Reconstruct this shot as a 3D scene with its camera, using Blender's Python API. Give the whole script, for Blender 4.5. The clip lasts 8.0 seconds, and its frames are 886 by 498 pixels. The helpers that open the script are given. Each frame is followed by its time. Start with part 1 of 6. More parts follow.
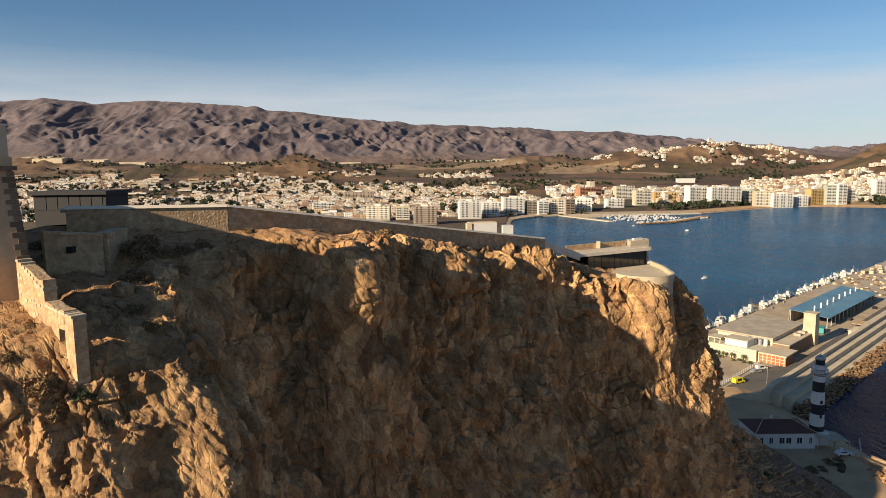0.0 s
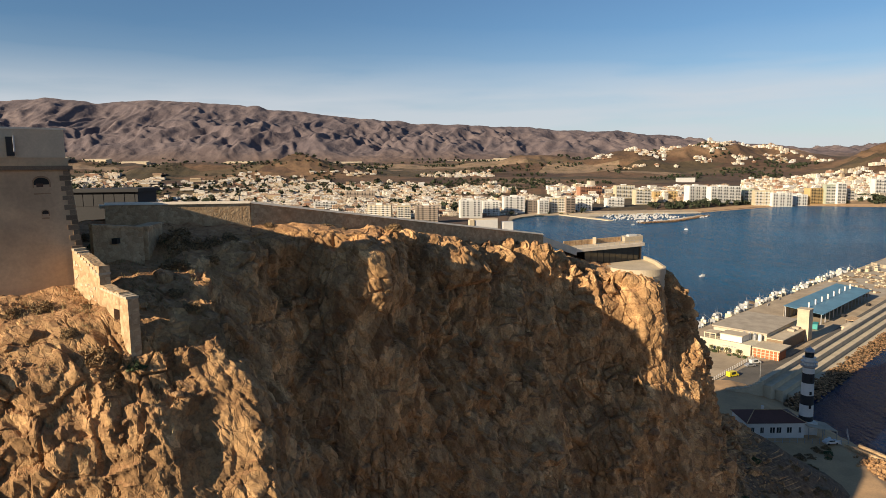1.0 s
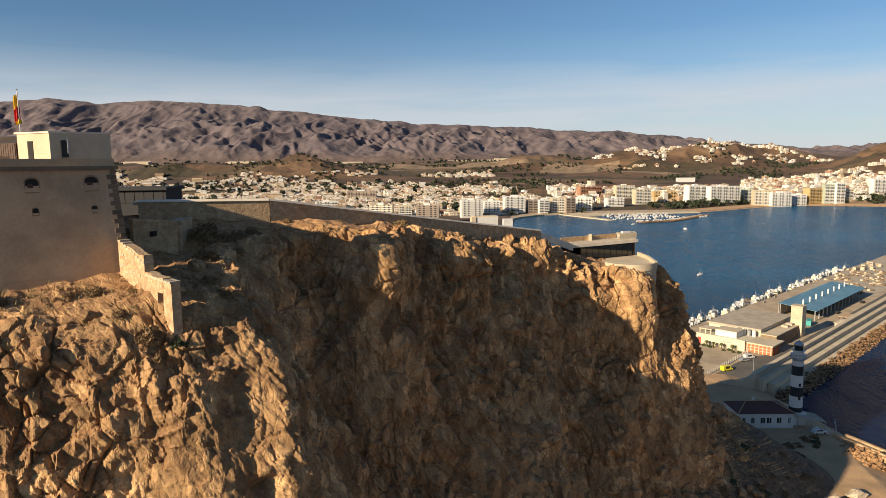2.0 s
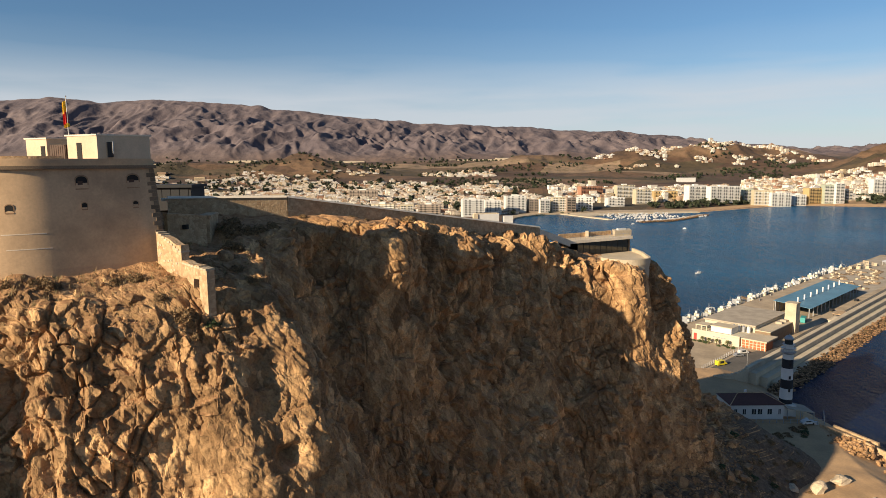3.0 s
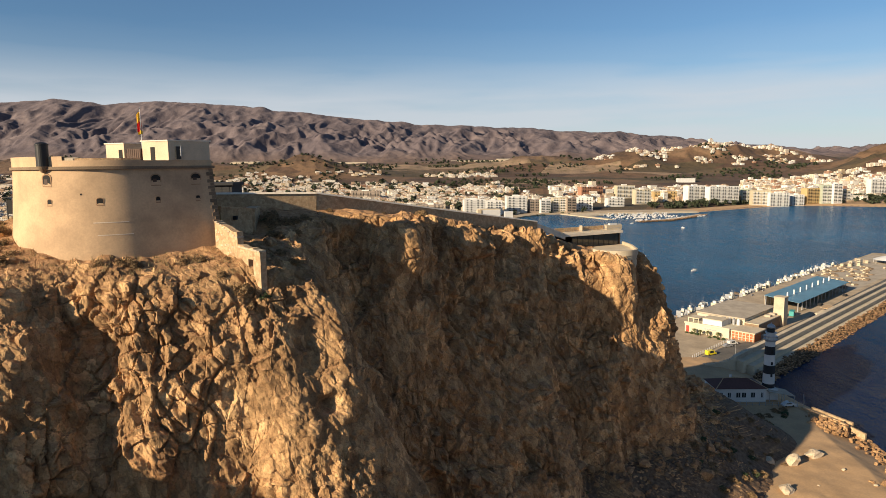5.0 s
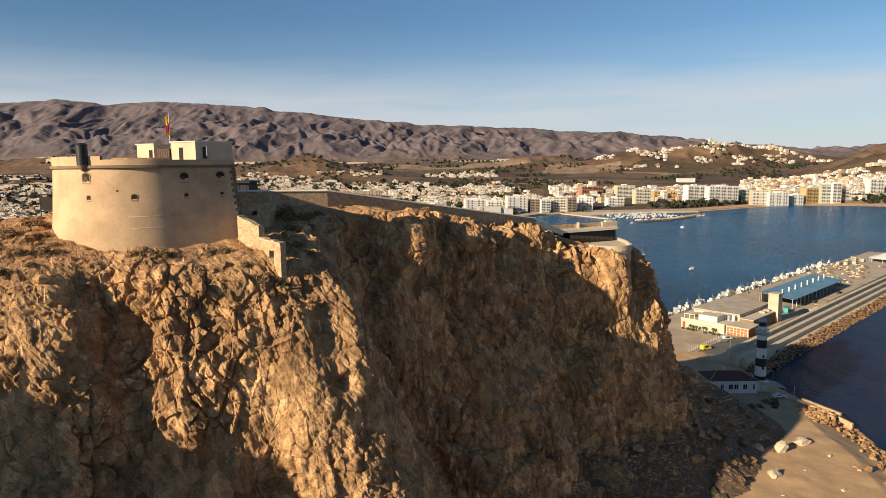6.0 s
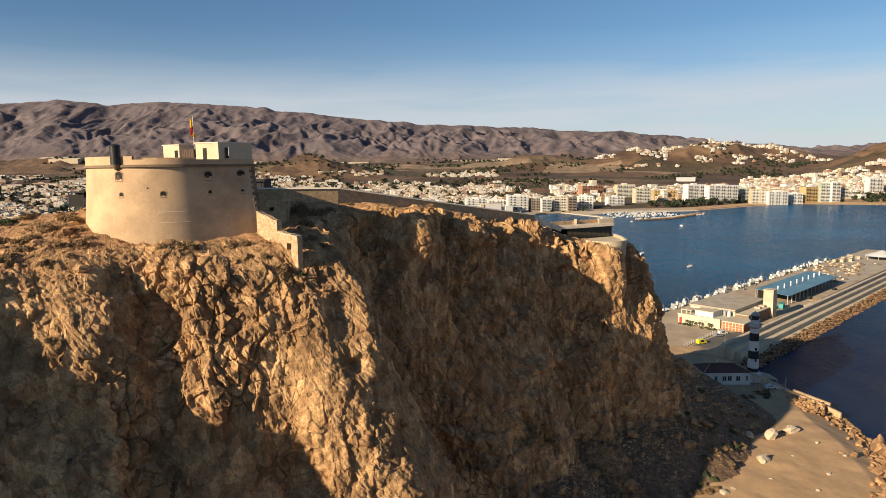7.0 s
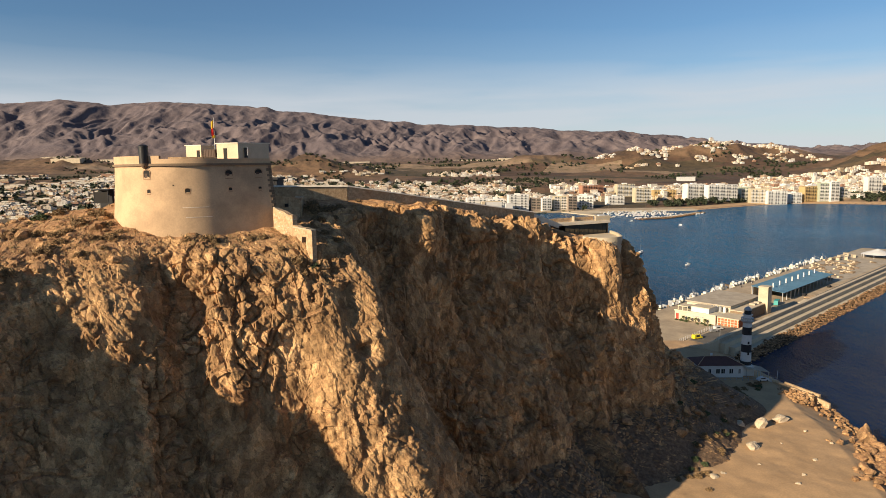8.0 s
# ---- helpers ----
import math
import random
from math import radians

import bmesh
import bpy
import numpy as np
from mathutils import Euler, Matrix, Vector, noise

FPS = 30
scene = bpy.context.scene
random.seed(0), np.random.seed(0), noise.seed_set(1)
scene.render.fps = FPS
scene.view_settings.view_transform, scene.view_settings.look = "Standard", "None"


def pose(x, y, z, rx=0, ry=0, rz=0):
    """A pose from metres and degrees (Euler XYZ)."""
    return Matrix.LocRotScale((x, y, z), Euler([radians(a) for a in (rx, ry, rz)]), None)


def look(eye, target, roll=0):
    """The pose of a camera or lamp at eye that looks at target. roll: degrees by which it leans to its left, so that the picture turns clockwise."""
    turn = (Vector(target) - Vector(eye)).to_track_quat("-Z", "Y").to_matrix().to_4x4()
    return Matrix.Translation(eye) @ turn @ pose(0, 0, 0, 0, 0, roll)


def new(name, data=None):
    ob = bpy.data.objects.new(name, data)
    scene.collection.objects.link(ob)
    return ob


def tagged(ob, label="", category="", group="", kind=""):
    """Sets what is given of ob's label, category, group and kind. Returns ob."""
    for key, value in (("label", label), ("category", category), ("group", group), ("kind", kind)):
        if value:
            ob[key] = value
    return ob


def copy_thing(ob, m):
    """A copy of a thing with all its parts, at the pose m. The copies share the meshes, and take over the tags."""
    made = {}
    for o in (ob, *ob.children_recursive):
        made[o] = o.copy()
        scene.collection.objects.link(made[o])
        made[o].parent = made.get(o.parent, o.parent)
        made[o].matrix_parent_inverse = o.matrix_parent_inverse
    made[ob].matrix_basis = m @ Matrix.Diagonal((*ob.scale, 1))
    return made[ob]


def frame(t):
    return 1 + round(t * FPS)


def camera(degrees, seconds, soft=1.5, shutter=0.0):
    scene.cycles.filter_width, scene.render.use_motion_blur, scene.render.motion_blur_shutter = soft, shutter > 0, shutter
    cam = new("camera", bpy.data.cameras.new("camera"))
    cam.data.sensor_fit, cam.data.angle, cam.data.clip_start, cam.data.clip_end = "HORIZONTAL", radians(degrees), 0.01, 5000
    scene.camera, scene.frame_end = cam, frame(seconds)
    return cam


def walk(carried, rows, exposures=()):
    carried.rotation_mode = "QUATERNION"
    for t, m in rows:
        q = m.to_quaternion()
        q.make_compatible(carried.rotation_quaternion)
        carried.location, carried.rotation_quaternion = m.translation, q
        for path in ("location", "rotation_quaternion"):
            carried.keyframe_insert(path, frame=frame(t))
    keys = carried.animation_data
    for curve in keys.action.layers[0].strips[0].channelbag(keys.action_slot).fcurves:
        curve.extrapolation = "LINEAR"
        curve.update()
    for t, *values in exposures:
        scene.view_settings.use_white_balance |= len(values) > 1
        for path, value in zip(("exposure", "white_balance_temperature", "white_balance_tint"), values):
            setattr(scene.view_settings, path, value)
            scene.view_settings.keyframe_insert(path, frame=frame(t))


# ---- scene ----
cam = camera(68.8, 8.0, soft=0.6)
PATH = [
    (0, (3.245, -5.203, 89.053), (3.228, -3.219, 88.806), -0.7),
    (0.5, (2.951, -8.847, 89.062), (2.933, -6.862, 88.814), -0.7),
    (1, (2.644, -12.595, 89.075), (2.625, -10.61, 88.826), -0.7),
    (1.5, (2.383, -16.464, 89.067), (2.363, -14.48, 88.818), -0.7),
    (2.8, (1.66, -26.695, 89.082), (1.636, -24.711, 88.834), -0.7),
    (3, (1.53, -28.271, 89.084), (1.506, -26.287, 88.834), -0.6),
    (3.5, (1.198, -32.212, 89.083), (1.174, -30.227, 88.833), -0.6),
    (4, (0.882, -36.199, 89.065), (0.856, -34.215, 88.816), -0.7),
    (4.5, (0.586, -40.221, 89.011), (0.559, -38.236, 88.763), -0.7),
    (6, (-0.27, -52.519, 88.706), (-0.3, -50.535, 88.459), -0.7),
    (6.5, (-0.481, -56.57, 88.608), (-0.512, -54.585, 88.36), -0.8),
    (7, (-0.759, -60.678, 88.537), (-0.792, -58.694, 88.289), -0.8),
    (7.5, (-1.058, -64.77, 88.455), (-1.092, -62.786, 88.206), -0.8),
    (8, (-1.281, -68.765, 88.368), (-1.316, -66.78, 88.119), -0.8),
]
walk(cam, [(t, look(eye, target, roll)) for t, eye, target, roll in PATH])

# ---- world, sun, exposure ----
SUN_AZ, SUN_EL = 230.8, 20.5          # clockwise from +y, and height, in degrees
scene.view_settings.exposure = 0.42
world = bpy.data.worlds.new("sky")
scene.world = world
world.use_nodes = True
wn, wl = world.node_tree.nodes, world.node_tree.links
wn.clear()
w_out = wn.new("ShaderNodeOutputWorld")
w_bg = wn.new("ShaderNodeBackground")
w_sky = wn.new("ShaderNodeTexSky")
w_sky.sky_type = "NISHITA"
w_sky.sun_disc = False
w_sky.sun_elevation, w_sky.sun_rotation = radians(SUN_EL), radians(SUN_AZ)
w_sky.altitude, w_sky.air_density, w_sky.dust_density, w_sky.ozone_density = 100, 1.0, 0.25, 4.0
w_tc = wn.new("ShaderNodeTexCoord")
w_map = wn.new("ShaderNodeMapping")
w_map.inputs["Scale"].default_value = (1.6, 1.6, 13.0)
w_noise = wn.new("ShaderNodeTexNoise")
w_noise.inputs["Scale"].default_value = 1.7
w_noise.inputs["Detail"].default_value = 7
w_noise.inputs["Roughness"].default_value = 0.5
w_ramp = wn.new("ShaderNodeValToRGB")
w_ramp.color_ramp.elements[0].position, w_ramp.color_ramp.elements[1].position = 0.26, 0.52
w_ramp.color_ramp.elements[0].color = (0.45, 0.45, 0.45, 1)
w_sep = wn.new("ShaderNodeSeparateXYZ")
w_low = wn.new("ShaderNodeValToRGB")
for _ in range(2):
    w_low.color_ramp.elements.new(0.5)
for k, (p, c) in enumerate([(0.0, 0.85), (0.60, 0.78), (0.82, 0.12), (1.0, 0.0)]):
    w_low.color_ramp.elements[k].position, w_low.color_ramp.elements[k].color = p, (c, c, c, 1)
w_z = wn.new("ShaderNodeMath")
w_z.operation = "MULTIPLY_ADD"
w_z.inputs[1].default_value, w_z.inputs[2].default_value = 4.2, 0.0
w_add = wn.new("ShaderNodeMath")
w_add.operation = "MULTIPLY_ADD"
w_add.inputs[1].default_value = 0.35
w_mul = wn.new("ShaderNodeMath")
w_mul.operation = "MULTIPLY"
w_mix = wn.new("ShaderNodeMixRGB")
w_mix.inputs["Color2"].default_value = (7.0, 7.3, 7.8, 1)
wl.new(w_tc.outputs["Generated"], w_map.inputs["Vector"])
wl.new(w_map.outputs["Vector"], w_noise.inputs["Vector"])
wl.new(w_noise.outputs["Fac"], w_ramp.inputs["Fac"])
wl.new(w_tc.outputs["Generated"], w_sep.inputs["Vector"])
wl.new(w_sep.outputs["Z"], w_z.inputs[0])
wl.new(w_noise.outputs["Fac"], w_add.inputs[0])
wl.new(w_z.outputs["Value"], w_add.inputs[2])
wl.new(w_add.outputs["Value"], w_low.inputs["Fac"])
wl.new(w_ramp.outputs["Color"], w_mul.inputs[0])
wl.new(w_low.outputs["Color"], w_mul.inputs[1])
wl.new(w_mul.outputs["Value"], w_mix.inputs["Fac"])
w_tint = wn.new("ShaderNodeMixRGB")
w_tint.blend_type = "MULTIPLY"
w_tint.inputs["Fac"].default_value, w_tint.inputs["Color2"].default_value = 1.0, (0.90, 1.0, 1.05, 1)
wl.new(w_sky.outputs["Color"], w_tint.inputs["Color1"])
wl.new(w_tint.outputs["Color"], w_mix.inputs["Color1"])
wl.new(w_mix.outputs["Color"], w_bg.inputs["Color"])
w_bg.inputs["Strength"].default_value = 0.068
wl.new(w_bg.outputs["Background"], w_out.inputs["Surface"])

sun = new("sun", bpy.data.lights.new("sun", "SUN"))
sun.data.energy, sun.data.angle, sun.data.color = 6.2, radians(0.5), (1.0, 0.83, 0.60)
_a, _e = radians(SUN_AZ), radians(SUN_EL)
SUN_DIR = Vector((math.sin(_a) * math.cos(_e), math.cos(_a) * math.cos(_e), math.sin(_e)))
sun.matrix_world = look(SUN_DIR * 300, (0, 0, 0))


# ---- materials ----
def ramp(nt, fac, stops):
    r = nt.nodes.new("ShaderNodeValToRGB")
    els = r.color_ramp.elements
    while len(els) < len(stops):
        els.new(0.5)
    for e, (p, c) in zip(els, stops):
        e.position, e.color = p, (*c, 1)
    nt.links.new(fac, r.inputs["Fac"])
    return r.outputs["Color"]


def mix(nt, fac, a, b, mode="MIX"):
    m = nt.nodes.new("ShaderNodeMixRGB")
    m.blend_type = mode
    for key, v in (("Fac", fac), ("Color1", a), ("Color2", b)):
        if isinstance(v, (int, float)):
            m.inputs[key].default_value = v
        elif isinstance(v, tuple):
            m.inputs[key].default_value = (*v, 1)
        else:
            nt.links.new(v, m.inputs[key])
    return m.outputs["Color"]


def tex(nt, kind, scale, detail=6, rough=0.6, stretch=(1, 1, 1), **opts):
    tc = nt.nodes.new("ShaderNodeTexCoord")
    mp = nt.nodes.new("ShaderNodeMapping")
    mp.inputs["Scale"].default_value = stretch
    nt.links.new(tc.outputs["Object"], mp.inputs["Vector"])
    n = nt.nodes.new("ShaderNodeTex" + kind)
    n.inputs["Scale"].default_value = scale
    if kind == "Noise":
        n.inputs["Detail"].default_value, n.inputs["Roughness"].default_value = detail, rough
    for k, v in opts.items():
        if k == "feature":
            n.feature = v
    nt.links.new(mp.outputs["Vector"], n.inputs["Vector"])
    return n


def bump(nt, shader, height, strength, distance):
    b = nt.nodes.new("ShaderNodeBump")
    b.inputs["Strength"].default_value, b.inputs["Distance"].default_value = strength, distance
    nt.links.new(height, b.inputs["Height"])
    nt.links.new(b.outputs["Normal"], shader.inputs["Normal"])


def material(name, rough=0.85, metal=0.0):
    m = bpy.data.materials.new(name)
    m.use_nodes = True
    s = m.node_tree.nodes["Principled BSDF"]
    s.inputs["Roughness"].default_value, s.inputs["Metallic"].default_value = rough, metal
    return m, m.node_tree, s


def plain(name, colour, rough=0.8, metal=0.0, vary=0.18, scale=2.0, relief=0.0, stain=0.15, spread=0.0):
    """A painted or mineral surface: grain, larger stains and a little relief; spread varies it from piece to piece."""
    m, nt, s = material(name, rough, metal)
    n1 = tex(nt, "Noise", scale * 6, 4)
    n2 = tex(nt, "Noise", scale * 0.35, 5)
    dark = tuple(c * (1 - vary) for c in colour)
    light = tuple(min(1, c * (1 + vary * 0.6)) for c in colour)
    c = ramp(nt, n1.outputs["Fac"], [(0.3, dark), (0.7, light)])
    st = ramp(nt, n2.outputs["Fac"], [(0.35, (1 - stain,) * 3), (0.6, (1, 1, 1))])
    c = mix(nt, 1.0, c, st, "MULTIPLY")
    if spread:
        oi = nt.nodes.new("ShaderNodeObjectInfo")
        v = ramp(nt, oi.outputs["Random"], [(0, (1 - spread,) * 3), (1, (1 + spread * 0.5,) * 3)])
        c = mix(nt, 1.0, c, v, "MULTIPLY")
    nt.links.new(c, s.inputs["Base Color"])
    if relief:
        bump(nt, s, n1.outputs["Fac"], 0.5, relief)
    return m


def rock_material(name, tint=(1, 1, 1), shaded_earth=False):
    m, nt, s = material(name, 0.93)
    big = tex(nt, "Noise", 0.055, 4, 0.6)
    mid = tex(nt, "Noise", 0.35, 8, 0.65)
    fine = tex(nt, "Noise", 3.2, 8, 0.7)
    streak = tex(nt, "Noise", 0.5, 5, 0.6, (1, 1, 0.12))
    def t(c):
        return tuple(a * b for a, b in zip(c, tint))
    c1 = ramp(nt, mid.outputs["Fac"], [(0.30, t((0.31, 0.21, 0.135))), (0.46, t((0.45, 0.325, 0.205))), (0.6, t((0.56, 0.42, 0.275))), (0.78, t((0.68, 0.55, 0.40)))])
    c2 = ramp(nt, mid.outputs["Fac"], [(0.3, t((0.36, 0.185, 0.085))), (0.55, t((0.52, 0.31, 0.15))), (0.75, t((0.62, 0.41, 0.22)))])
    f = ramp(nt, big.outputs["Fac"], [(0.57, (0, 0, 0)), (0.76, (0.65, 0.65, 0.65))])
    c = mix(nt, f, c1, c2)
    g = ramp(nt, streak.outputs["Fac"], [(0.35, (0.68, 0.65, 0.62)), (0.58, (1.04, 1.03, 1.0))])
    c = mix(nt, 0.7, c, g, "MULTIPLY")
    h = ramp(nt, fine.outputs["Fac"], [(0.34, (0.5, 0.46, 0.42)), (0.5, (0.97, 0.97, 0.97)), (0.68, (1.22, 1.2, 1.17))])
    c = mix(nt, 0.75, c, h, "MULTIPLY")
    # jointed blocks: a tone of its own for each, dark earth in the joints
    tc = nt.nodes.new("ShaderNodeTexCoord")
    wv = nt.nodes.new("ShaderNodeTexNoise")
    wv.inputs["Scale"].default_value, wv.inputs["Detail"].default_value = 0.8, 3
    nt.links.new(tc.outputs["Object"], wv.inputs["Vector"])
    add = nt.nodes.new("ShaderNodeMixRGB")
    add.blend_type = "ADD"
    add.inputs["Fac"].default_value = 0.9
    nt.links.new(tc.outputs["Object"], add.inputs["Color1"])
    nt.links.new(wv.outputs["Color"], add.inputs["Color2"])
    joints = None
    for sc, lo, deep in ((0.30, 0.025, 0.08), (0.75, 0.03, 0.03)):
        mp = nt.nodes.new("ShaderNodeMapping")
        mp.inputs["Scale"].default_value = (1, 1, 0.55)
        nt.links.new(add.outputs["Color"], mp.inputs["Vector"])
        vo = nt.nodes.new("ShaderNodeTexVoronoi")
        vo.feature = "DISTANCE_TO_EDGE"
        vo.inputs["Scale"].default_value = sc
        nt.links.new(mp.outputs["Vector"], vo.inputs["Vector"])
        vc = nt.nodes.new("ShaderNodeTexVoronoi")
        vc.inputs["Scale"].default_value = sc
        nt.links.new(mp.outputs["Vector"], vc.inputs["Vector"])
        tone = ramp(nt, vc.outputs["Color"], [(0.2, (0.56, 0.52, 0.48)), (0.8, (1.20, 1.20, 1.20))])
        c = mix(nt, 0.75, c, tone, "MULTIPLY")
        line = ramp(nt, vo.outputs["Distance"], [(0.0, (0.30, 0.26, 0.22)), (lo, (1, 1, 1))])
        c = mix(nt, deep, c, line, "MULTIPLY")
        joints = line if joints is None else mix(nt, 1.0, joints, line, "MULTIPLY")
    # soil and dust on ground that lies flat
    ge = nt.nodes.new("ShaderNodeNewGeometry")
    up = nt.nodes.new("ShaderNodeSeparateXYZ")
    nt.links.new(ge.outputs["Normal"], up.inputs["Vector"])
    ab = nt.nodes.new("ShaderNodeMath")
    ab.operation = "ABSOLUTE"
    nt.links.new(up.outputs["Z"], ab.inputs[0])
    lie = ramp(nt, ab.outputs["Value"], [(0.62, (0, 0, 0)), (0.85, (0.9, 0.9, 0.9))])
    so = tex(nt, "Noise", 0.9, 8, 0.7)
    soil = ramp(nt, so.outputs["Fac"], [(0.32, (0.17, 0.086, 0.038)), (0.5, (0.40, 0.21, 0.092)), (0.66, (0.53, 0.315, 0.155))])
    c = mix(nt, lie, c, soil)
    if shaded_earth:
        # brown earth low on the slope, darkened to paint in the shade there; uneven upper edge
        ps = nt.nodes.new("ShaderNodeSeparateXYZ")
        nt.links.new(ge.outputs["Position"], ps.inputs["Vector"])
        edge_noise = tex(nt, "Noise", 0.10, 6, 0.6)
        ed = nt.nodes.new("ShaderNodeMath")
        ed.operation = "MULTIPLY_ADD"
        nt.links.new(edge_noise.outputs["Fac"], ed.inputs[0])
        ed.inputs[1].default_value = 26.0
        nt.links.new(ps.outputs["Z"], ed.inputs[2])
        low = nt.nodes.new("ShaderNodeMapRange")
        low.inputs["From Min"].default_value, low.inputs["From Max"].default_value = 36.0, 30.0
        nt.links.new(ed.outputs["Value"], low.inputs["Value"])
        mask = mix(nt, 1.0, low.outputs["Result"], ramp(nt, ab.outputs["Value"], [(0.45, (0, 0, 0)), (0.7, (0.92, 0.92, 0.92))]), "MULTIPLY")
        shaded_dirt = ramp(nt, so.outputs["Fac"], [(0.32, (0.055, 0.033, 0.019)), (0.5, (0.125, 0.078, 0.045)), (0.66, (0.22, 0.145, 0.085))])
        c = mix(nt, mask, c, shaded_dirt)
    nt.links.new(c, s.inputs["Base Color"])
    sm = nt.nodes.new("ShaderNodeMath")
    sm.operation = "MULTIPLY_ADD"
    nt.links.new(mid.outputs["Fac"], sm.inputs[0])
    sm.inputs[1].default_value = 1.6
    nt.links.new(fine.outputs["Fac"], sm.inputs[2])
    sj = nt.nodes.new("ShaderNodeMath")
    sj.operation = "MULTIPLY_ADD"
    nt.links.new(joints, sj.inputs[0])
    sj.inputs[1].default_value = 0.4
    nt.links.new(sm.outputs["Value"], sj.inputs[2])
    bump(nt, s, sj.outputs["Value"], 1.0, 0.22)
    return m


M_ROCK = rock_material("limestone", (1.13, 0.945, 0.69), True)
M_BOULDER = rock_material("boulder_stone", (1.0, 0.83, 0.62))
M_PALEROCK = plain("pale_limestone", (0.58, 0.465, 0.32), 0.93, vary=0.22, scale=0.9, relief=0.06, stain=0.3)
M_RIPRAP = rock_material("breakwater_stone", (0.30, 0.26, 0.20))
M_SAND = plain("sand", (0.50, 0.315, 0.16), 0.95, vary=0.14, scale=0.35, relief=0.05, stain=0.2)
M_PLASTER = plain("ochre_plaster", (0.60, 0.40, 0.23), 0.9, vary=0.10, scale=0.6, relief=0.012, stain=0.26)
def masonry_material():
    m, nt, s = material("masonry", 0.92)
    g = nt.nodes.new("ShaderNodeNewGeometry")
    mp = nt.nodes.new("ShaderNodeMapping")
    mp.inputs["Rotation"].default_value = (0, 0, 0.3)
    nt.links.new(g.outputs["Position"], mp.inputs["Vector"])
    wob = tex(nt, "Noise", 1.2, 4)
    vo = nt.nodes.new("ShaderNodeTexVoronoi")
    vo.inputs["Scale"].default_value = 2.2
    nt.links.new(mp.outputs["Vector"], vo.inputs["Vector"])
    ve = nt.nodes.new("ShaderNodeTexVoronoi")
    ve.feature = "DISTANCE_TO_EDGE"
    ve.inputs["Scale"].default_value = 2.2
    nt.links.new(mp.outputs["Vector"], ve.inputs["Vector"])
    base = ramp(nt, vo.outputs["Color"], [(0.15, (0.42, 0.27, 0.145)), (0.5, (0.50, 0.34, 0.19)), (0.85, (0.57, 0.41, 0.245))])
    lines = ramp(nt, ve.outputs["Distance"], [(0.0, (0.78, 0.75, 0.70)), (0.06, (1, 1, 1))])
    c = mix(nt, 0.8, base, lines, "MULTIPLY")
    c = mix(nt, 0.6, c, ramp(nt, wob.outputs["Fac"], [(0.35, (0.65, 0.62, 0.58)), (0.6, (1.08, 1.06, 1.04))]), "MULTIPLY")
    nt.links.new(c, s.inputs["Base Color"])
    bump(nt, s, ve.outputs["Distance"], 0.6, 0.12)
    return m


M_STONEWALL = masonry_material()
M_TURRET = plain("pale_turret_plaster", (0.66, 0.51, 0.34), 0.85, vary=0.08, scale=0.8, relief=0.01, stain=0.2)
M_COPING = plain("coping_stone", (0.80, 0.68, 0.52), 0.9, vary=0.12, scale=1.2, relief=0.02)
M_QUOIN = plain("quoin_stone", (0.24, 0.165, 0.10), 0.9, vary=0.25, scale=1.5, relief=0.05, spread=0.3)
M_CONCRETE = plain("concrete", (0.44, 0.365, 0.27), 0.9, vary=0.12, scale=0.5, relief=0.01, stain=0.25)
M_PALECON = plain("pale_concrete", (0.57, 0.465, 0.32), 0.9, vary=0.1, scale=0.4, relief=0.01, stain=0.2)
M_ASPHALT = plain("asphalt", (0.13, 0.115, 0.095), 0.9, vary=0.2, scale=0.5, relief=0.01, stain=0.3)
M_PAVING = plain("dusty_paving", (0.47, 0.36, 0.235), 0.92, vary=0.15, scale=0.25, relief=0.01, stain=0.3)
M_WHITE = plain("white_paint", (0.62, 0.60, 0.56), 0.6, vary=0.05, scale=0.5, stain=0.12)
M_CREAM = plain("cream_paint", (0.60, 0.53, 0.38), 0.75, vary=0.07, scale=0.4, stain=0.15)
M_BLACK = plain("black_paint", (0.020, 0.020, 0.022), 0.8, vary=0.2, scale=1.0)
M_DARKMETAL = plain("dark_metal", (0.03, 0.028, 0.026), 0.5, metal=0.4, vary=0.2)
M_GREYMETAL = plain("grey_metal", (0.42, 0.42, 0.42), 0.45, metal=0.5, vary=0.1)
M_ROOFTILE = plain("dark_roof_tiles", (0.115, 0.048, 0.036), 0.85, vary=0.3, scale=1.2, relief=0.05)
M_BRICKRED = plain("orange_brick", (0.42, 0.14, 0.055), 0.85, vary=0.2, scale=1.0)
M_BLUEROOF = plain("blue_sheet", (0.12, 0.25, 0.33), 0.5, vary=0.12, scale=0.4, stain=0.2)
M_WOOD = plain("brown_timber", (0.075, 0.036, 0.018), 0.7, vary=0.25, scale=2.0)
M_YELLOW = plain("yellow_paint", (0.78, 0.62, 0.03), 0.35, vary=0.04)
M_TEAL = plain("teal_paint", (0.05, 0.32, 0.29), 0.5, vary=0.08)
M_RED = plain("red_paint", (0.55, 0.05, 0.03), 0.5, vary=0.08)
M_TYRE = plain("rubber", (0.02, 0.02, 0.02), 0.9)
M_FLAGRED = plain("red_cloth", (0.60, 0.03, 0.02), 0.9, vary=0.06)
M_FLAGYEL = plain("yellow_cloth", (0.75, 0.48, 0.03), 0.9, vary=0.06)
M_JAMB = plain("worn_jamb", (0.36, 0.215, 0.115), 0.9, vary=0.3, scale=2.5, relief=0.03)
M_DARK = plain("dark_interior", (0.02, 0.017, 0.014), 0.9)


def glass_material():
    m, nt, s = material("tinted_glass", 0.06)
    s.inputs["Base Color"].default_value = (0.03, 0.035, 0.035, 1)
    s.inputs["IOR"].default_value = 1.5
    return m


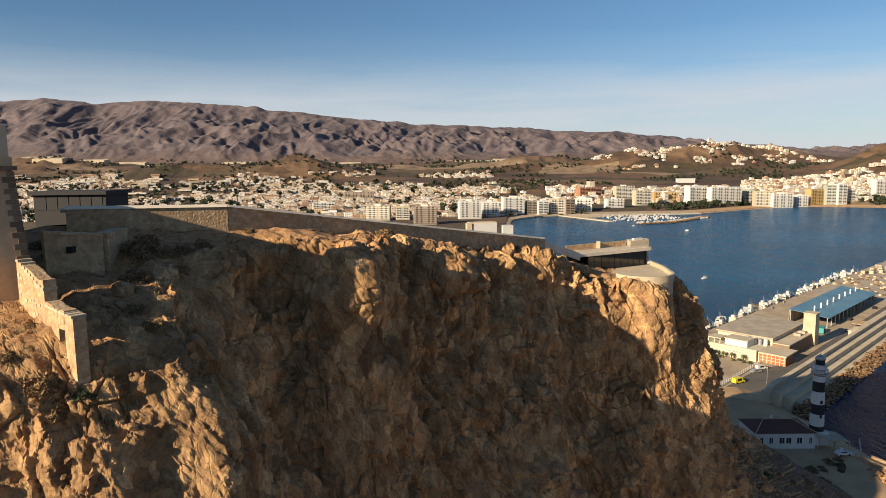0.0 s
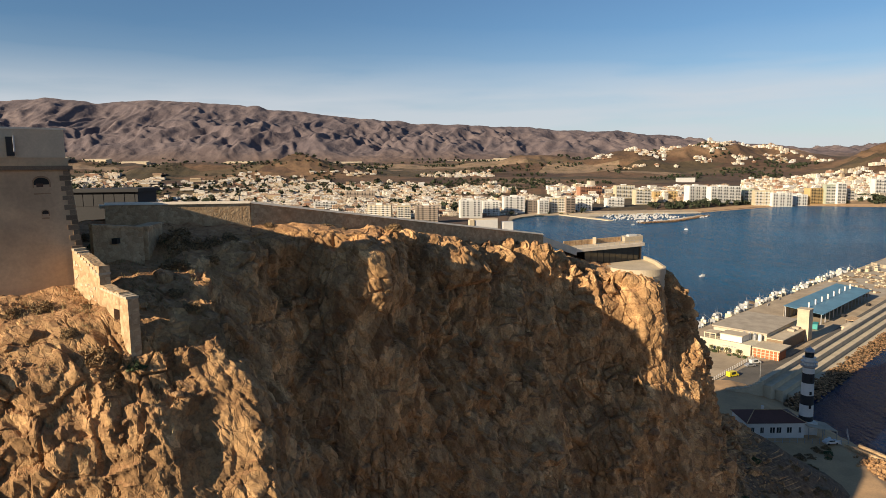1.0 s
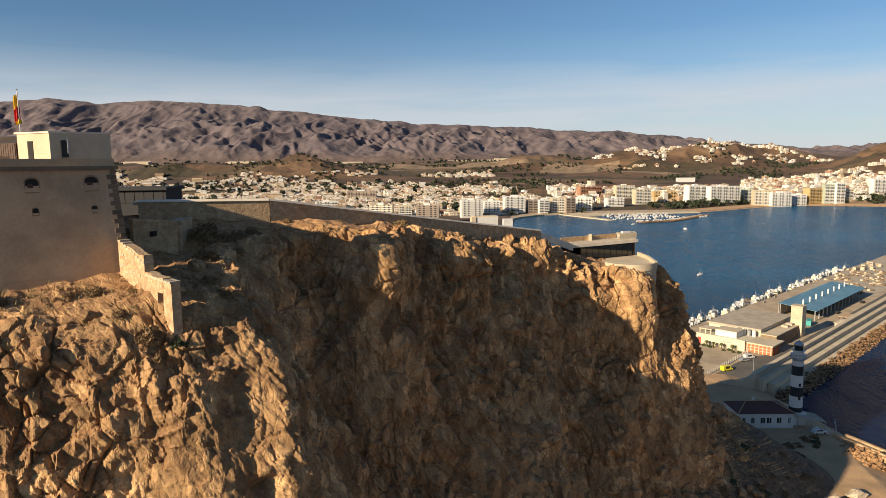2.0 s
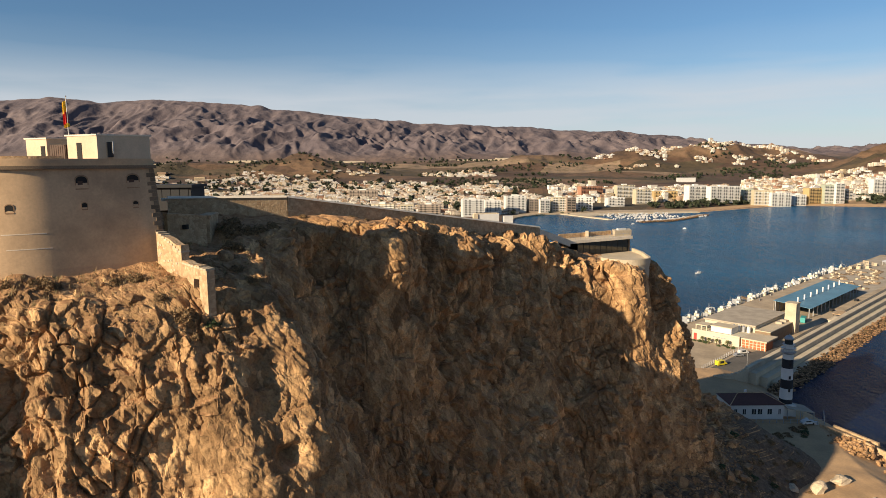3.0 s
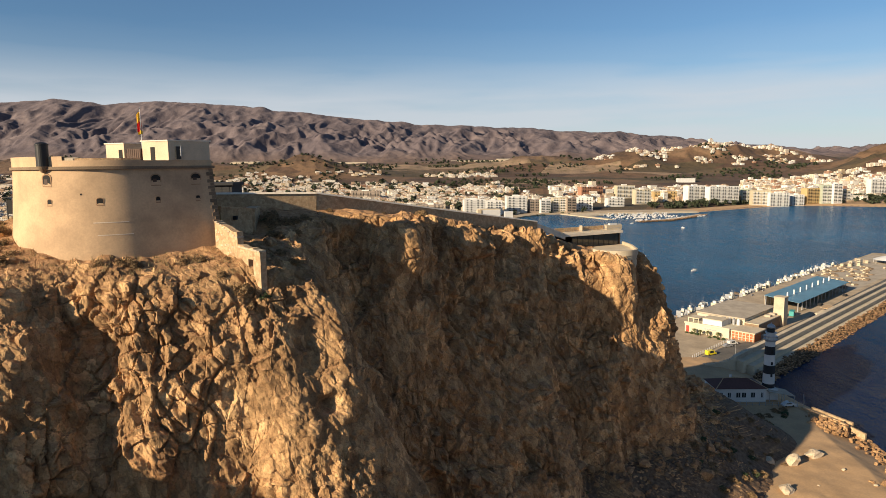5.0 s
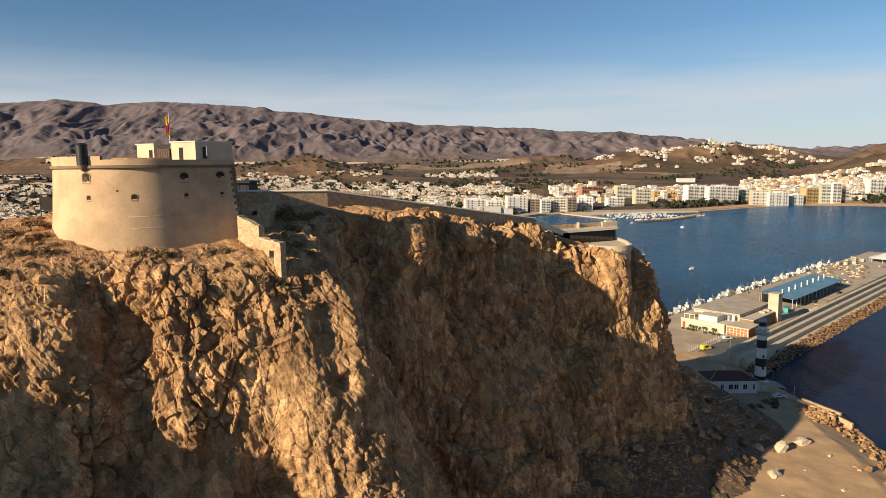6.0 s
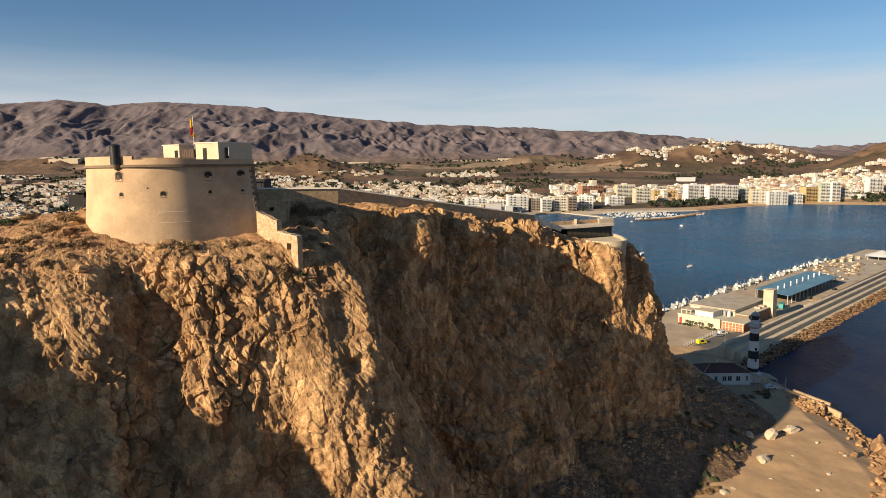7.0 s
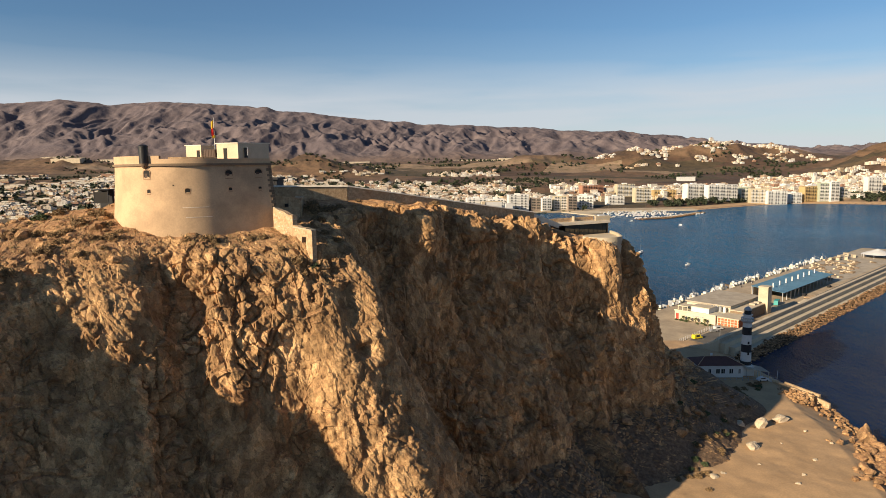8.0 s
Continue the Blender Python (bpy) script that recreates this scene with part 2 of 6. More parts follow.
M_GLASS = glass_material()


def foliage(name, a, b):
    m, nt, s = material(name, 0.85)
    g = nt.nodes.new("ShaderNodeNewGeometry")
    c = ramp(nt, g.outputs["Random Per Island"], [(0.0, a), (1.0, b)])
    nt.links.new(c, s.inputs["Base Color"])
    return m


M_SCRUB = foliage("dry_scrub", (0.10, 0.064, 0.028), (0.34, 0.215, 0.10))
M_LEAF = foliage("leaf_green", (0.03, 0.05, 0.016), (0.085, 0.11, 0.04))
M_FARLEAF = foliage("far_leaf", (0.012, 0.019, 0.007), (0.042, 0.050, 0.020))
M_PALMLEAF = foliage("palm_leaf", (0.07, 0.075, 0.022), (0.17, 0.165, 0.06))
M_BARK = plain("bark", (0.12, 0.085, 0.055), 0.95, vary=0.25, scale=3)


def water_material():
    m, nt, s = material("sea_water", 0.22)
    s.inputs["IOR"].default_value = 1.33
    s.inputs["Specular IOR Level"].default_value = 0.09
    s.inputs["Specular Tint"].default_value = (0.45, 0.80, 1.0, 1)
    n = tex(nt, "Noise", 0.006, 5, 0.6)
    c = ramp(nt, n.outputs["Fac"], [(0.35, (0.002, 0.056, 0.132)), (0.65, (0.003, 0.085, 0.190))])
    # navy near, bluer in the bay: its stronger sky reflection is painted in by y
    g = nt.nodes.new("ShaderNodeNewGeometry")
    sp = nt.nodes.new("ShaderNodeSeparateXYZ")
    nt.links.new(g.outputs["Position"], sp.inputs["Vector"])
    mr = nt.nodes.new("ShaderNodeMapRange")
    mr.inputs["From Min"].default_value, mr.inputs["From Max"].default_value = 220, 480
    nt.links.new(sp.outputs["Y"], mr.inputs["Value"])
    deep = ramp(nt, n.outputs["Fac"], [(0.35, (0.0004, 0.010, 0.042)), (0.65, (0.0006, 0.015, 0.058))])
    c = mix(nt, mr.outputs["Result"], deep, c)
    nt.links.new(c, s.inputs["Base Color"])
    w1 = tex(nt, "Noise", 0.55, 5, 0.65, (1.0, 0.45, 1))
    w2 = tex(nt, "Noise", 0.06, 3, 0.5, (1.0, 0.35, 1))
    ad = nt.nodes.new("ShaderNodeMath")
    ad.operation = "MULTIPLY_ADD"
    nt.links.new(w2.outputs["Fac"], ad.inputs[0])
    ad.inputs[1].default_value = 2.5
    nt.links.new(w1.outputs["Fac"], ad.inputs[2])
    bump(nt, s, ad.outputs["Value"], 1.0, 2.6)
    return m


M_WATER = water_material()


# ---- numpy noise ----
def _hash(ix, iy, iz, seed):
    h = (ix.astype(np.int64) * 374761393 + iy.astype(np.int64) * 668265263 + iz.astype(np.int64) * 2147483647 + seed * 144269504) & 0xFFFFFFFF
    h = ((h ^ (h >> 13)) * 1274126177) & 0xFFFFFFFF
    h = ((h ^ (h >> 16)) * 2246822519) & 0xFFFFFFFF
    return ((h ^ (h >> 15)) & 0xFFFFFF) / float(0xFFFFFF)


def vnoise(p, seed=0):
    i = np.floor(p)
    f = p - i
    f = f * f * f * (f * (f * 6 - 15) + 10)
    out = 0
    for dx in (0, 1):
        for dy in (0, 1):
            for dz in (0, 1):
                w = (f[:, 0] if dx else 1 - f[:, 0]) * (f[:, 1] if dy else 1 - f[:, 1]) * (f[:, 2] if dz else 1 - f[:, 2])
                out = out + w * _hash(i[:, 0] + dx, i[:, 1] + dy, i[:, 2] + dz, seed)
    return out * 2 - 1


def fbm(p, octaves=4, seed=0, gain=0.5):
    out, amp = 0, 1.0
    for k in range(octaves):
        out = out + amp * vnoise(p * (2 ** k) + 17.3 * k, seed + k)
        amp *= gain
    return out


def ridged(p, octaves=4, seed=0, gain=0.5):
    out, amp = 0, 1.0
    for k in range(octaves):
        out = out + amp * (1 - 2 * np.abs(vnoise(p * (2 ** k) + 9.1 * k, seed + k)))
        amp *= gain
    return out


def worley(p, seed=0):
    """Distance to the nearest and second cell, the way from the nearest one's middle, and three random numbers of it."""
    i = np.floor(p - 0.5)
    f1 = np.full(len(p), 9.0)
    f2 = np.full(len(p), 9.0)
    off = np.zeros_like(p)
    rnd = np.zeros_like(p)
    for dx in (0, 1):
        for dy in (0, 1):
            for dz in (0, 1):
                cx, cy, cz = i[:, 0] + dx, i[:, 1] + dy, i[:, 2] + dz
                r = np.stack([_hash(cx, cy, cz, seed + k) for k in (1, 2, 3)], 1)
                d = p - (np.stack([cx, cy, cz], 1) + 0.5 + (r - 0.5) * 0.75)
                q = np.sqrt((d * d).sum(1))
                near = q < f1
                f2 = np.where(near, f1, np.minimum(f2, q))
                f1 = np.where(near, q, f1)
                off[near] = d[near]
                rnd[near] = r[near]
    return f1, f2, off, rnd


# ---- mesh helpers ----
class Shape:
    """Collects corners and faces; every solid is closed."""

    def __init__(self):
        self.v, self.f, self.mi = [], [], []

    def add(self, verts, faces, mi=0):
        o = len(self.v)
        self.v += [tuple(p) for p in verts]
        self.f += [tuple(o + i for i in f) for f in faces]
        self.mi += [mi] * len(faces)
        return self

    def box(self, x0, y0, z0, x1, y1, z1, mi=0, m=None):
        vs = [Vector((x, y, z)) for z in (z0, z1) for y in (y0, y1) for x in (x0, x1)]
        if m is not None:
            vs = [m @ p for p in vs]
        return self.add(vs, [(0, 2, 3, 1), (4, 5, 7, 6), (0, 1, 5, 4), (2, 6, 7, 3), (0, 4, 6, 2), (1, 3, 7, 5)], mi)

    def prism(self, poly, z0, z1, mi=0, top=None):
        """poly: counter-clockwise (x, y) corners; top: the upper ring, if it differs; z1 may be a list."""
        n = len(poly)
        top = top or poly
        zs = z1 if isinstance(z1, (list, tuple)) else [z1] * n
        vs = [(x, y, z0) for x, y in poly] + [(x, y, z) for (x, y), z in zip(top, zs)]
        fs = [tuple(range(n - 1, -1, -1)), tuple(range(n, 2 * n))]
        fs += [(i, (i + 1) % n, n + (i + 1) % n, n + i) for i in range(n)]
        return self.add(vs, fs, mi)

    def lathe(self, profile, n=24, mi=0, cx=0, cy=0, a0=0.0, a1=360.0):
        """profile: (radius, z) from below to above, turned round the z axis."""
        full = abs(a1 - a0) >= 359.9
        k = n if full else n + 1
        vs, fs = [], []
        for r, z in profile:
            for j in range(k):
                a = radians(a0 + (a1 - a0) * j / n)
                vs.append((cx + r * math.cos(a), cy + r * math.sin(a), z))
        for i in range(len(profile) - 1):
            for j in range(n):
                j2 = (j + 1) % k
                fs.append((i * k + j, i * k + j2, (i + 1) * k + j2, (i + 1) * k + j))
        if full:
            fs.append(tuple(range(k - 1, -1, -1)))
            fs.append(tuple((len(profile) - 1) * k + j for j in range(k)))
        return self.add(vs, fs, mi)

    def tube(self, a, b, r0, r1=None, n=8, mi=0):
        a, b = Vector(a), Vector(b)
        r1 = r0 if r1 is None else r1
        q = (b - a).to_track_quat("Z", "Y")
        vs = []
        for p, r in ((a, r0), (b, r1)):
            vs += [p + q @ Vector((r * math.cos(6.28319 * j / n), r * math.sin(6.28319 * j / n), 0)) for j in range(n)]
        fs = [tuple(range(n - 1, -1, -1)), tuple(range(n, 2 * n))] + [(j, (j + 1) % n, n + (j + 1) % n, n + j) for j in range(n)]
        return self.add(vs, fs, mi)

    def mesh(self, name, mats, smooth=False):
        me = bpy.data.meshes.new(name)
        me.from_pydata(self.v, [], self.f)
        for m in (mats if isinstance(mats, (list, tuple)) else [mats]):
            me.materials.append(m)
        me.polygons.foreach_set("material_index", self.mi)
        if smooth:
            me.shade_smooth()
        me.update()
        return me


def part(name, shape, mats, parent=None, label="", smooth=False, m=None):
    """One mesh object under a thing or part; shape: a Shape or a mesh."""
    me = shape if isinstance(shape, bpy.types.Mesh) else shape.mesh(name, mats, smooth)
    ob = new(name, me)
    if parent is not None:
        ob.parent = parent
    if m is not None:
        ob.matrix_basis = m
    return tagged(ob, label)


def thing(name, label, category, at=None, group="", kind=""):
    ob = new(name)
    ob.matrix_basis = at if at is not None else Matrix.Identity(4)
    return tagged(ob, label, category, group, kind)


def grid_mesh(name, P, mats, smooth=False, faces_mi=None):
    """A sheet from an array of shape rows x columns x 3."""
    r, c = P.shape[:2]
    me = bpy.data.meshes.new(name)
    idx = np.arange(r * c).reshape(r, c)
    q = np.stack([idx[:-1, :-1], idx[:-1, 1:], idx[1:, 1:], idx[1:, :-1]], -1).reshape(-1, 4)
    me.vertices.add(r * c)
    me.vertices.foreach_set("co", P.reshape(-1).astype(np.float32))
    me.loops.add(q.size)
    me.loops.foreach_set("vertex_index", q.reshape(-1).astype(np.int32))
    me.polygons.add(len(q))
    me.polygons.foreach_set("loop_start", np.arange(0, q.size, 4, dtype=np.int32))
    for m in (mats if isinstance(mats, (list, tuple)) else [mats]):
        me.materials.append(m)
    if faces_mi is not None:
        me.polygons.foreach_set("material_index", faces_mi.astype(np.int32))
    me.update(calc_edges=True)
    me.validate()
    if smooth:
        me.shade_smooth()
    else:
        me.shade_flat()
    return me


def catmull(pts, per):
    """A smooth line through rows of numbers."""
    P = np.asarray(pts, float)
    n = len(P)
    t = np.linspace(0, n - 1, per)
    i = np.clip(t.astype(int), 0, n - 2)
    f = (t - i)[:, None]
    p0, p1, p2, p3 = P[np.clip(i - 1, 0, n - 1)], P[i], P[i + 1], P[np.clip(i + 2, 0, n - 1)]
    m1, m2 = (p2 - p0) * 0.4, (p3 - p1) * 0.4
    return (2 * f**3 - 3 * f**2 + 1) * p1 + (f**3 - 2 * f**2 + f) * m1 + (-2 * f**3 + 3 * f**2) * p2 + (f**3 - f**2) * m2


# ---- the castle hill: its rim in plan (x, y, z), the way its face looks (degrees from +x) and its lean (metres out per metre down) ----
# (-140, 0) to (-74, 9): unseen ridge, added and raised to shade the spur
RIM_WEST = [
    (-150, 60, 60, 200, 0.9), (-140, 0, 75, 230, 0.7), (-112, -40, 75.0, 285, 0.6), (-89, -12, 74.3, 306, 0.6),
    (-74, 9, 70.4, 308, 0.5), (-64, 26, 71.6, 306, 0.42), (-53.5, 30.7, 71.5, 304, 0.36), (-48, 36.0, 71.8, 300, 0.24), (-41, 35.9, 71.5, 288, 0.12),
    (-34, 38.7, 69.5, 283, 0.10), (-27.5, 41.3, 69.5, 285, 0.10), (-23.6, 43.1, 70.0, 298, 0.28), (-20.6, 46.4, 71.0, 316, 0.36),
]
RIM_EAST = [
    (-18.2, 49.5, 71.5, 340, 0.38), (-23.5, 57.8, 76.5, 345, 0.52), (-24.3, 67.8, 79.5, 330, 0.44), (-21.2, 77.4, 80.4, 315, 0.40), (-8.3, 77.4, 79.0, 305, 0.16),
    (-4.2, 92.3, 77.6, 305, 0.40), (4.8, 97.6, 75.8, 308, 0.33), (12.2, 112.2, 74.0, 302, 0.51), (22.6, 115.4, 71.6, 300, 0.26), (30.3, 120.2, 69.0, 295, 0.43),
    (40.0, 116.9, 65.4, 285, 0.20), (46.8, 121.9, 65.8, 315, 0.23), (53.0, 128.8, 65.8, 350, 0.29), (58.0, 146.2, 58.0, 352, 0.30), (49.8, 155, 47.0, 370, 0.58),
    (20, 152, 40, 435, 0.8), (-30, 122, 52, 470, 0.9), (-75, 105, 55, 470, 0.9), (-130, 85, 55, 510, 0.9), (-150, 60, 60, 560, 0.9),
]
# places that stand out of the face or lie back in it: x, y, z, reach along, reach in height, metres out
BUTTRESSES = [(-8.5, 77.0, 74.5, 4.6, 4.8, 2.1), (-21, 76.0, 80, 2.6, 3.5, 1.4), (3, 97, 73.5, 2.4, 4.0, 1.8), (13, 108.5, 73, 2.2, 3.5, 1.6), (33, 116, 62, 3.0, 6.0, 1.8), (45, 117, 58, 4.0, 8.0, 1.4),
              (-25.0, 40.5, 61, 1.7, 7.0, 0.7), (-14.5, 46.0, 58, 2.6, 12.0, 1.1), (-19.5, 43.5, 62, 1.6, 6.0, -0.9), (-17.5, 42.5, 56.5, 1.3, 1.2, -2.6),
              (-41.5, 36.0, 66, 1.3, 5.0, 1.0), (-45.5, 34.5, 62, 2.6, 9.0, -1.8), (-37.0, 38.0, 67, 2.2, 3.2, -1.6), (-31.0, 39.0, 52, 3.5, 9.0, 0.7)]
SPINE = [(-88, 48, 79.0), (-60, 58, 82.6), (-35, 84, 82.0), (-6, 118, 77.0), (22, 138, 70.0), (42, 142, 66.0)]


def hill_points(cols, rows_top, rows_face):
    """The bare hill as an array: rows from the spine over the rim down to the toe, columns along the rim."""
    line = catmull(RIM_WEST + RIM_EAST, 3000)
    far = len(line) * np.array([0, 2.6, 25.4, len(RIM_WEST + RIM_EAST) - 1]) / (len(RIM_WEST + RIM_EAST) - 1.0)
    step = np.concatenate([[0], np.cumsum(np.hypot(*np.diff(line[:, :2], axis=0).T) + 0.02)])
    keys = np.interp(far.clip(0, len(line) - 1), np.arange(len(line)), step)
    want = np.interp(np.linspace(0, 1, cols), [0, 0.035, 0.955, 1], keys)
    line = np.stack([np.interp(want, step, line[:, k]) for k in range(5)], 1)
    sp = catmull(SPINE, 80)
    d = ((line[:, None, :2] - sp[None, :, :2]) ** 2).sum(2)
    inner = sp[d.argmin(1)]
    x, y, z, ang, lean = line.T
    out = np.stack([np.cos(np.radians(ang)), np.sin(np.radians(ang))], 1)
    rows, grow = [], []
    for v in np.linspace(0, 1, rows_top, endpoint=False):
        u = 1 - (1 - v) ** 2.2
        w = u ** 0.8
        top = inner * (1 - w) + np.stack([x, y, z], 1) * w
        top[:, 2] = z + (inner[:, 2] - z) * (1 - w) ** 0.5
        top[:, :2] -= 0.6 * w**6 * out
        rows.append(top)
        grow.append(max(0.0, (u - 0.45) / 0.55))
    for u in np.linspace(0, 1, rows_face):
        zz = z + (-5.0 - z) * u
        foot = np.interp(y + x * 0.3, [0, 60, 120, 148, 172], [8, 12, 17, 19, 31])
        steep = np.minimum(z - zz, z - foot)
        talus = np.maximum(0, foot - zz)
        run = lean * steep + np.interp(y, [60, 110, 128, 150], [1.5, 1.4, 1.4, 1.6]) * talus + 0.6 * np.clip(z - zz, 0, 2) - 0.6
        rows.append(np.stack([x + out[:, 0] * run, y + out[:, 1] * run, zz], 1))
        grow.append(1.0)
    P = np.stack(rows)
    return P, np.stack([out[:, 0], out[:, 1], np.zeros(cols)], 1), np.array(grow)


def facets(p, turn, seed=0):
    """Noise with flat faces and sharp edges: values at lattice corners, joined by straight planes; between -1 and 1."""
    c, d = math.cos(turn), math.sin(turn)
    p = np.stack([p[:, 0] * c - p[:, 1] * d, p[:, 0] * d + p[:, 1] * c + 0.35 * p[:, 2], p[:, 2] + 0.3 * p[:, 0]], 1)
    i = np.floor(p)
    f = p - i
    order = np.argsort(-f, axis=1)
    g = np.take_along_axis(f, order, 1)
    rows = np.arange(len(p))
    out = _hash(i[:, 0], i[:, 1], i[:, 2], seed) * (1 - g[:, 0])
    for k in range(3):
        i[rows, order[:, k]] += 1
        out = out + _hash(i[:, 0], i[:, 1], i[:, 2], seed) * (g[:, k] - (g[:, k + 1] if k < 2 else 0))
    return out * 2 - 1


def rock_relief(p):
    """How far the rock stands out of the bare hill at points p: jointed blocks with flat faces, set upright."""
    warp = np.stack([vnoise(p / 6.0, 11), vnoise(p / 6.0 + 40, 12), vnoise(p / 6.0 + 80, 13)], 1)
    q = p + warp * 0.9
    talus = np.clip((23 - p[:, 2]) / 8, 0, 1)
    spur = np.clip((56 - p[:, 1]) / 6, 0, 1)
    upper = np.clip((p[:, 2] - 42) / 25, 0, 1)
    calm = np.clip(0.75 + 0.7 * vnoise(p / (9.0, 9.0, 14.0), 19), 0.3, 1.25) * (1 - 0.8 * talus)
    bold = 1 - 0.3 * spur
    d = fbm(q * (1 / 15, 1 / 15, 1 / 26), 2, 21) * (1.3 - 0.6 * spur) * (1 - 0.5 * talus)
    d = d + facets(q / (6.5, 6.5, 12.0), 0.4, 31) * (1.5 - 0.5 * spur) * (1 - 0.8 * talus)
    d = d + facets(q / (3.1, 3.1, 4.8), 1.3, 32) * (1.05 + 0.15 * upper) * calm * bold
    d = d + facets(q / (1.5, 1.5, 2.1), 2.2, 33) * 0.72 * calm * bold
    d = d + (facets(p / (0.75, 0.75, 0.95), 0.9, 34) * 0.36 * (0.5 + 0.5 * calm) + facets(p / (0.42, 0.42, 0.5), 1.9, 35) * 0.13) * (1 - 0.75 * talus)
    split = np.clip(0.35 + 1.3 * vnoise(p / (4.0, 4.0, 6.0), 47), 0, 1)
    for size, tall, step, crack, seed in ((4.6, 1.7, 1.3, 1.0, 43), (1.9, 1.4, 0.9, 0.75, 51)):
        f1, f2, off, rnd = worley(q / (size, size, size * tall), seed)
        edge = f2 - f1
        d = d + calm * bold * (step * (rnd[:, 0] - 0.5) * np.clip(edge / 0.05, 0, 1) + step * ((rnd - 0.5) * off).sum(1) - crack * split * np.clip(1 - edge / 0.09, 0, 1))
    for bx, by, bz, r, rz, push in BUTTRESSES:
        d = d + push * np.exp(-((p[:, 0] - bx) ** 2 + (p[:, 1] - by) ** 2) / r**2 - ((p[:, 2] - bz) / rz) ** 4)
    return d


def sheet_normals(P):
    """Outward normals of the bare hill, evened over a few rows so that the rim does not fold."""
    n = np.cross(np.gradient(P, axis=1), np.gradient(P, axis=0))
    n /= np.linalg.norm(n, axis=2)[:, :, None] + 1e-9
    n *= np.where((n * OUT[None]).sum(2) + n[:, :, 2] < 0, -1.0, 1.0)[:, :, None]
    k = 3
    pad = np.cumsum(np.concatenate([np.repeat(n[:1], k + 1, 0), n, np.repeat(n[-1:], k, 0)]), axis=0)
    n = pad[2 * k + 1:] - pad[:-2 * k - 1]
    return n / (np.linalg.norm(n, axis=2)[:, :, None] + 1e-9)


COLS, ROWS_TOP, ROWS_FACE = 1700, 90, 390
P0, OUT, GROW = hill_points(COLS, ROWS_TOP, ROWS_FACE)
flat = P0.reshape(-1, 3)
w_rim = np.repeat(GROW, COLS)
rel = rock_relief(flat)
amp = 0.16 + 0.84 * w_rim**2
shift = sheet_normals(P0).reshape(-1, 3) * (rel * amp)[:, None]
shift[:, 2] += (1 - w_rim) * fbm(flat / 4.0, 4, 81) * 0.5
P1 = (flat + shift).reshape(P0.shape)
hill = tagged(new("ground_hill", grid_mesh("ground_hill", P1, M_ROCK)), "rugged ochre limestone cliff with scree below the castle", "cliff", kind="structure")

from mathutils.bvhtree import BVHTree
_idx = np.arange(P1.shape[0] * P1.shape[1]).reshape(P1.shape[:2])[::3, ::3]
_q = np.stack([_idx[:-1, :-1], _idx[:-1, 1:], _idx[1:, 1:], _idx[1:, :-1]], -1).reshape(-1, 4)
HILL_TREE = BVHTree.FromPolygons([tuple(p) for p in P1.reshape(-1, 3)], [tuple(int(i) for i in f) for f in _q])


def drop(x, y, z=200.0):
    """Height and normal of the hill under (x, y)."""
    hit = HILL_TREE.ray_cast(Vector((x, y, z)), Vector((0, 0, -1)))
    return (hit[0], hit[1] if hit[1].z > 0 else -hit[1]) if hit[0] is not None else (None, None)


# ---- sea, mainland and mountains ----
def interp(x, xs, ys):
    return np.interp(x, xs, ys)


def shore_y(x):
    """Where the mainland's shore runs round the bay."""
    xs = [-5000, 10, 30, 60, 110, 130, 171, 216, 330, 473, 547, 647, 748, 830, 900, 1100, 1600, 5000]
    ys = [120, 170, 260, 700, 1085, 1124, 1171, 1188, 1195, 1207, 1257, 1328, 1366, 1330, 1290, 1210, 1050, 800]
    return interp(x, xs, ys)


RIDGE_X = [-4200, -2557, -2280, -1976, -1683, -1201, -754, -497, -49, 271, 655, 975, 1262, 1615, 1773, 2061, 2252, 2464, 4200]
RIDGE_Z = [470, 494, 506, 470, 488, 459, 399, 370, 330, 318, 291, 277, 251, 199, 203, 168, 165, 190, 210]
KNOLLS = [(-900, 2330, 200, 120, 34), (-1050, 2250, 130, 100, 14), (-440, 2260, 150, 120, 44), (-600, 2300, 120, 120, 34), (950, 2450, 320, 160, 62), (640, 2400, 140, 110, 26),
          (1500, 1900, 300, 300, 115), (330, 2500, 200, 130, 30), (330, 1620, 170, 60, 16), (-1750, 2700, 330, 140, 40), (1250, 2600, 240, 150, 40), (-760, 1720, 170, 60, 18)]


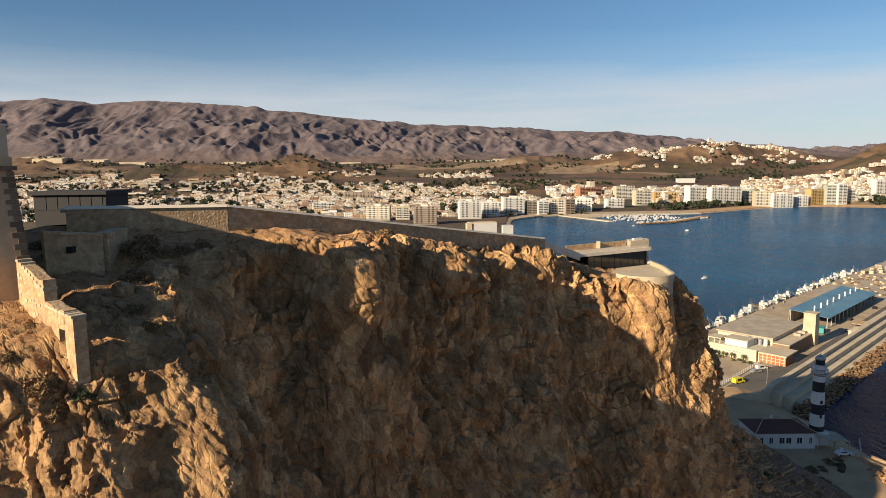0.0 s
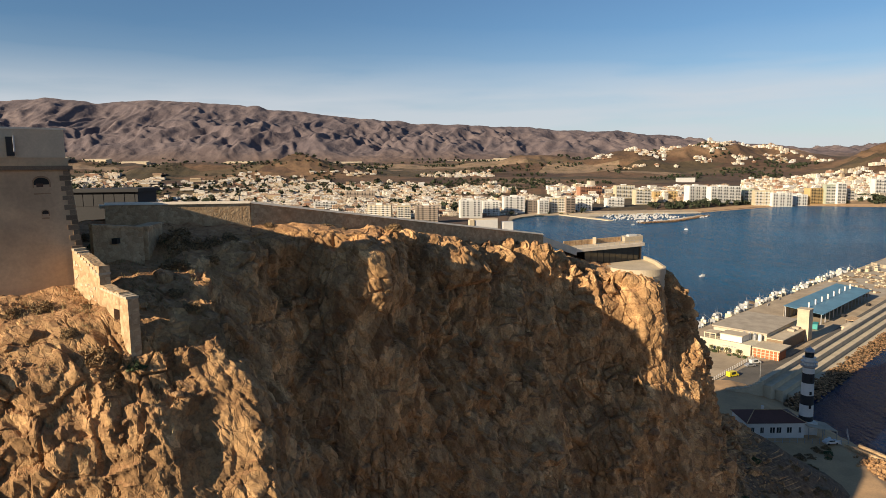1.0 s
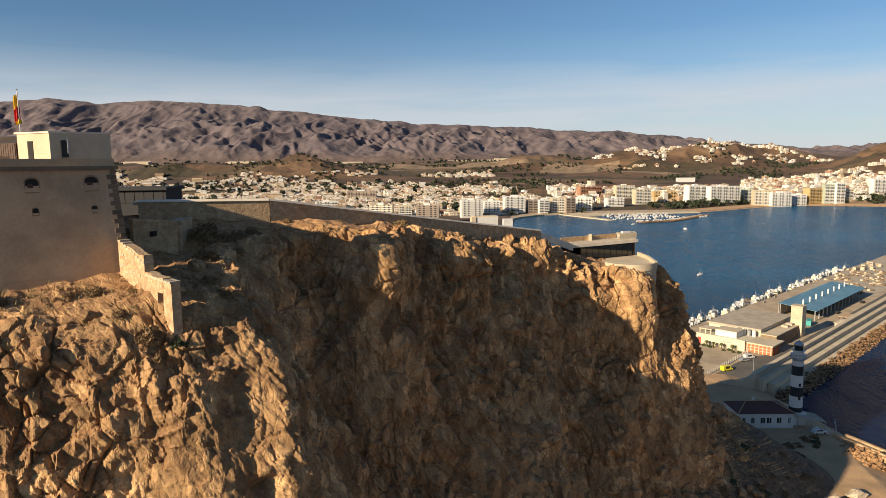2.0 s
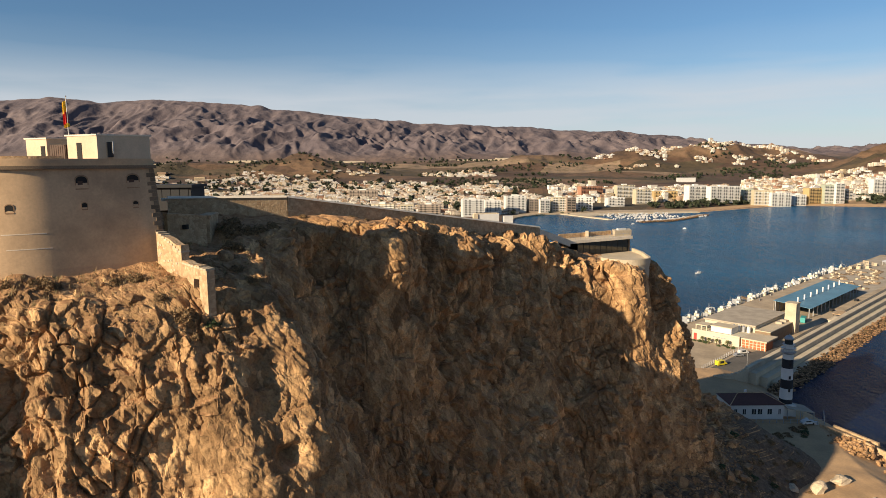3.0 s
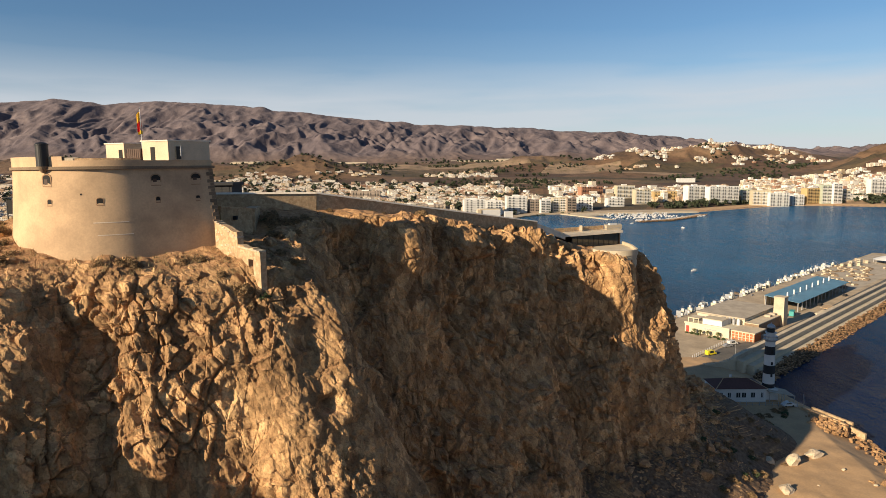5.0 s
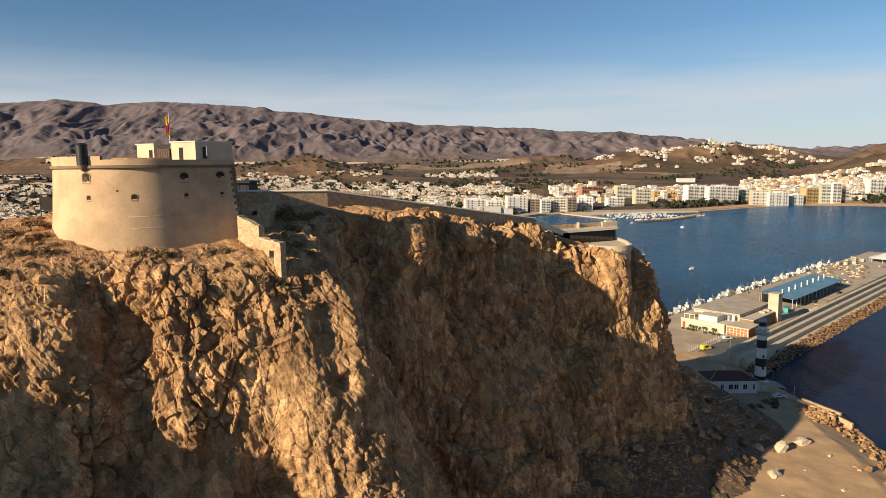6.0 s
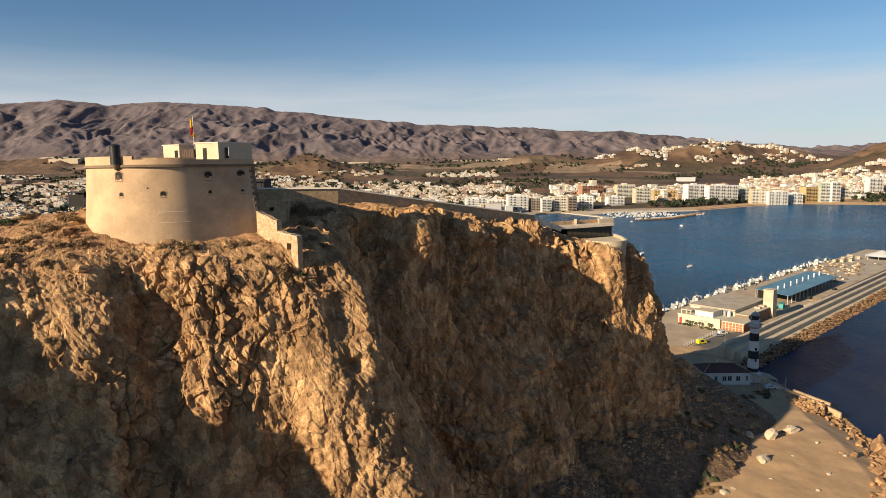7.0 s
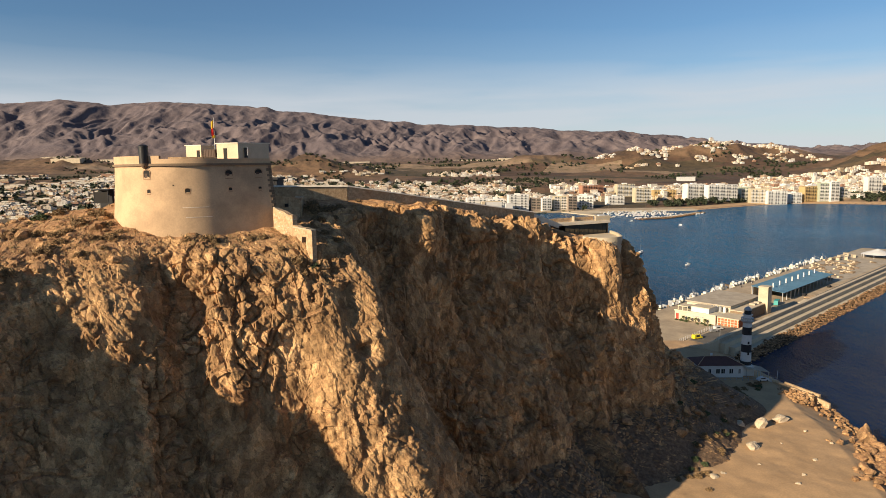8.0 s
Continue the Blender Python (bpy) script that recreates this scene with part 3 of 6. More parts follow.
def land_z(x, y):
    base = interp(y, [0, 1150, 1400, 1800, 2200, 2600, 2900, 3700, 4700], [3, 4, 10, 32, 64, 102, 124, 150, 150])
    p = np.stack([x, y, np.zeros_like(x)], 1)
    for kx, ky, rx, ry, h in KNOLLS:
        g = np.exp(-((x - kx) / rx) ** 2 - ((y - ky) / ry) ** 2)
        base = base + h * g * (1 + 0.22 * ridged(p / 130.0, 3, 91))
    far = np.clip((y - 2820) / (3700 - 2820), 0, 1)
    top = interp(x * 3700 / np.maximum(y, 1), RIDGE_X, RIDGE_Z)
    q = np.stack([x + 45 * fbm(p / 300.0, 2, 95), y * 0.6 + 45 * fbm(p / 300.0 + 9, 2, 96), 0 * x], 1)
    q = np.stack([q[:, 0] * 0.82 - q[:, 1] * 0.57, q[:, 0] * 0.57 + q[:, 1] * 0.82, 0 * x], 1)
    r = np.stack([q[:, 0] * 0.5 + q[:, 1] * 0.87, q[:, 1] * 0.5 - q[:, 0] * 0.87, 0 * x], 1)
    er = 0.85 * ridged(q / (170.0, 210.0, 1.0), 2, 105, 0.5) + 0.75 * (0.8 - 2 * np.abs(facets(r / (105.0, 120.0, 1.0), 0.3, 101)))
    er = er + 0.48 * (0.8 - 2 * np.abs(facets(q / (46.0, 55.0, 1.0), 1.1, 102))) + 0.24 * facets(r / (20.0, 24.0, 1.0), 0.7, 103) - 0.5
    rise = far ** 0.95
    base = base + (top - 150) * rise
    base = base + er * 24 * np.clip(far * 3.2, 0, 1) * np.clip((1.0 - far) * 3.0 + 0.16, 0, 1)
    base = base + fbm(p / 90.0, 4, 111) * np.clip((y - 1700) / 900, 0, 1) * 5
    d = y - shore_y(x)
    return np.where(d < 0, -6.0 + 6 * np.exp(d / 12.0), np.minimum(base, 1.0 + d * 0.05 + np.maximum(0, d - 60)))


def land_material():
    m, nt, s = material("dry_land", 0.95)
    g = nt.nodes.new("ShaderNodeNewGeometry")
    sp = nt.nodes.new("ShaderNodeSeparateXYZ")
    nt.links.new(g.outputs["Position"], sp.inputs["Vector"])
    a = tex(nt, "Noise", 0.0045, 8, 0.62)
    b = tex(nt, "Noise", 0.035, 6, 0.65)
    c = ramp(nt, a.outputs["Fac"], [(0.30, (0.055, 0.038, 0.025)), (0.44, (0.100, 0.066, 0.042)), (0.54, (0.135, 0.090, 0.055)), (0.65, (0.22, 0.155, 0.10))])
    # fields: each with a crop or soil of its own
    fm = nt.nodes.new("ShaderNodeMapping")
    fm.inputs["Rotation"].default_value, fm.inputs["Scale"].default_value = (0, 0, 0.25), (0.0042, 0.0085, 0.0)
    nt.links.new(g.outputs["Position"], fm.inputs["Vector"])
    fv = nt.nodes.new("ShaderNodeTexVoronoi")
    fv.inputs["Scale"].default_value, fv.inputs["Randomness"].default_value = 1.0, 0.8
    nt.links.new(fm.outputs["Vector"], fv.inputs["Vector"])
    fc = ramp(nt, fv.outputs["Color"], [(0.0, (0.060, 0.036, 0.024)), (0.22, (0.13, 0.085, 0.052)), (0.36, (0.050, 0.046, 0.024)), (0.48, (0.085, 0.054, 0.036)), (0.60, (0.30, 0.24, 0.17)), (0.66, (0.10, 0.082, 0.048)), (0.78, (0.17, 0.115, 0.070))])
    fc.node.color_ramp.interpolation = "CONSTANT"
    low = nt.nodes.new("ShaderNodeMapRange")
    low.inputs["From Min"].default_value, low.inputs["From Max"].default_value = 128, 112
    nt.links.new(sp.outputs["Z"], low.inputs["Value"])
    keep = mix(nt, 1.0, low.outputs["Result"], (0.75, 0.75, 0.75), "MULTIPLY")
    c = mix(nt, keep, c, fc)
    d = ramp(nt, b.outputs["Fac"], [(0.34, (0.50, 0.54, 0.42)), (0.52, (1, 1, 1)), (0.7, (1.2, 1.15, 1.1))])
    c = mix(nt, 0.8, c, d, "MULTIPLY")
    c = mix(nt, 1.0, c, (0.95, 0.82, 0.72), "MULTIPLY")
    # far mountains: greyish purple, the haze of distance put into the base colour
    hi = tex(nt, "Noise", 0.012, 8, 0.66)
    hazed = ramp(nt, hi.outputs["Fac"], [(0.34, (0.080, 0.062, 0.068)), (0.52, (0.125, 0.096, 0.098)), (0.68, (0.175, 0.134, 0.126))])
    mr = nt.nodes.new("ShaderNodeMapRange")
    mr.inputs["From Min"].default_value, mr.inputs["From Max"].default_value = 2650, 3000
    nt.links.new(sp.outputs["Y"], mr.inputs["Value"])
    c = mix(nt, mr.outputs["Result"], c, hazed)
    nt.links.new(c, s.inputs["Base Color"])
    bump(nt, s, hi.outputs["Fac"], 1.0, 9.0)
    return m


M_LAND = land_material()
_th = np.radians(np.linspace(-52, 52, 900))
_yy = np.concatenate([np.linspace(110, 1000, 40), np.linspace(1020, 1500, 70)[:-1], np.linspace(1500, 2700, 150)[:-1], np.linspace(2700, 4000, 330), np.linspace(4030, 4600, 12)])
_X = np.tan(_th)[None, :] * (_yy[:, None] + 30)
_Y = np.repeat(_yy[:, None], len(_th), 1)
_Z = land_z(_X.reshape(-1), _Y.reshape(-1)).reshape(_X.shape)
tagged(new("ground", grid_mesh("ground", np.stack([_X, _Y, _Z], -1), M_LAND, True)), "dry brown plain with scrub rising to bare mountains tinted with painted haze", "ground", kind="structure")

water = Shape().box(-9000, -9000, -40, 9000, 9000, 0)
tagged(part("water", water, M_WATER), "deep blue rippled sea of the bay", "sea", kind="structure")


def boxes_mesh(name, arr, mats, mi=None):
    """Many upright boxes in one mesh; rows of x, y, z, width, depth, height, turn."""
    A = np.asarray(arr, float)
    n = len(A)
    c, s = np.cos(A[:, 6]), np.sin(A[:, 6])
    V = np.zeros((n, 8, 3))
    for k in range(8):
        sx, sy, sz = (k & 1) - 0.5, ((k >> 1) & 1) - 0.5, k >> 2
        lx, ly = sx * A[:, 3], sy * A[:, 4]
        V[:, k] = np.stack([A[:, 0] + lx * c - ly * s, A[:, 1] + lx * s + ly * c, A[:, 2] + sz * A[:, 5]], 1)
    F = np.array([(4, 5, 7, 6), (0, 1, 5, 4), (2, 6, 7, 3), (0, 4, 6, 2), (1, 3, 7, 5)])
    q = (np.arange(n)[:, None, None] * 8 + F[None]).reshape(-1, 4)
    me = bpy.data.meshes.new(name)
    me.vertices.add(n * 8)
    me.vertices.foreach_set("co", V.reshape(-1).astype(np.float32))
    me.loops.add(q.size)
    me.loops.foreach_set("vertex_index", q.reshape(-1).astype(np.int32))
    me.polygons.add(len(q))
    me.polygons.foreach_set("loop_start", np.arange(0, q.size, 4, dtype=np.int32))
    for m in (mats if isinstance(mats, (list, tuple)) else [mats]):
        me.materials.append(m)
    if mi is not None:
        me.polygons.foreach_set("material_index", np.repeat(np.asarray(mi), 5).astype(np.int32))
    me.update(calc_edges=True)
    me.shade_flat()
    return me


def town_material():
    m, nt, s = material("town_walls", 0.85)
    g = nt.nodes.new("ShaderNodeNewGeometry")
    wall = ramp(nt, g.outputs["Random Per Island"], [(0.0, (0.58, 0.49, 0.38)), (0.16, (0.40, 0.27, 0.17)), (0.28, (0.66, 0.61, 0.52)), (0.50, (0.50, 0.38, 0.24)),
                                                     (0.62, (0.62, 0.55, 0.45)), (0.82, (0.33, 0.18, 0.11)), (0.88, (0.72, 0.69, 0.64))])
    roof = ramp(nt, g.outputs["Random Per Island"], [(0.0, (0.30, 0.20, 0.13)), (0.3, (0.38, 0.30, 0.22)), (0.5, (0.28, 0.13, 0.07)), (0.75, (0.40, 0.34, 0.27)), (0.9, (0.22, 0.17, 0.13))])
    wall.node.color_ramp.interpolation = roof.node.color_ramp.interpolation = "CONSTANT"
    sp = nt.nodes.new("ShaderNodeSeparateXYZ")
    nt.links.new(g.outputs["Normal"], sp.inputs["Vector"])
    ps = nt.nodes.new("ShaderNodeSeparateXYZ")
    nt.links.new(g.outputs["Position"], ps.inputs["Vector"])
    along = nt.nodes.new("ShaderNodeMath")
    along.operation = "ADD"
    nt.links.new(ps.outputs["X"], along.inputs[0])
    nt.links.new(ps.outputs["Y"], along.inputs[1])
    rows = []
    for src, step, lo, hi in ((along.outputs["Value"], 3.7, 0.30, 0.70), (ps.outputs["Z"], 3.1, 0.35, 0.80)):
        dv = nt.nodes.new("ShaderNodeMath")
        dv.operation = "DIVIDE"
        dv.inputs[1].default_value = step
        nt.links.new(src, dv.inputs[0])
        fr = nt.nodes.new("ShaderNodeMath")
        fr.operation = "FRACT"
        nt.links.new(dv.outputs["Value"], fr.inputs[0])
        rows.append(ramp(nt, fr.outputs["Value"], [(lo, (0, 0, 0)), (lo + 0.02, (1, 1, 1)), (hi, (0, 0, 0))]))
        rows[-1].node.color_ramp.interpolation = "CONSTANT"
    win = mix(nt, 1.0, rows[0], rows[1], "MULTIPLY")
    wall = mix(nt, win, wall, (0.07, 0.06, 0.055))
    c = mix(nt, sp.outputs["Z"], wall, roof)
    nt.links.new(c, s.inputs["Base Color"])
    return m


M_TOWN = town_material()
rng = np.random.default_rng(7)


def town_fabric(name, label, count, xr, yr, keep, size=(8, 21), tall=(5, 14), turn=0.25):
    x = rng.uniform(*xr, count * 3)
    y = rng.uniform(*yr, count * 3)
    ok = keep(x, y) & (y > shore_y(x) + 60)
    x, y = x[ok][:count], y[ok][:count]
    n = len(x)
    z = land_z(x, y) - 0.5
    w, d = rng.uniform(*size, n), rng.uniform(*size, n)
    h = rng.uniform(*tall, n) * np.where(rng.random(n) < 0.1, 1.7, 1.0)
    r = turn + rng.normal(0, 0.06, n) + np.where(rng.random(n) < 0.5, 0, 1.5708)
    body = np.stack([x, y, z, w, d, h, r], 1)
    k = rng.random(n) < 0.6
    cap = np.stack([x + rng.uniform(-2, 2, n), y + rng.uniform(-2, 2, n), z + h, w * 0.4, d * 0.4, rng.uniform(1.5, 3, n), r], 1)[k]
    wing = np.stack([x + w * 0.6 * np.cos(r), y + w * 0.6 * np.sin(r), z, w * 0.6, d * 0.8, h * 0.6, r], 1)[~k]
    return tagged(new(name, boxes_mesh(name, np.concatenate([body, cap, wing]), M_TOWN)), label, "town", kind="stuff")


def dens(x, y, scale, cut, seed):
    return vnoise(np.stack([x / scale, y / scale, 0 * x], 1), seed) > cut


town_fabric("town_houses", "dense low town of white and ochre flat-roofed houses", 4300, (-1500, 420), (1120, 1800), lambda x, y: (dens(x, y, 120, -0.6, 5) & (x > -450) | dens(x, y, 90, 0.1, 15)) & (x < 300 - (y - 1150) * 0.25), size=(6, 17), tall=(3, 8.5))
town_fabric("works_sheds", "long low pale warehouses at the town edge", 300, (-1700, -350), (1300, 2450), lambda x, y: dens(x, y, 150, -0.2, 16) & (land_z(x, y) < 80), size=(14, 46), tall=(4, 7))
town_fabric("suburb_houses", "scattered ochre and orange houses at the town edge", 900, (-1300, 150), (1750, 2250), lambda x, y: dens(x, y, 170, -0.1, 6) & (land_z(x, y) < 82), size=(8, 16), tall=(3, 8))
town_fabric("hillside_houses", "white and pale houses climbing the hillside", 1700, (780, 1500), (1400, 1860), lambda x, y: dens(x, y, 120, -0.65, 7) & (x > 640 + (y - 1400) * 0.45), size=(8, 18), tall=(4, 11))
town_fabric("ridge_houses", "white houses along the far hill crest", 330, (550, 1350), (2250, 2560), lambda x, y: dens(x, y, 70, 0.15, 8), size=(7, 14), tall=(4, 8))
town_fabric("villas", "low terracotta and white villas behind the beach", 240, (280, 760), (1560, 1760), lambda x, y: dens(x, y, 90, 0.0, 9), tall=(3, 6))

town_fabric("beach_quarter", "mixed white and ochre houses behind the seafront blocks", 420, (250, 1000), (1380, 1600), lambda x, y: dens(x, y, 80, -0.15, 10), size=(8, 20), tall=(5, 13))

# ---- castle tower ----
TC = Vector((-52.0, 54.2))
FLAT_N = Vector((0.65, -0.76)).normalized()
CORNER = (-35.3, 52.4)


def tower_ring(r):
    """Plan of the tower: a round front, a flat side up to the corner and a plain back."""
    a0 = math.degrees(math.atan2(FLAT_N.y, FLAT_N.x))
    pts = []
    grow = r - 12.2
    tip = Vector(CORNER) + FLAT_N * grow + Vector((0.76, 0.65)) * grow
    back = tip + Vector((-0.65, 0.76)) * 14
    for k in range(141):
        a = radians(a0 - 215 * k / 140)
        pts.append((TC.x + r * math.cos(a), TC.y + r * math.sin(a)))
    pts = pts[::-1]
    return pts + [(tip.x, tip.y), (back.x, back.y)]


castle = thing("castle_tower", "round ochre plastered fortress tower on the clifftop", "castle")
body = Shape()
levels = [(13.3, 72.0), (13.0, 78.0), (12.6, 82.0), (12.3, 86.0), (12.1, 89.35)]
rings = [tower_ring(r) for r, z in levels]
n_ring = len(rings[0])
vs = [(x, y, z) for ring, (r, z) in zip(rings, levels) for x, y in ring]
fs = [(i * n_ring + j, i * n_ring + (j + 1) % n_ring, (i + 1) * n_ring + (j + 1) % n_ring, (i + 1) * n_ring + j) for i in range(len(levels) - 1) for j in range(n_ring)]
fs += [tuple(range(n_ring - 1, -1, -1)), tuple(range((len(levels) - 1) * n_ring, len(levels) * n_ring))]
body.add(vs, fs)
part("wall", body, M_PLASTER, castle)
part("cornice", Shape().prism(tower_ring(12.45), 89.35, 89.75), M_QUOIN, castle)
part("parapet", Shape().prism(tower_ring(12.15), 89.75, 90.55), M_PLASTER, castle)

# turret on the tower's deck
T1, E1, E2 = Vector((-40.0, 48.4)), Vector((-0.95, 0.31)), Vector((0.76, 0.65))


def tq(a, b):
    p = T1 + E1 * a + E2 * b
    return (p.x, p.y)


def frame_on(px, py, ang, z):
    """A pose on the tower's face: x along the wall, y out of it."""
    a = radians(ang)
    return Matrix.Translation((px, py, z)) @ Matrix.Rotation(a - math.pi / 2, 4, "Z")


turret = part("turret", Shape().prism([tq(4.6, 0), tq(4.6, 4.6), tq(0, 5.9), tq(0, 0)], 90.55, 93.25), M_TURRET, castle)
part("coping", Shape().prism([tq(4.8, -0.12), tq(4.8, 4.7), tq(-0.1, 6.05), tq(-0.1, -0.12)], 93.25, 93.42), M_COPING, turret)
part("door", Shape().prism([tq(3.1, -0.06), tq(3.1, 0.05), tq(2.35, 0.05), tq(2.35, -0.06)], 90.60, 92.45), M_DARK, turret, "dark narrow doorway")
turret2 = part("turret", Shape().prism([tq(12.2, 0.6), tq(12.2, 4.6), tq(8.8, 4.6), tq(8.8, 0.6)], 90.55, 93.05), M_TURRET, castle)
part("coping", Shape().prism([tq(12.35, 0.48), tq(12.35, 4.7), tq(8.65, 4.7), tq(8.65, 0.48)], 93.05, 93.22), M_COPING, turret2)
part("door", Shape().prism([tq(9.75, 0.54), tq(9.75, 0.65), tq(9.1, 0.65), tq(9.1, 0.54)], 90.60, 92.2), M_DARK, turret2, "dark narrow doorway")
part("wall", Shape().prism([tq(8.8, 2.2), tq(8.8, 2.7), tq(4.6, 2.7), tq(4.6, 2.2)], 90.55, 92.3), M_TURRET, castle, "low linking wall")
hut = part("timber_cabin", Shape().prism([tq(7.6, 0.2), tq(7.6, 2.2), tq(5.2, 2.2), tq(5.2, 0.2)], 90.55, 92.3), M_WOOD, castle, "brown timber cabin")
for k in range(7):
    a = 5.25 + 0.345 * k
    part("board", Shape().prism([tq(a + 0.28, 0.12), tq(a + 0.28, 0.2), tq(a, 0.2), tq(a, 0.12)], 90.60, 92.25), M_WOOD, hut)
part("merlon", Shape().lathe([(12.17, 90.55), (12.17, 91.1), (11.5, 91.1), (11.5, 90.55)], 30, cx=TC.x, cy=TC.y, a0=-160, a1=-88), M_PLASTER, castle)
part("ledge", Shape().lathe([(11.3, 90.55), (11.3, 90.85), (10.6, 90.85), (10.6, 90.55)], 40, cx=TC.x, cy=TC.y, a0=-82, a1=-40), M_STONEWALL, castle)
lampm = frame_on(-39.0, 49.25, math.degrees(math.atan2(FLAT_N.y, FLAT_N.x)), 91.6)
lantern = part("lantern", Shape().box(-0.32, 0, -0.9, 0.32, 0.35, 0.9), M_DARKMETAL, castle, "dark wall lantern", m=lampm)
part("tube", Shape().box(-0.38, 0.3, -0.5, -0.25, 0.45, 1.0), M_WHITE, lantern)

# windows and loopholes
FN = math.degrees(math.atan2(FLAT_N.y, FLAT_N.x))


def on_arc(ang, z):
    r = interp(z, [78, 82, 86, 89.6], [13.0, 12.6, 12.3, 12.1])
    return TC.x + r * math.cos(radians(ang)), TC.y + r * math.sin(radians(ang)), ang


def on_flat(t, z):
    r = interp(z, [78, 82, 86, 89.6], [13.0, 12.6, 12.3, 12.1])
    p = TC + FLAT_N * float(r) + Vector((0.76, 0.65)) * t
    return p.x, p.y, FN


def opening(x, y, ang, z, w, h, rough=True):
    """A deep-set opening with a round head: dark recess, brown jambs, stepped arch and sill."""
    m = frame_on(x, y, ang, z)
    n = 8
    head = [(w / 2 * math.cos(math.pi * k / n), h - w * 0.35 + w * 0.35 * math.sin(math.pi * k / n)) for k in range(n + 1)]
    prof = [(-w / 2, 0.0), (w / 2, 0.0)] + head
    c = len(prof)
    hole = Shape().add([(px, 0.015, pz) for px, pz in prof] + [(px, -0.3, pz) for px, pz in prof],
                       [tuple(range(c - 1, -1, -1)), tuple(range(c, 2 * c))] + [(i, (i + 1) % c, c + (i + 1) % c, c + i) for i in range(c)])
    wd = part("window", hole, M_DARK, castle, "dark deep-set window opening", m=m)
    j = 0.14 if rough else 0.08
    zt = h - w * 0.35
    part("jamb", Shape().box(-w / 2 - j, -0.2, -0.05, -w / 2, 0.03, zt), M_JAMB, wd)
    part("jamb", Shape().box(w / 2, -0.2, -0.05, w / 2 + j * 0.7, 0.03, zt), M_JAMB, wd)
    o = 1 + 2 * j / w
    outer = [(ax * o, zt + (az - zt) * (o + 0.2)) for ax, az in head]
    k = n + 1
    ring_v = [(px, 0.03, pz) for px, pz in head + outer] + [(px, -0.2, pz) for px, pz in head + outer]
    ring_f = []
    for i in range(n):
        f0, f1, g0, g1 = i, i + 1, k + i, k + i + 1
        ring_f += [(f0, g0, g1, f1), (2 * k + f1, 2 * k + g1, 2 * k + g0, 2 * k + f0), (g0, 2 * k + g0, 2 * k + g1, g1), (f0, f1, 2 * k + f1, 2 * k + f0)]
    arch = Shape().add(ring_v, ring_f + [(0, 2 * k, 3 * k, k), (n, k + n, 3 * k + n, 2 * k + n)])
    part("lintel", arch, M_JAMB, wd)
    part("sill", Shape().box(-w / 2 - j * 0.5, -0.2, -0.14, w / 2 + j * 0.5, 0.07, 0), M_JAMB, wd)
    if rough:
        part("shutter", Shape().box(-w * 0.10, 0.015, 0.05, w * 0.34, 0.028, h * 0.62), M_WOOD, wd)


for a in (-99.0,):
    opening(*on_arc(a, 88), 87.2, 1.15, 1.45)
    opening(*on_arc(a + 1.5, 85), 84.6, 0.6, 0.75, rough=False)
opening(*on_arc(-67.5, 85), 84.6, 0.8, 0.85, rough=False)
part("loophole", Shape().box(-0.12, -0.1, 0, 0.12, 0.03, 0.24), M_DARK, castle, m=frame_on(*on_arc(-78, 86), 85.9))
opening(*on_flat(3.4, 88), 87.1, 1.2, 1.4)
opening(*on_flat(9.0, 88), 87.1, 1.3, 1.5)
opening(*on_flat(3.5, 85), 84.7, 0.55, 0.7, rough=False)
opening(*on_flat(9.1, 85), 84.7, 0.55, 0.7, rough=False)
# pale repair lines and corner stones
for z, a0, a1 in ((82.1, -72, -52), (80.4, -70, -50)):
    r = float(interp(z, [78, 82, 86], [13.0, 12.6, 12.3]))
    part("repair_seam", Shape().lathe([(r - 0.2, z), (r + 0.025, z), (r + 0.025, z + 0.1), (r - 0.2, z + 0.1)], 20, cx=TC.x, cy=TC.y, a0=a0, a1=a1), M_COPING, castle, "pale repair seam in the plaster")
z = 74.0
k = 0
while z < 89.0:
    h = 0.42 + 0.12 * random.random()
    r = float(interp(z, [78, 82, 86, 89.6], [13.0, 12.6, 12.3, 12.1])) - 12.2
    tip = Vector(CORNER) + FLAT_N * r + E2 * r
    ln = 0.9 if k % 2 else 0.5
    a, b = tip + FLAT_N * 0.07 + E2 * 0.09, tip + FLAT_N * 0.07 - E2 * ln
    c, d = tip - FLAT_N * 0.5 - E2 * ln, tip - FLAT_N * 0.5 + E2 * 0.09
    part("quoin", Shape().prism([(b.x, b.y), (a.x, a.y), (d.x, d.y), (c.x, c.y)], z, z + h - 0.03), M_QUOIN, castle)
    z += h
    k += 1

sentry = thing("sentry_box", "dark cylindrical sentry turret corbelled from the tower parapet", "turret", pose(-54.2, 42.1, 88.9))
part("corbel", Shape().lathe([(0.15, 0), (0.6, 0.5), (0.8, 0.9)], 20), M_QUOIN, sentry)
part("drum", Shape().lathe([(0.78, 0.9), (0.78, 3.7)], 24), M_DARKMETAL, sentry)
part("cap", Shape().lathe([(0.84, 3.7), (0.84, 3.85), (0.5, 4.05), (0.1, 4.15)], 24), M_DARKMETAL, sentry)

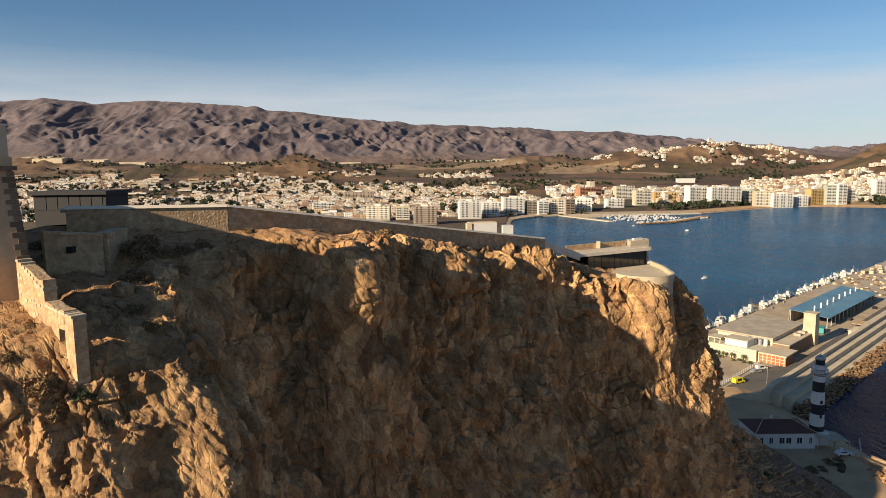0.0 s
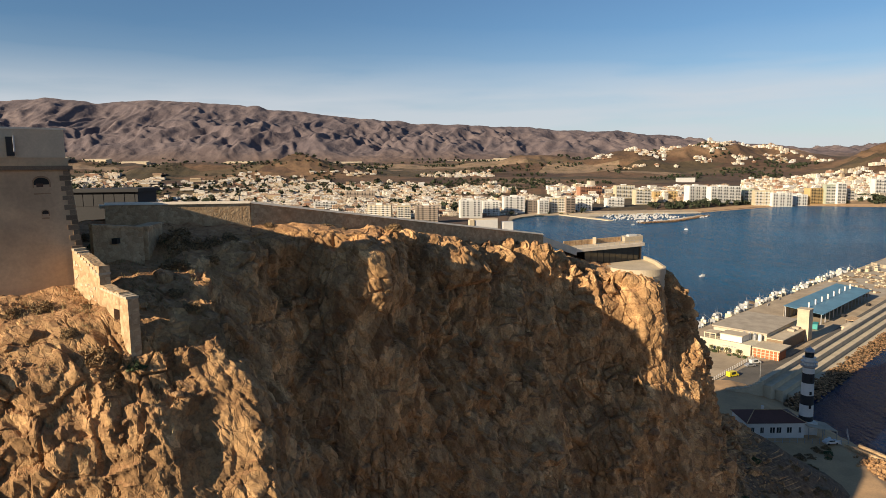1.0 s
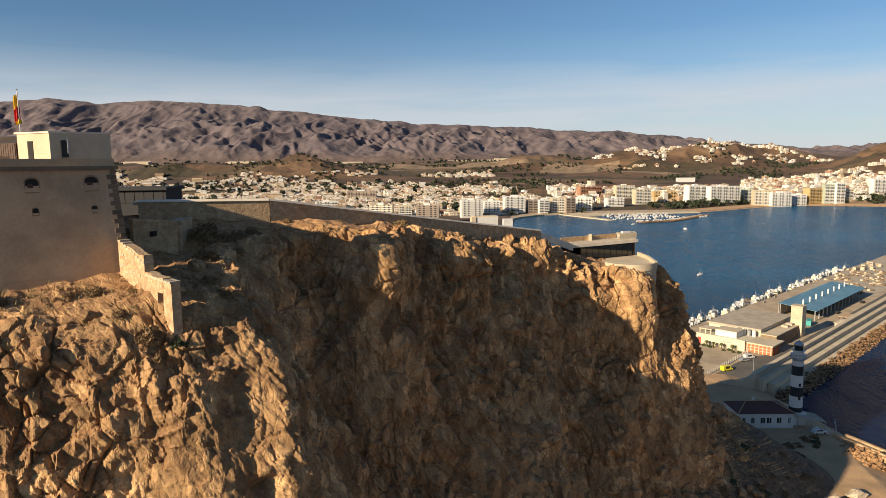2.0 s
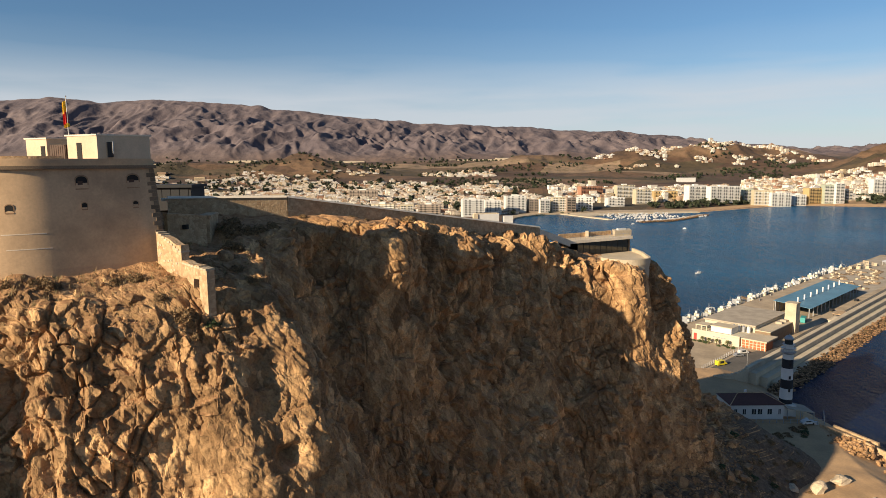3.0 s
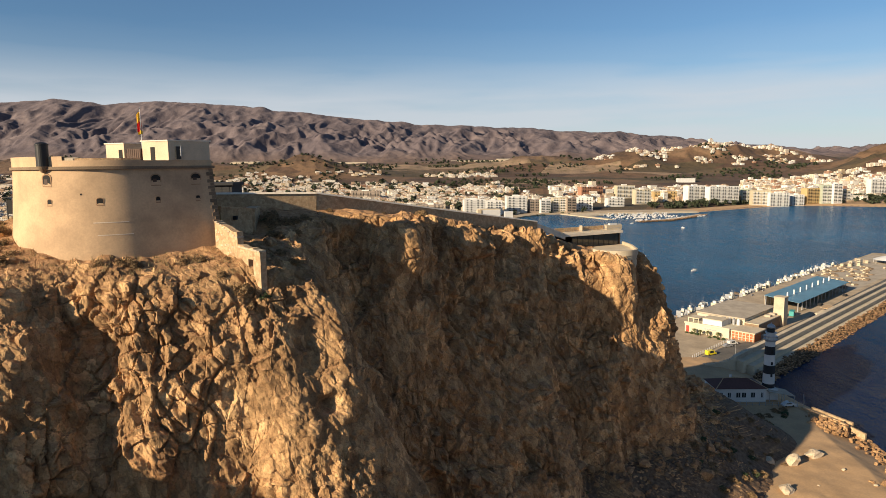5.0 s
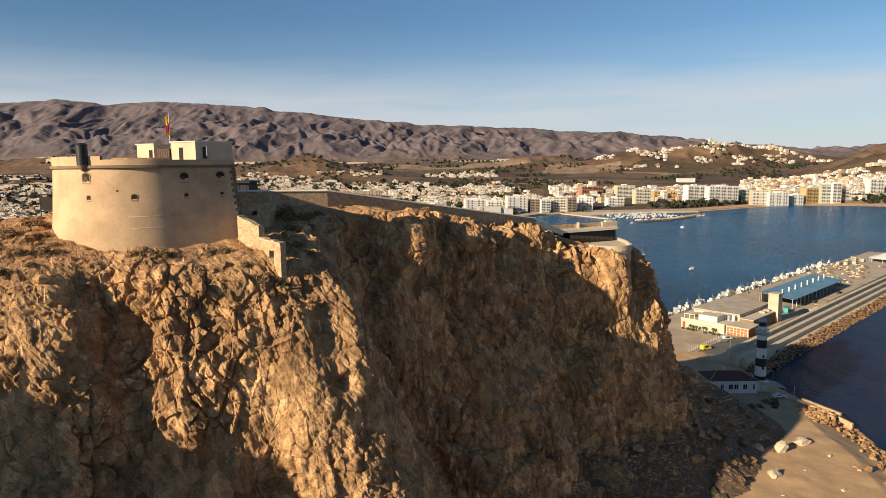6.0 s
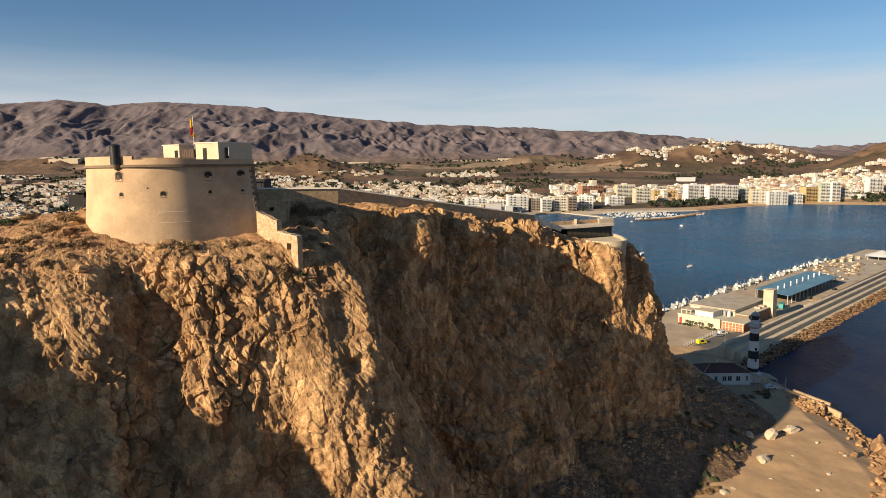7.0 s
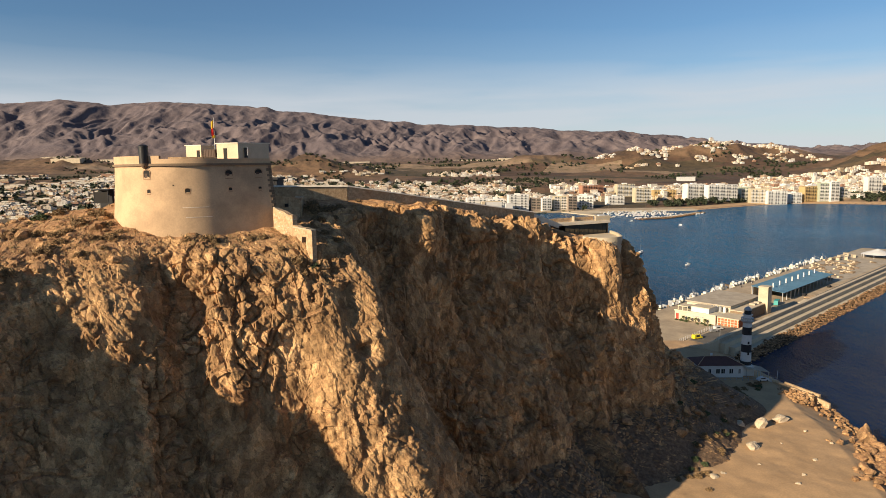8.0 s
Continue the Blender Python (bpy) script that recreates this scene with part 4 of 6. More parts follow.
flag = thing("flagpole", "white flagpole with a red and yellow flag hanging limp", "flag", pose(-45.6, 52.4, 90.55))
part("pole", Shape().tube((0, 0, 0), (0, 0, 7.6), 0.07, 0.045), M_WHITE, flag)
part("finial", Shape().lathe([(0.02, 7.6), (0.10, 7.7), (0.02, 7.8)], 10), M_GREYMETAL, flag)
for k, (mat, z0, z1) in enumerate(((M_FLAGYEL, 5.7, 7.3), (M_FLAGRED, 4.4, 5.9), (M_FLAGYEL, 4.0, 4.5))):
    cl = Shape()
    pts = []
    for i in range(9):
        u = i / 8
        x = -0.05 - 0.52 * u + 0.1 * k
        y = 0.16 * math.sin(u * 9 + k)
        pts.append((x, y))
    cv, cf = [], []
    for x, y in pts:
        lo, hi = z0 - 0.5 * abs(x), z1 - 0.8 * abs(x)
        cv += [(x, y - 0.02, lo), (x, y - 0.02, hi), (x, y + 0.02, hi), (x, y + 0.02, lo)]
    for i in range(len(pts) - 1):
        cf += [(4 * i + j, 4 * i + 4 + j, 4 * i + 4 + (j + 1) % 4, 4 * i + (j + 1) % 4) for j in range(4)]
    cl.add(cv, cf + [(0, 1, 2, 3), (4 * len(pts) - 1, 4 * len(pts) - 2, 4 * len(pts) - 3, 4 * len(pts) - 4)])
    part("cloth", cl, mat, flag, "yellow cloth band" if mat is M_FLAGYEL else "red cloth band")


# ---- ruined spur wall beside the tower ----
spur = thing("ruined_wall", "ruined stepped ochre masonry wall with a doorway", "wall",
             Matrix.Translation((-34.6, 51.4, 0)) @ Matrix.Rotation(math.atan2(-6.9, 8.9), 4, "Z"))


def ragged(x0, x1, z0, za, zb, y0=-0.5, y1=0.5, n=7, jag=0.22):
    """A length of masonry with an uneven top."""
    s = Shape()
    rr = random.Random(int(x0 * 10) + 3)
    xs = [x0 + (x1 - x0) * i / n for i in range(n + 1)]
    tops = [za + (zb - za) * i / n + rr.uniform(-jag, jag * 0.4) for i in range(n + 1)]
    vs = []
    for x, t in zip(xs, tops):
        vs += [(x, y0, z0), (x, y1, z0), (x, y1, t), (x, y0, t)]
    fs = [(3, 2, 1, 0), (4 * n, 4 * n + 1, 4 * n + 2, 4 * n + 3)]
    for i in range(n):
        a, b = 4 * i, 4 * i + 4
        fs += [(a, b, b + 3, a + 3), (a + 1, a + 2, b + 2, b + 1), (a + 3, b + 3, b + 2, a + 2), (a, a + 1, b + 1, b)]
    return s.add(vs, fs)


part("wall", ragged(0, 5.6, 68, 81.6, 80.2), M_STONEWALL, spur)
part("wall", ragged(5.6, 8.0, 66, 78.5, 78.1, n=4, jag=0.1), M_STONEWALL, spur)
part("wall", ragged(8.0, 9.15, 66, 74.3, 74.3, n=2, jag=0.02), M_STONEWALL, spur, "masonry below the doorway")
part("lintel", Shape().box(7.9, -0.5, 76.5, 9.25, 0.5, 78.1), M_STONEWALL, spur)
part("wall", ragged(9.15, 10.8, 64, 77.9, 77.7, n=3, jag=0.1), M_STONEWALL, spur)
for k in range(9):
    x0 = 0.1 + 0.62 * k
    zt = 81.45 - 0.25 * k
    part("coping", Shape().box(x0, -0.58, zt - 0.1, x0 + 0.58, 0.58, zt + 0.12), M_PALEROCK, spur)
for k in range(8):
    x0 = 5.75 + 0.63 * k
    part("coping", Shape().box(x0, -0.58, 78.0 - 0.05 * k, x0 + 0.59, 0.58, 78.22 - 0.05 * k), M_PALEROCK, spur)
for k in range(26):
    zz, xx = random.uniform(75.0, 80.2), random.uniform(0.2, 5.2)
    w, h = random.uniform(0.2, 0.5), random.uniform(0.12, 0.28)
    part("stone", Shape().box(xx, -0.54, zz, xx + w, -0.45, zz + h), M_PALEROCK, spur)


# ---- rampart, bastion and pavilion ----
def wall_run(pts, thick, depth, lift=0.0, seg=6.0, slope=0.0):
    """Straight lengths of wall through (x, y, top z), cut into bays."""
    for (x0, y0, z0), (x1, y1, z1) in zip(pts[:-1], pts[1:]):
        n = max(1, int(math.hypot(x1 - x0, y1 - y0) / seg))
        d = Vector((x1 - x0, y1 - y0)).normalized()
        nn = Vector((d.y, -d.x)) * thick / 2
        for k in range(n):
            a, b = k / n, (k + 1) / n
            xa, ya, za = x0 + (x1 - x0) * a, y0 + (y1 - y0) * a, z0 + (z1 - z0) * a + lift
            xb, yb, zb = x0 + (x1 - x0) * b, y0 + (y1 - y0) * b, z0 + (z1 - z0) * b + lift
            c = [(xa + nn.x, ya + nn.y), (xb + nn.x, yb + nn.y), (xb - nn.x, yb - nn.y), (xa - nn.x, ya - nn.y)]
            e = nn.normalized() * slope
            t = [(c[0][0] - e.x, c[0][1] - e.y), (c[1][0] - e.x, c[1][1] - e.y), c[2], c[3]]
            vs = [(*p, z - depth) for p, z in zip(c, (za, zb, zb, za))] + [(*p, z) for p, z in zip(t, (za, zb, zb, za))]
            yield Shape().add(vs, [(3, 2, 1, 0), (4, 5, 6, 7), (0, 1, 5, 4), (1, 2, 6, 5), (2, 3, 7, 6), (3, 0, 4, 7)])


RAMPART = [(-42, 71, 84.8), (-26, 80, 84.4), (-2, 101.5, 79.6), (22, 123, 74.9)]
ramp_wall = thing("rampart_wall", "long fortress wall along the clifftop with pale coping", "wall", kind="structure")
for s in wall_run(RAMPART, 1.2, 8.0):
    part("wall", s, M_STONEWALL, ramp_wall)
for s in wall_run(RAMPART, 1.6, 0.3, 0.3, 2.0, 0.3):
    part("coping", s, M_COPING, ramp_wall, m=None)
for s in wall_run([(x - 1.9, y + 2.2, z - 0.1) for x, y, z in RAMPART], 4.6, 0.35, 0.0, 3.0):
    part("walkway_slab", s, M_PALEROCK, ramp_wall)
stair = thing("stair_wall", "low stepped parapet descending to the restaurant", "wall", kind="structure")
for s in wall_run([(22, 123, 74.6), (27, 127.5, 72.6), (30.8, 130.4, 71.0)], 0.6, 1.6, 0, 3.0):
    part("wall", s, M_COPING, stair)

bastion = thing("bastion", "low dark masonry bastion behind the tower", "wall", kind="structure")
for s in wall_run([(-36.5, 57.5, 83.2), (-32.6, 60.9, 82.6), (-33.6, 67, 82.6)], 1.4, 8.0, 0, 4.0):
    part("wall", s, M_STONEWALL, bastion)
for s in wall_run([(-36.5, 57.5, 83.2), (-32.6, 60.9, 82.6), (-33.6, 67, 82.6)], 1.8, 0.25, 0.25, 2.0):
    part("coping", s, M_STONEWALL, bastion)
part("loophole", Shape().box(-34.5, 57.9, 81.2, -33.9, 58.6, 81.8), M_DARK, bastion)

pav = thing("pavilion", "dark glass visitor pavilion behind the rampart", "pavilion", pose(-51.5, 80, 80))
part("wall", Shape().box(0, 0, 0, 9.6, 6, 6.2), M_BLACK, pav)
for k in range(6):
    part("pane", Shape().box(0.3 + 1.5 * k, -0.06, 4.2, 1.65 + 1.5 * k, 0, 6.0), M_BLACK, pav)
part("roof", Shape().box(-0.4, -0.6, 6.2, 10.0, 6.4, 6.7), M_BLACK, pav)
shed = thing("black_shed", "small black metal shelter on the hilltop", "shelter", pose(-79.0, 70, 80))
for x in (0, 3.0):
    for y in (0, 2.4):
        part("post", Shape().box(x, y, 0, x + 0.16, y + 0.16, 4.6), M_BLACK, shed)
part("back_panel", Shape().box(0.16, 2.4, 0.3, 3.0, 2.5, 4.6), M_BLACK, shed)
part("side_panel", Shape().box(0.16, 0.03, 1.8, 3.0, 0.10, 4.2), M_DARK, shed)
part("roof", Shape().box(-0.3, -0.3, 4.6, 3.5, 2.9, 4.8), M_BLACK, shed)

kiosk = thing("kiosk", "pale low walls of a terrace kiosk behind the rampart", "kiosk", Matrix.Translation((7, 122, 71.2)) @ Matrix.Rotation(0.25, 4, "Z"))
part("wall", Shape().box(0, 0, 0, 1.0, 1.2, 7.0), M_PALECON, kiosk)
part("wall", Shape().box(1.2, 0.2, 0, 6.2, 1.0, 6.9), M_WHITE, kiosk)
part("wall", Shape().box(7.4, 0, 0, 9.6, 1.4, 6.4), M_WHITE, kiosk)
part("roof", Shape().box(0.8, 0.6, 6.9, 6.4, 3.0, 7.1), M_PALECON, kiosk)

# ---- restaurant and terrace ----
rest = thing("restaurant", "low flat-roofed glass restaurant on the headland", "restaurant")
ROOF = [(30.8, 130.6), (49, 141), (51, 150.5), (28.5, 138.5)]
roof = part("roof", Shape().prism(ROOF, 70.0, 70.55), M_PALECON, rest)
part("fascia", Shape().prism([(30.6, 130.3), (49.3, 140.95), (49.0, 141.25), (30.5, 130.65)], 70.05, 70.8), M_COPING, roof)
GL0, GL1 = Vector((33.5, 134.2)), Vector((48.6, 143.0))
for k in range(9):
    a, b = GL0.lerp(GL1, k / 9), GL0.lerp(GL1, (k + 1) / 9)
    d = (b - a).normalized()
    nn = Vector((d.y, -d.x)) * 0.05
    a2 = a + d * 0.12
    part("pane", Shape().prism([(a2.x + nn.x, a2.y + nn.y), (b.x + nn.x, b.y + nn.y), (b.x - nn.x, b.y - nn.y), (a2.x - nn.x, a2.y - nn.y)], 65.5, 70.0), M_GLASS, rest)
    part("mullion", Shape().box(a.x - 0.06, a.y - 0.06, 65.5, a.x + 0.06, a.y + 0.06, 70.0), M_DARKMETAL, rest)
part("back_wall", Shape().prism([(29.5, 138.2), (30.5, 137.5), (50.0, 149.3), (49.8, 150)], 65.0, 70.0), M_WOOD, rest)
part("end_wall", Shape().prism([(48.7, 142.8), (49.2, 143.2), (50.4, 149.2), (49.8, 149.4)], 65.0, 70.0), M_QUOIN, rest)
part("floor", Shape().prism([(33, 133), (49, 142), (50, 149), (30, 138)], 64.8, 65.5), M_PALECON, rest)
rp = [(29.3, 137.2), (45.0, 146.2)]
for k in range(10):
    a, b = Vector(rp[0]).lerp(Vector(rp[1]), k / 10), Vector(rp[0]).lerp(Vector(rp[1]), (k + 1) / 10)
    part("roof_parapet_panel", Shape().prism([(a.x, a.y), (b.x - 0.05, b.y - 0.05), (b.x - 0.15, b.y + 0.2), (a.x - 0.1, a.y + 0.25)], 70.55, 71.75), M_STONEWALL, rest)
part("plant_room", Shape().prism([(45.2, 143.2), (50.2, 145.6), (50.8, 149.8), (45.4, 147.2)], 70.55, 71.9), M_PALECON, rest)
part("plant_unit", Shape().prism([(46.4, 144.6), (48.8, 145.8), (48.5, 146.6), (46.1, 145.4)], 71.9, 72.35), M_WHITE, rest)
part("pillar", Shape().box(37.0, 140.9, 70.55, 37.7, 141.6, 72.2), M_PALECON, rest)
for k in range(13):
    p = Vector(ROOF[0]).lerp(Vector(ROOF[1]), (k + 0.3) / 13)
    part("railing_post", Shape().box(p.x - 0.03, p.y + 0.5, 70.55, p.x + 0.03, p.y + 0.56, 71.5), M_GREYMETAL, rest)
part("handrail", Shape().prism([(31.0, 131.2), (48.6, 141.4), (48.58, 141.46), (30.98, 131.26)], 71.46, 71.52), M_GREYMETAL, rest)

terr = thing("terrace", "rounded viewing terrace with a pale concrete parapet", "terrace")
half = [(43.4 + 6.0 * math.cos(radians(a)), 127.4 + 6.3 * math.sin(radians(a))) for a in range(195, 366, 6)]
deck_poly = half + [(50.0, 143.0), (48.6, 143.4), (33.2, 134.6), (35.5, 131.0)]
part("deck", Shape().prism(deck_poly, 62.0, 66.5), M_PALECON, terr)
ring = half + [(50.2, 135.0), (49.9, 142.5)]
for (x0, y0), (x1, y1) in zip(ring[:-1], ring[1:]):
    d = Vector((x1 - x0, y1 - y0)).normalized()
    q = Vector((d.y, -d.x))
    part("parapet_block", Shape().prism([(x0 + q.x * 0.18, y0 + q.y * 0.18), (x1 + q.x * 0.18, y1 + q.y * 0.18), (x1 - q.x * 0.4, y1 - q.y * 0.4), (x0 - q.x * 0.4, y0 - q.y * 0.4)], 65.9, 67.35), M_PALECON, terr)
for (x0, y0), (x1, y1) in zip(half[2:18:3], half[3:19:3]):
    part("bench", Shape().prism([(x0 * 0.8 + 8.8, y0 * 0.8 + 25.4), (x1 * 0.8 + 8.8, y1 * 0.8 + 25.4), (x1 * 0.74 + 11.44, y1 * 0.74 + 33.0), (x0 * 0.74 + 11.44, y0 * 0.74 + 33.0)], 66.5, 66.9), M_COPING, terr)


# ---- lighthouse and keeper's house ----
lh = thing("lighthouse", "black and white banded lighthouse with a silver dome", "lighthouse", pose(115, 185, 5.4))


def lr(z):
    return 2.15 - 0.5 * z / 20.0


for k, (z0, z1) in enumerate(((0, 4.7), (4.7, 8.4), (8.4, 11.5), (11.5, 15.4), (15.4, 18.5), (18.5, 20.2))):
    part("band", Shape().lathe([(lr(z0), z0), (lr(z1), z1)], 28), M_BLACK if k in (0, 2, 4) else M_WHITE, lh, "black painted band" if k in (0, 2, 4) else "white painted band")
gal = part("gallery", Shape().lathe([(1.6, 20.2), (2.4, 20.8), (2.4, 21.1)], 28), M_GREYMETAL, lh)
for k in range(16):
    a = radians(22.5 * k)
    part("railing_post", Shape().box(2.3 * math.cos(a) - 0.04, 2.3 * math.sin(a) - 0.04, 21.1, 2.3 * math.cos(a) + 0.04, 2.3 * math.sin(a) + 0.04, 22.2), M_GREYMETAL, gal)
part("handrail", Shape().lathe([(2.28, 22.15), (2.36, 22.15), (2.36, 22.24), (2.28, 22.24)], 28), M_GREYMETAL, gal)
part("watch_room", Shape().lathe([(1.55, 21.1), (1.55, 23.3), (1.95, 23.4), (1.95, 23.6)], 24), M_WHITE, lh)
part("lantern", Shape().lathe([(1.3, 23.6), (1.3, 25.2)], 16), M_GLASS, lh, "glazed lantern room")
part("dome", Shape().lathe([(1.5, 25.2), (1.4, 25.7), (1.05, 26.2), (0.5, 26.55), (0.15, 26.7), (0.15, 27.0), (0.03, 27.1)], 20), M_GREYMETAL, lh, "silver domed roof", True)
for k in range(4):
    part("window", Shape().box(-0.35, -lr(3 + 4.4 * k) - 0.03, 3 + 4.4 * k, 0.35, -lr(3 + 4.4 * k) + 0.2, 4.1 + 4.4 * k), M_DARK, lh)

hs = thing("keeper_house", "white single-storey keeper house with dark hipped tile roof", "house", pose(94.2, 179.6, 3.0))
part("plinth", Shape().box(-0.1, -0.1, -1.0, 17.6, 11.1, 1.9), M_CONCRETE, hs)
part("wall", Shape().box(0, 0, 1.9, 17.5, 11, 6.5), M_WHITE, hs)
part("cornice", Shape().box(-0.35, -0.35, 6.5, 17.85, 11.35, 6.75), M_WHITE, hs)
rf = Shape().add([(-0.5, -0.5, 6.75), (18, -0.5, 6.75), (18, 11.5, 6.75), (-0.5, 11.5, 6.75), (4.5, 5.5, 9.0), (13, 5.5, 9.0)],
                 [(3, 2, 1, 0), (0, 1, 5, 4), (1, 2, 5), (2, 3, 4, 5), (3, 0, 4)])
hroof = part("roof", rf, M_ROOFTILE, hs)
part("ridge", Shape().box(4.4, 5.35, 8.95, 13.1, 5.65, 9.15), M_STONEWALL, hroof)
part("chimney", Shape().box(7.2, 6.2, 8.4, 7.9, 6.9, 9.8), M_WHITE, hroof)
for a, b in (((-0.5, -0.5, 6.8), (4.5, 5.5, 9.05)), ((18, -0.5, 6.8), (13, 5.5, 9.05))):
    part("hip", Shape().tube(a, b, 0.14, n=6), M_STONEWALL, hroof)
for k, (x, w) in enumerate(((1.2, 0.9), (4.0, 1.0), (7.0, 1.4), (9.0, 1.4), (12.2, 1.4), (15.8, 0.7))):
    wn_ = part("window", Shape().box(x, -0.05, 3.6, x + w, 0.1, 5.3), M_GLASS, hs)
    part("frame", Shape().box(x - 0.12, -0.1, 3.45, x + w + 0.12, -0.02, 3.6), M_GREYMETAL, wn_)
    part("frame", Shape().box(x + w / 2 - 0.05, -0.09, 3.6, x + w / 2 + 0.05, -0.05, 5.3), M_WHITE, wn_)

annex = thing("porch", "white porch annex with a sloping awning at the lighthouse foot", "annex", pose(112.6, 178.6, 3.0))
part("wall", Shape().box(0, 3.5, -1, 4.6, 9.5, 5.6), M_WHITE, annex)
aw = Shape().add([(0.2, 0.6, 5.4), (9.2, 0.4, 3.9), (9.2, 7.5, 3.9), (0.2, 7.5, 5.9), (0.2, 0.6, 5.6), (9.2, 0.4, 4.1), (9.2, 7.5, 4.1), (0.2, 7.5, 6.1)],
                 [(3, 2, 1, 0), (4, 5, 6, 7), (0, 1, 5, 4), (1, 2, 6, 5), (2, 3, 7, 6), (3, 0, 4, 7)])
part("awning", aw, M_CONCRETE, annex)
for x, y in ((0.3, 0.7), (4.6, 0.6), (9.0, 0.6), (9.0, 7.2)):
    part("post", Shape().box(x - 0.1, y - 0.1, -1.0, x + 0.1, y + 0.1, 5.2 - x * 0.14), M_GREYMETAL, annex)
part("gate_pier", Shape().box(4.6, -2.6, -1, 5.4, -1.8, 3.4), M_WHITE, annex)
part("gate_wall", Shape().box(5.4, -2.5, -1, 8.8, -2.1, 2.3), M_WHITE, annex)

def post_fence(name, label, pts, spacing, mat, zg, height=2.0, rails=2, group=""):
    f = thing(name, label, "fence")
    ps = Shape().box(-0.08, -0.08, 0, 0.08, 0.08, height).mesh("post", mat)
    for (x0, y0), (x1, y1) in zip(pts[:-1], pts[1:]):
        L = math.hypot(x1 - x0, y1 - y0)
        n = max(1, int(L / spacing))
        for k in range(n + 1):
            o = part("post", ps, None, f)
            o.location = (x0 + (x1 - x0) * k / n, y0 + (y1 - y0) * k / n, zg)
        for r in range(rails):
            zr = zg + height * (0.4 + 0.5 * r)
            part("rail", Shape().tube((x0, y0, zr), (x1, y1, zr), 0.035, n=5), mat, f)
    return f


post_fence("garden_fence", "dark metal fence round the lighthouse yard", [(90, 176.5), (112, 175.5), (123, 175.5), (127, 183)], 2.2, M_GREYMETAL, 4.6, 1.8)
post_fence("car_park_fence", "white post fence along the car park", [(107.5, 238.6), (138, 269.2)], 1.9, M_WHITE, 3.0, 1.7)

# ---- pier ----
U, N, O = Vector((0.72, 0.694)), Vector((0.694, -0.72)), Vector((116, 221))


def quay(a, b):
    p = O + U * a + N * b
    return (p.x, p.y)


PIER = Matrix.Translation((O.x, O.y, 0)) @ Matrix.Rotation(math.atan2(U.y, U.x), 4, "Z")   # x along the pier, y towards the harbour
pav_ = tagged(part("pavement", Shape().prism([quay(-42, 0), quay(460, 0), quay(460, -57), quay(-30, -62), quay(-60, -40)], -5, 3), M_PAVING), "dusty paved quay of the fishing harbour", "quay", kind="structure")
road = tagged(part("road", Shape().prism([quay(-38, -3), quay(430, -3), quay(430, -12), quay(62, -9), quay(40, -17), quay(-30, -17)], 2.5, 3.012), M_ASPHALT), "dark worn asphalt road on the quay", "road", kind="structure")
apron = tagged(part("pavement", Shape().prism([quay(236, -14), quay(440, -14), quay(440, -55), quay(236, -55)], 2.5, 3.012), M_CONCRETE), "pale concrete working apron", "quay", kind="structure")

sw = thing("sea_wall", "long concrete breakwater wall with stepped seaward side", "wall", PIER, kind="structure")
for k in range(38):
    part("wall_panel", Shape().box(4 + 11 * k, -1.5, 0, 14.96 + 11 * k, 0, 8.6), M_CONCRETE, sw)
    part("coping", Shape().box(4 + 11 * k, -1.7, 8.6, 14.96 + 11 * k, 0.15, 8.85), M_PALECON, sw)
for k in range(3):
    for j in range(20):
        part("step", Shape().box(4 + 4 * k + 21 * j, -4.3 - 2.9 * k, -2, 24.95 + 4 * k + 21 * j, -1.5 - 2.9 * k, 6.9 - 2.1 * k), M_PALECON, sw)
for k in range(10):
    a0, a1 = radians(-90 - 11 * k), radians(-90 - 11 * (k + 1))
    s = Shape().prism([(4 + 9 * math.cos(a1), 7.5 + 9 * math.sin(a1)), (4 + 9 * math.cos(a0), 7.5 + 9 * math.sin(a0)), (4 + 7.6 * math.cos(a0), 7.5 + 7.6 * math.sin(a0)), (4 + 7.6 * math.cos(a1), 7.5 + 7.6 * math.sin(a1))], 0, 8.6 - 0.42 * k)
    part("wall_panel", s, M_PALECON, sw)


def rock_mesh(name, seed, mat, n_lat=7, n_lon=10, flat_=0.7):
    rr = np.random.default_rng(seed)
    s = Shape()
    vs = [(0, 0, -flat_)]
    for i in range(1, n_lat):
        for j in range(n_lon):
            th, ph = math.pi * i / n_lat, 2 * math.pi * j / n_lon
            vs.append((math.sin(th) * math.cos(ph), math.sin(th) * math.sin(ph), -math.cos(th) * flat_))
    vs.append((0, 0, flat_))
    V = np.array(vs)
    cuts = rr.normal(size=(9, 3))
    cuts /= np.linalg.norm(cuts, axis=1)[:, None]
    for c, h in zip(cuts, rr.uniform(0.45, 0.8, 9)):
        d = V @ c - h
        V = V - np.maximum(d, 0)[:, None] * c
    V += rr.normal(scale=0.025, size=V.shape)
    fs = [(0, 1 + (j + 1) % n_lon, 1 + j) for j in range(n_lon)]
    for i in range(n_lat - 2):
        for j in range(n_lon):
            a, b = 1 + i * n_lon + j, 1 + i * n_lon + (j + 1) % n_lon
            fs.append((a, b, b + n_lon, a + n_lon))
    t = len(V) - 1
    fs += [(t, t - n_lon + j, t - n_lon + (j + 1) % n_lon) for j in range(n_lon)]
    s.add([tuple(p) for p in V], fs)
    return s.mesh(name, mat)


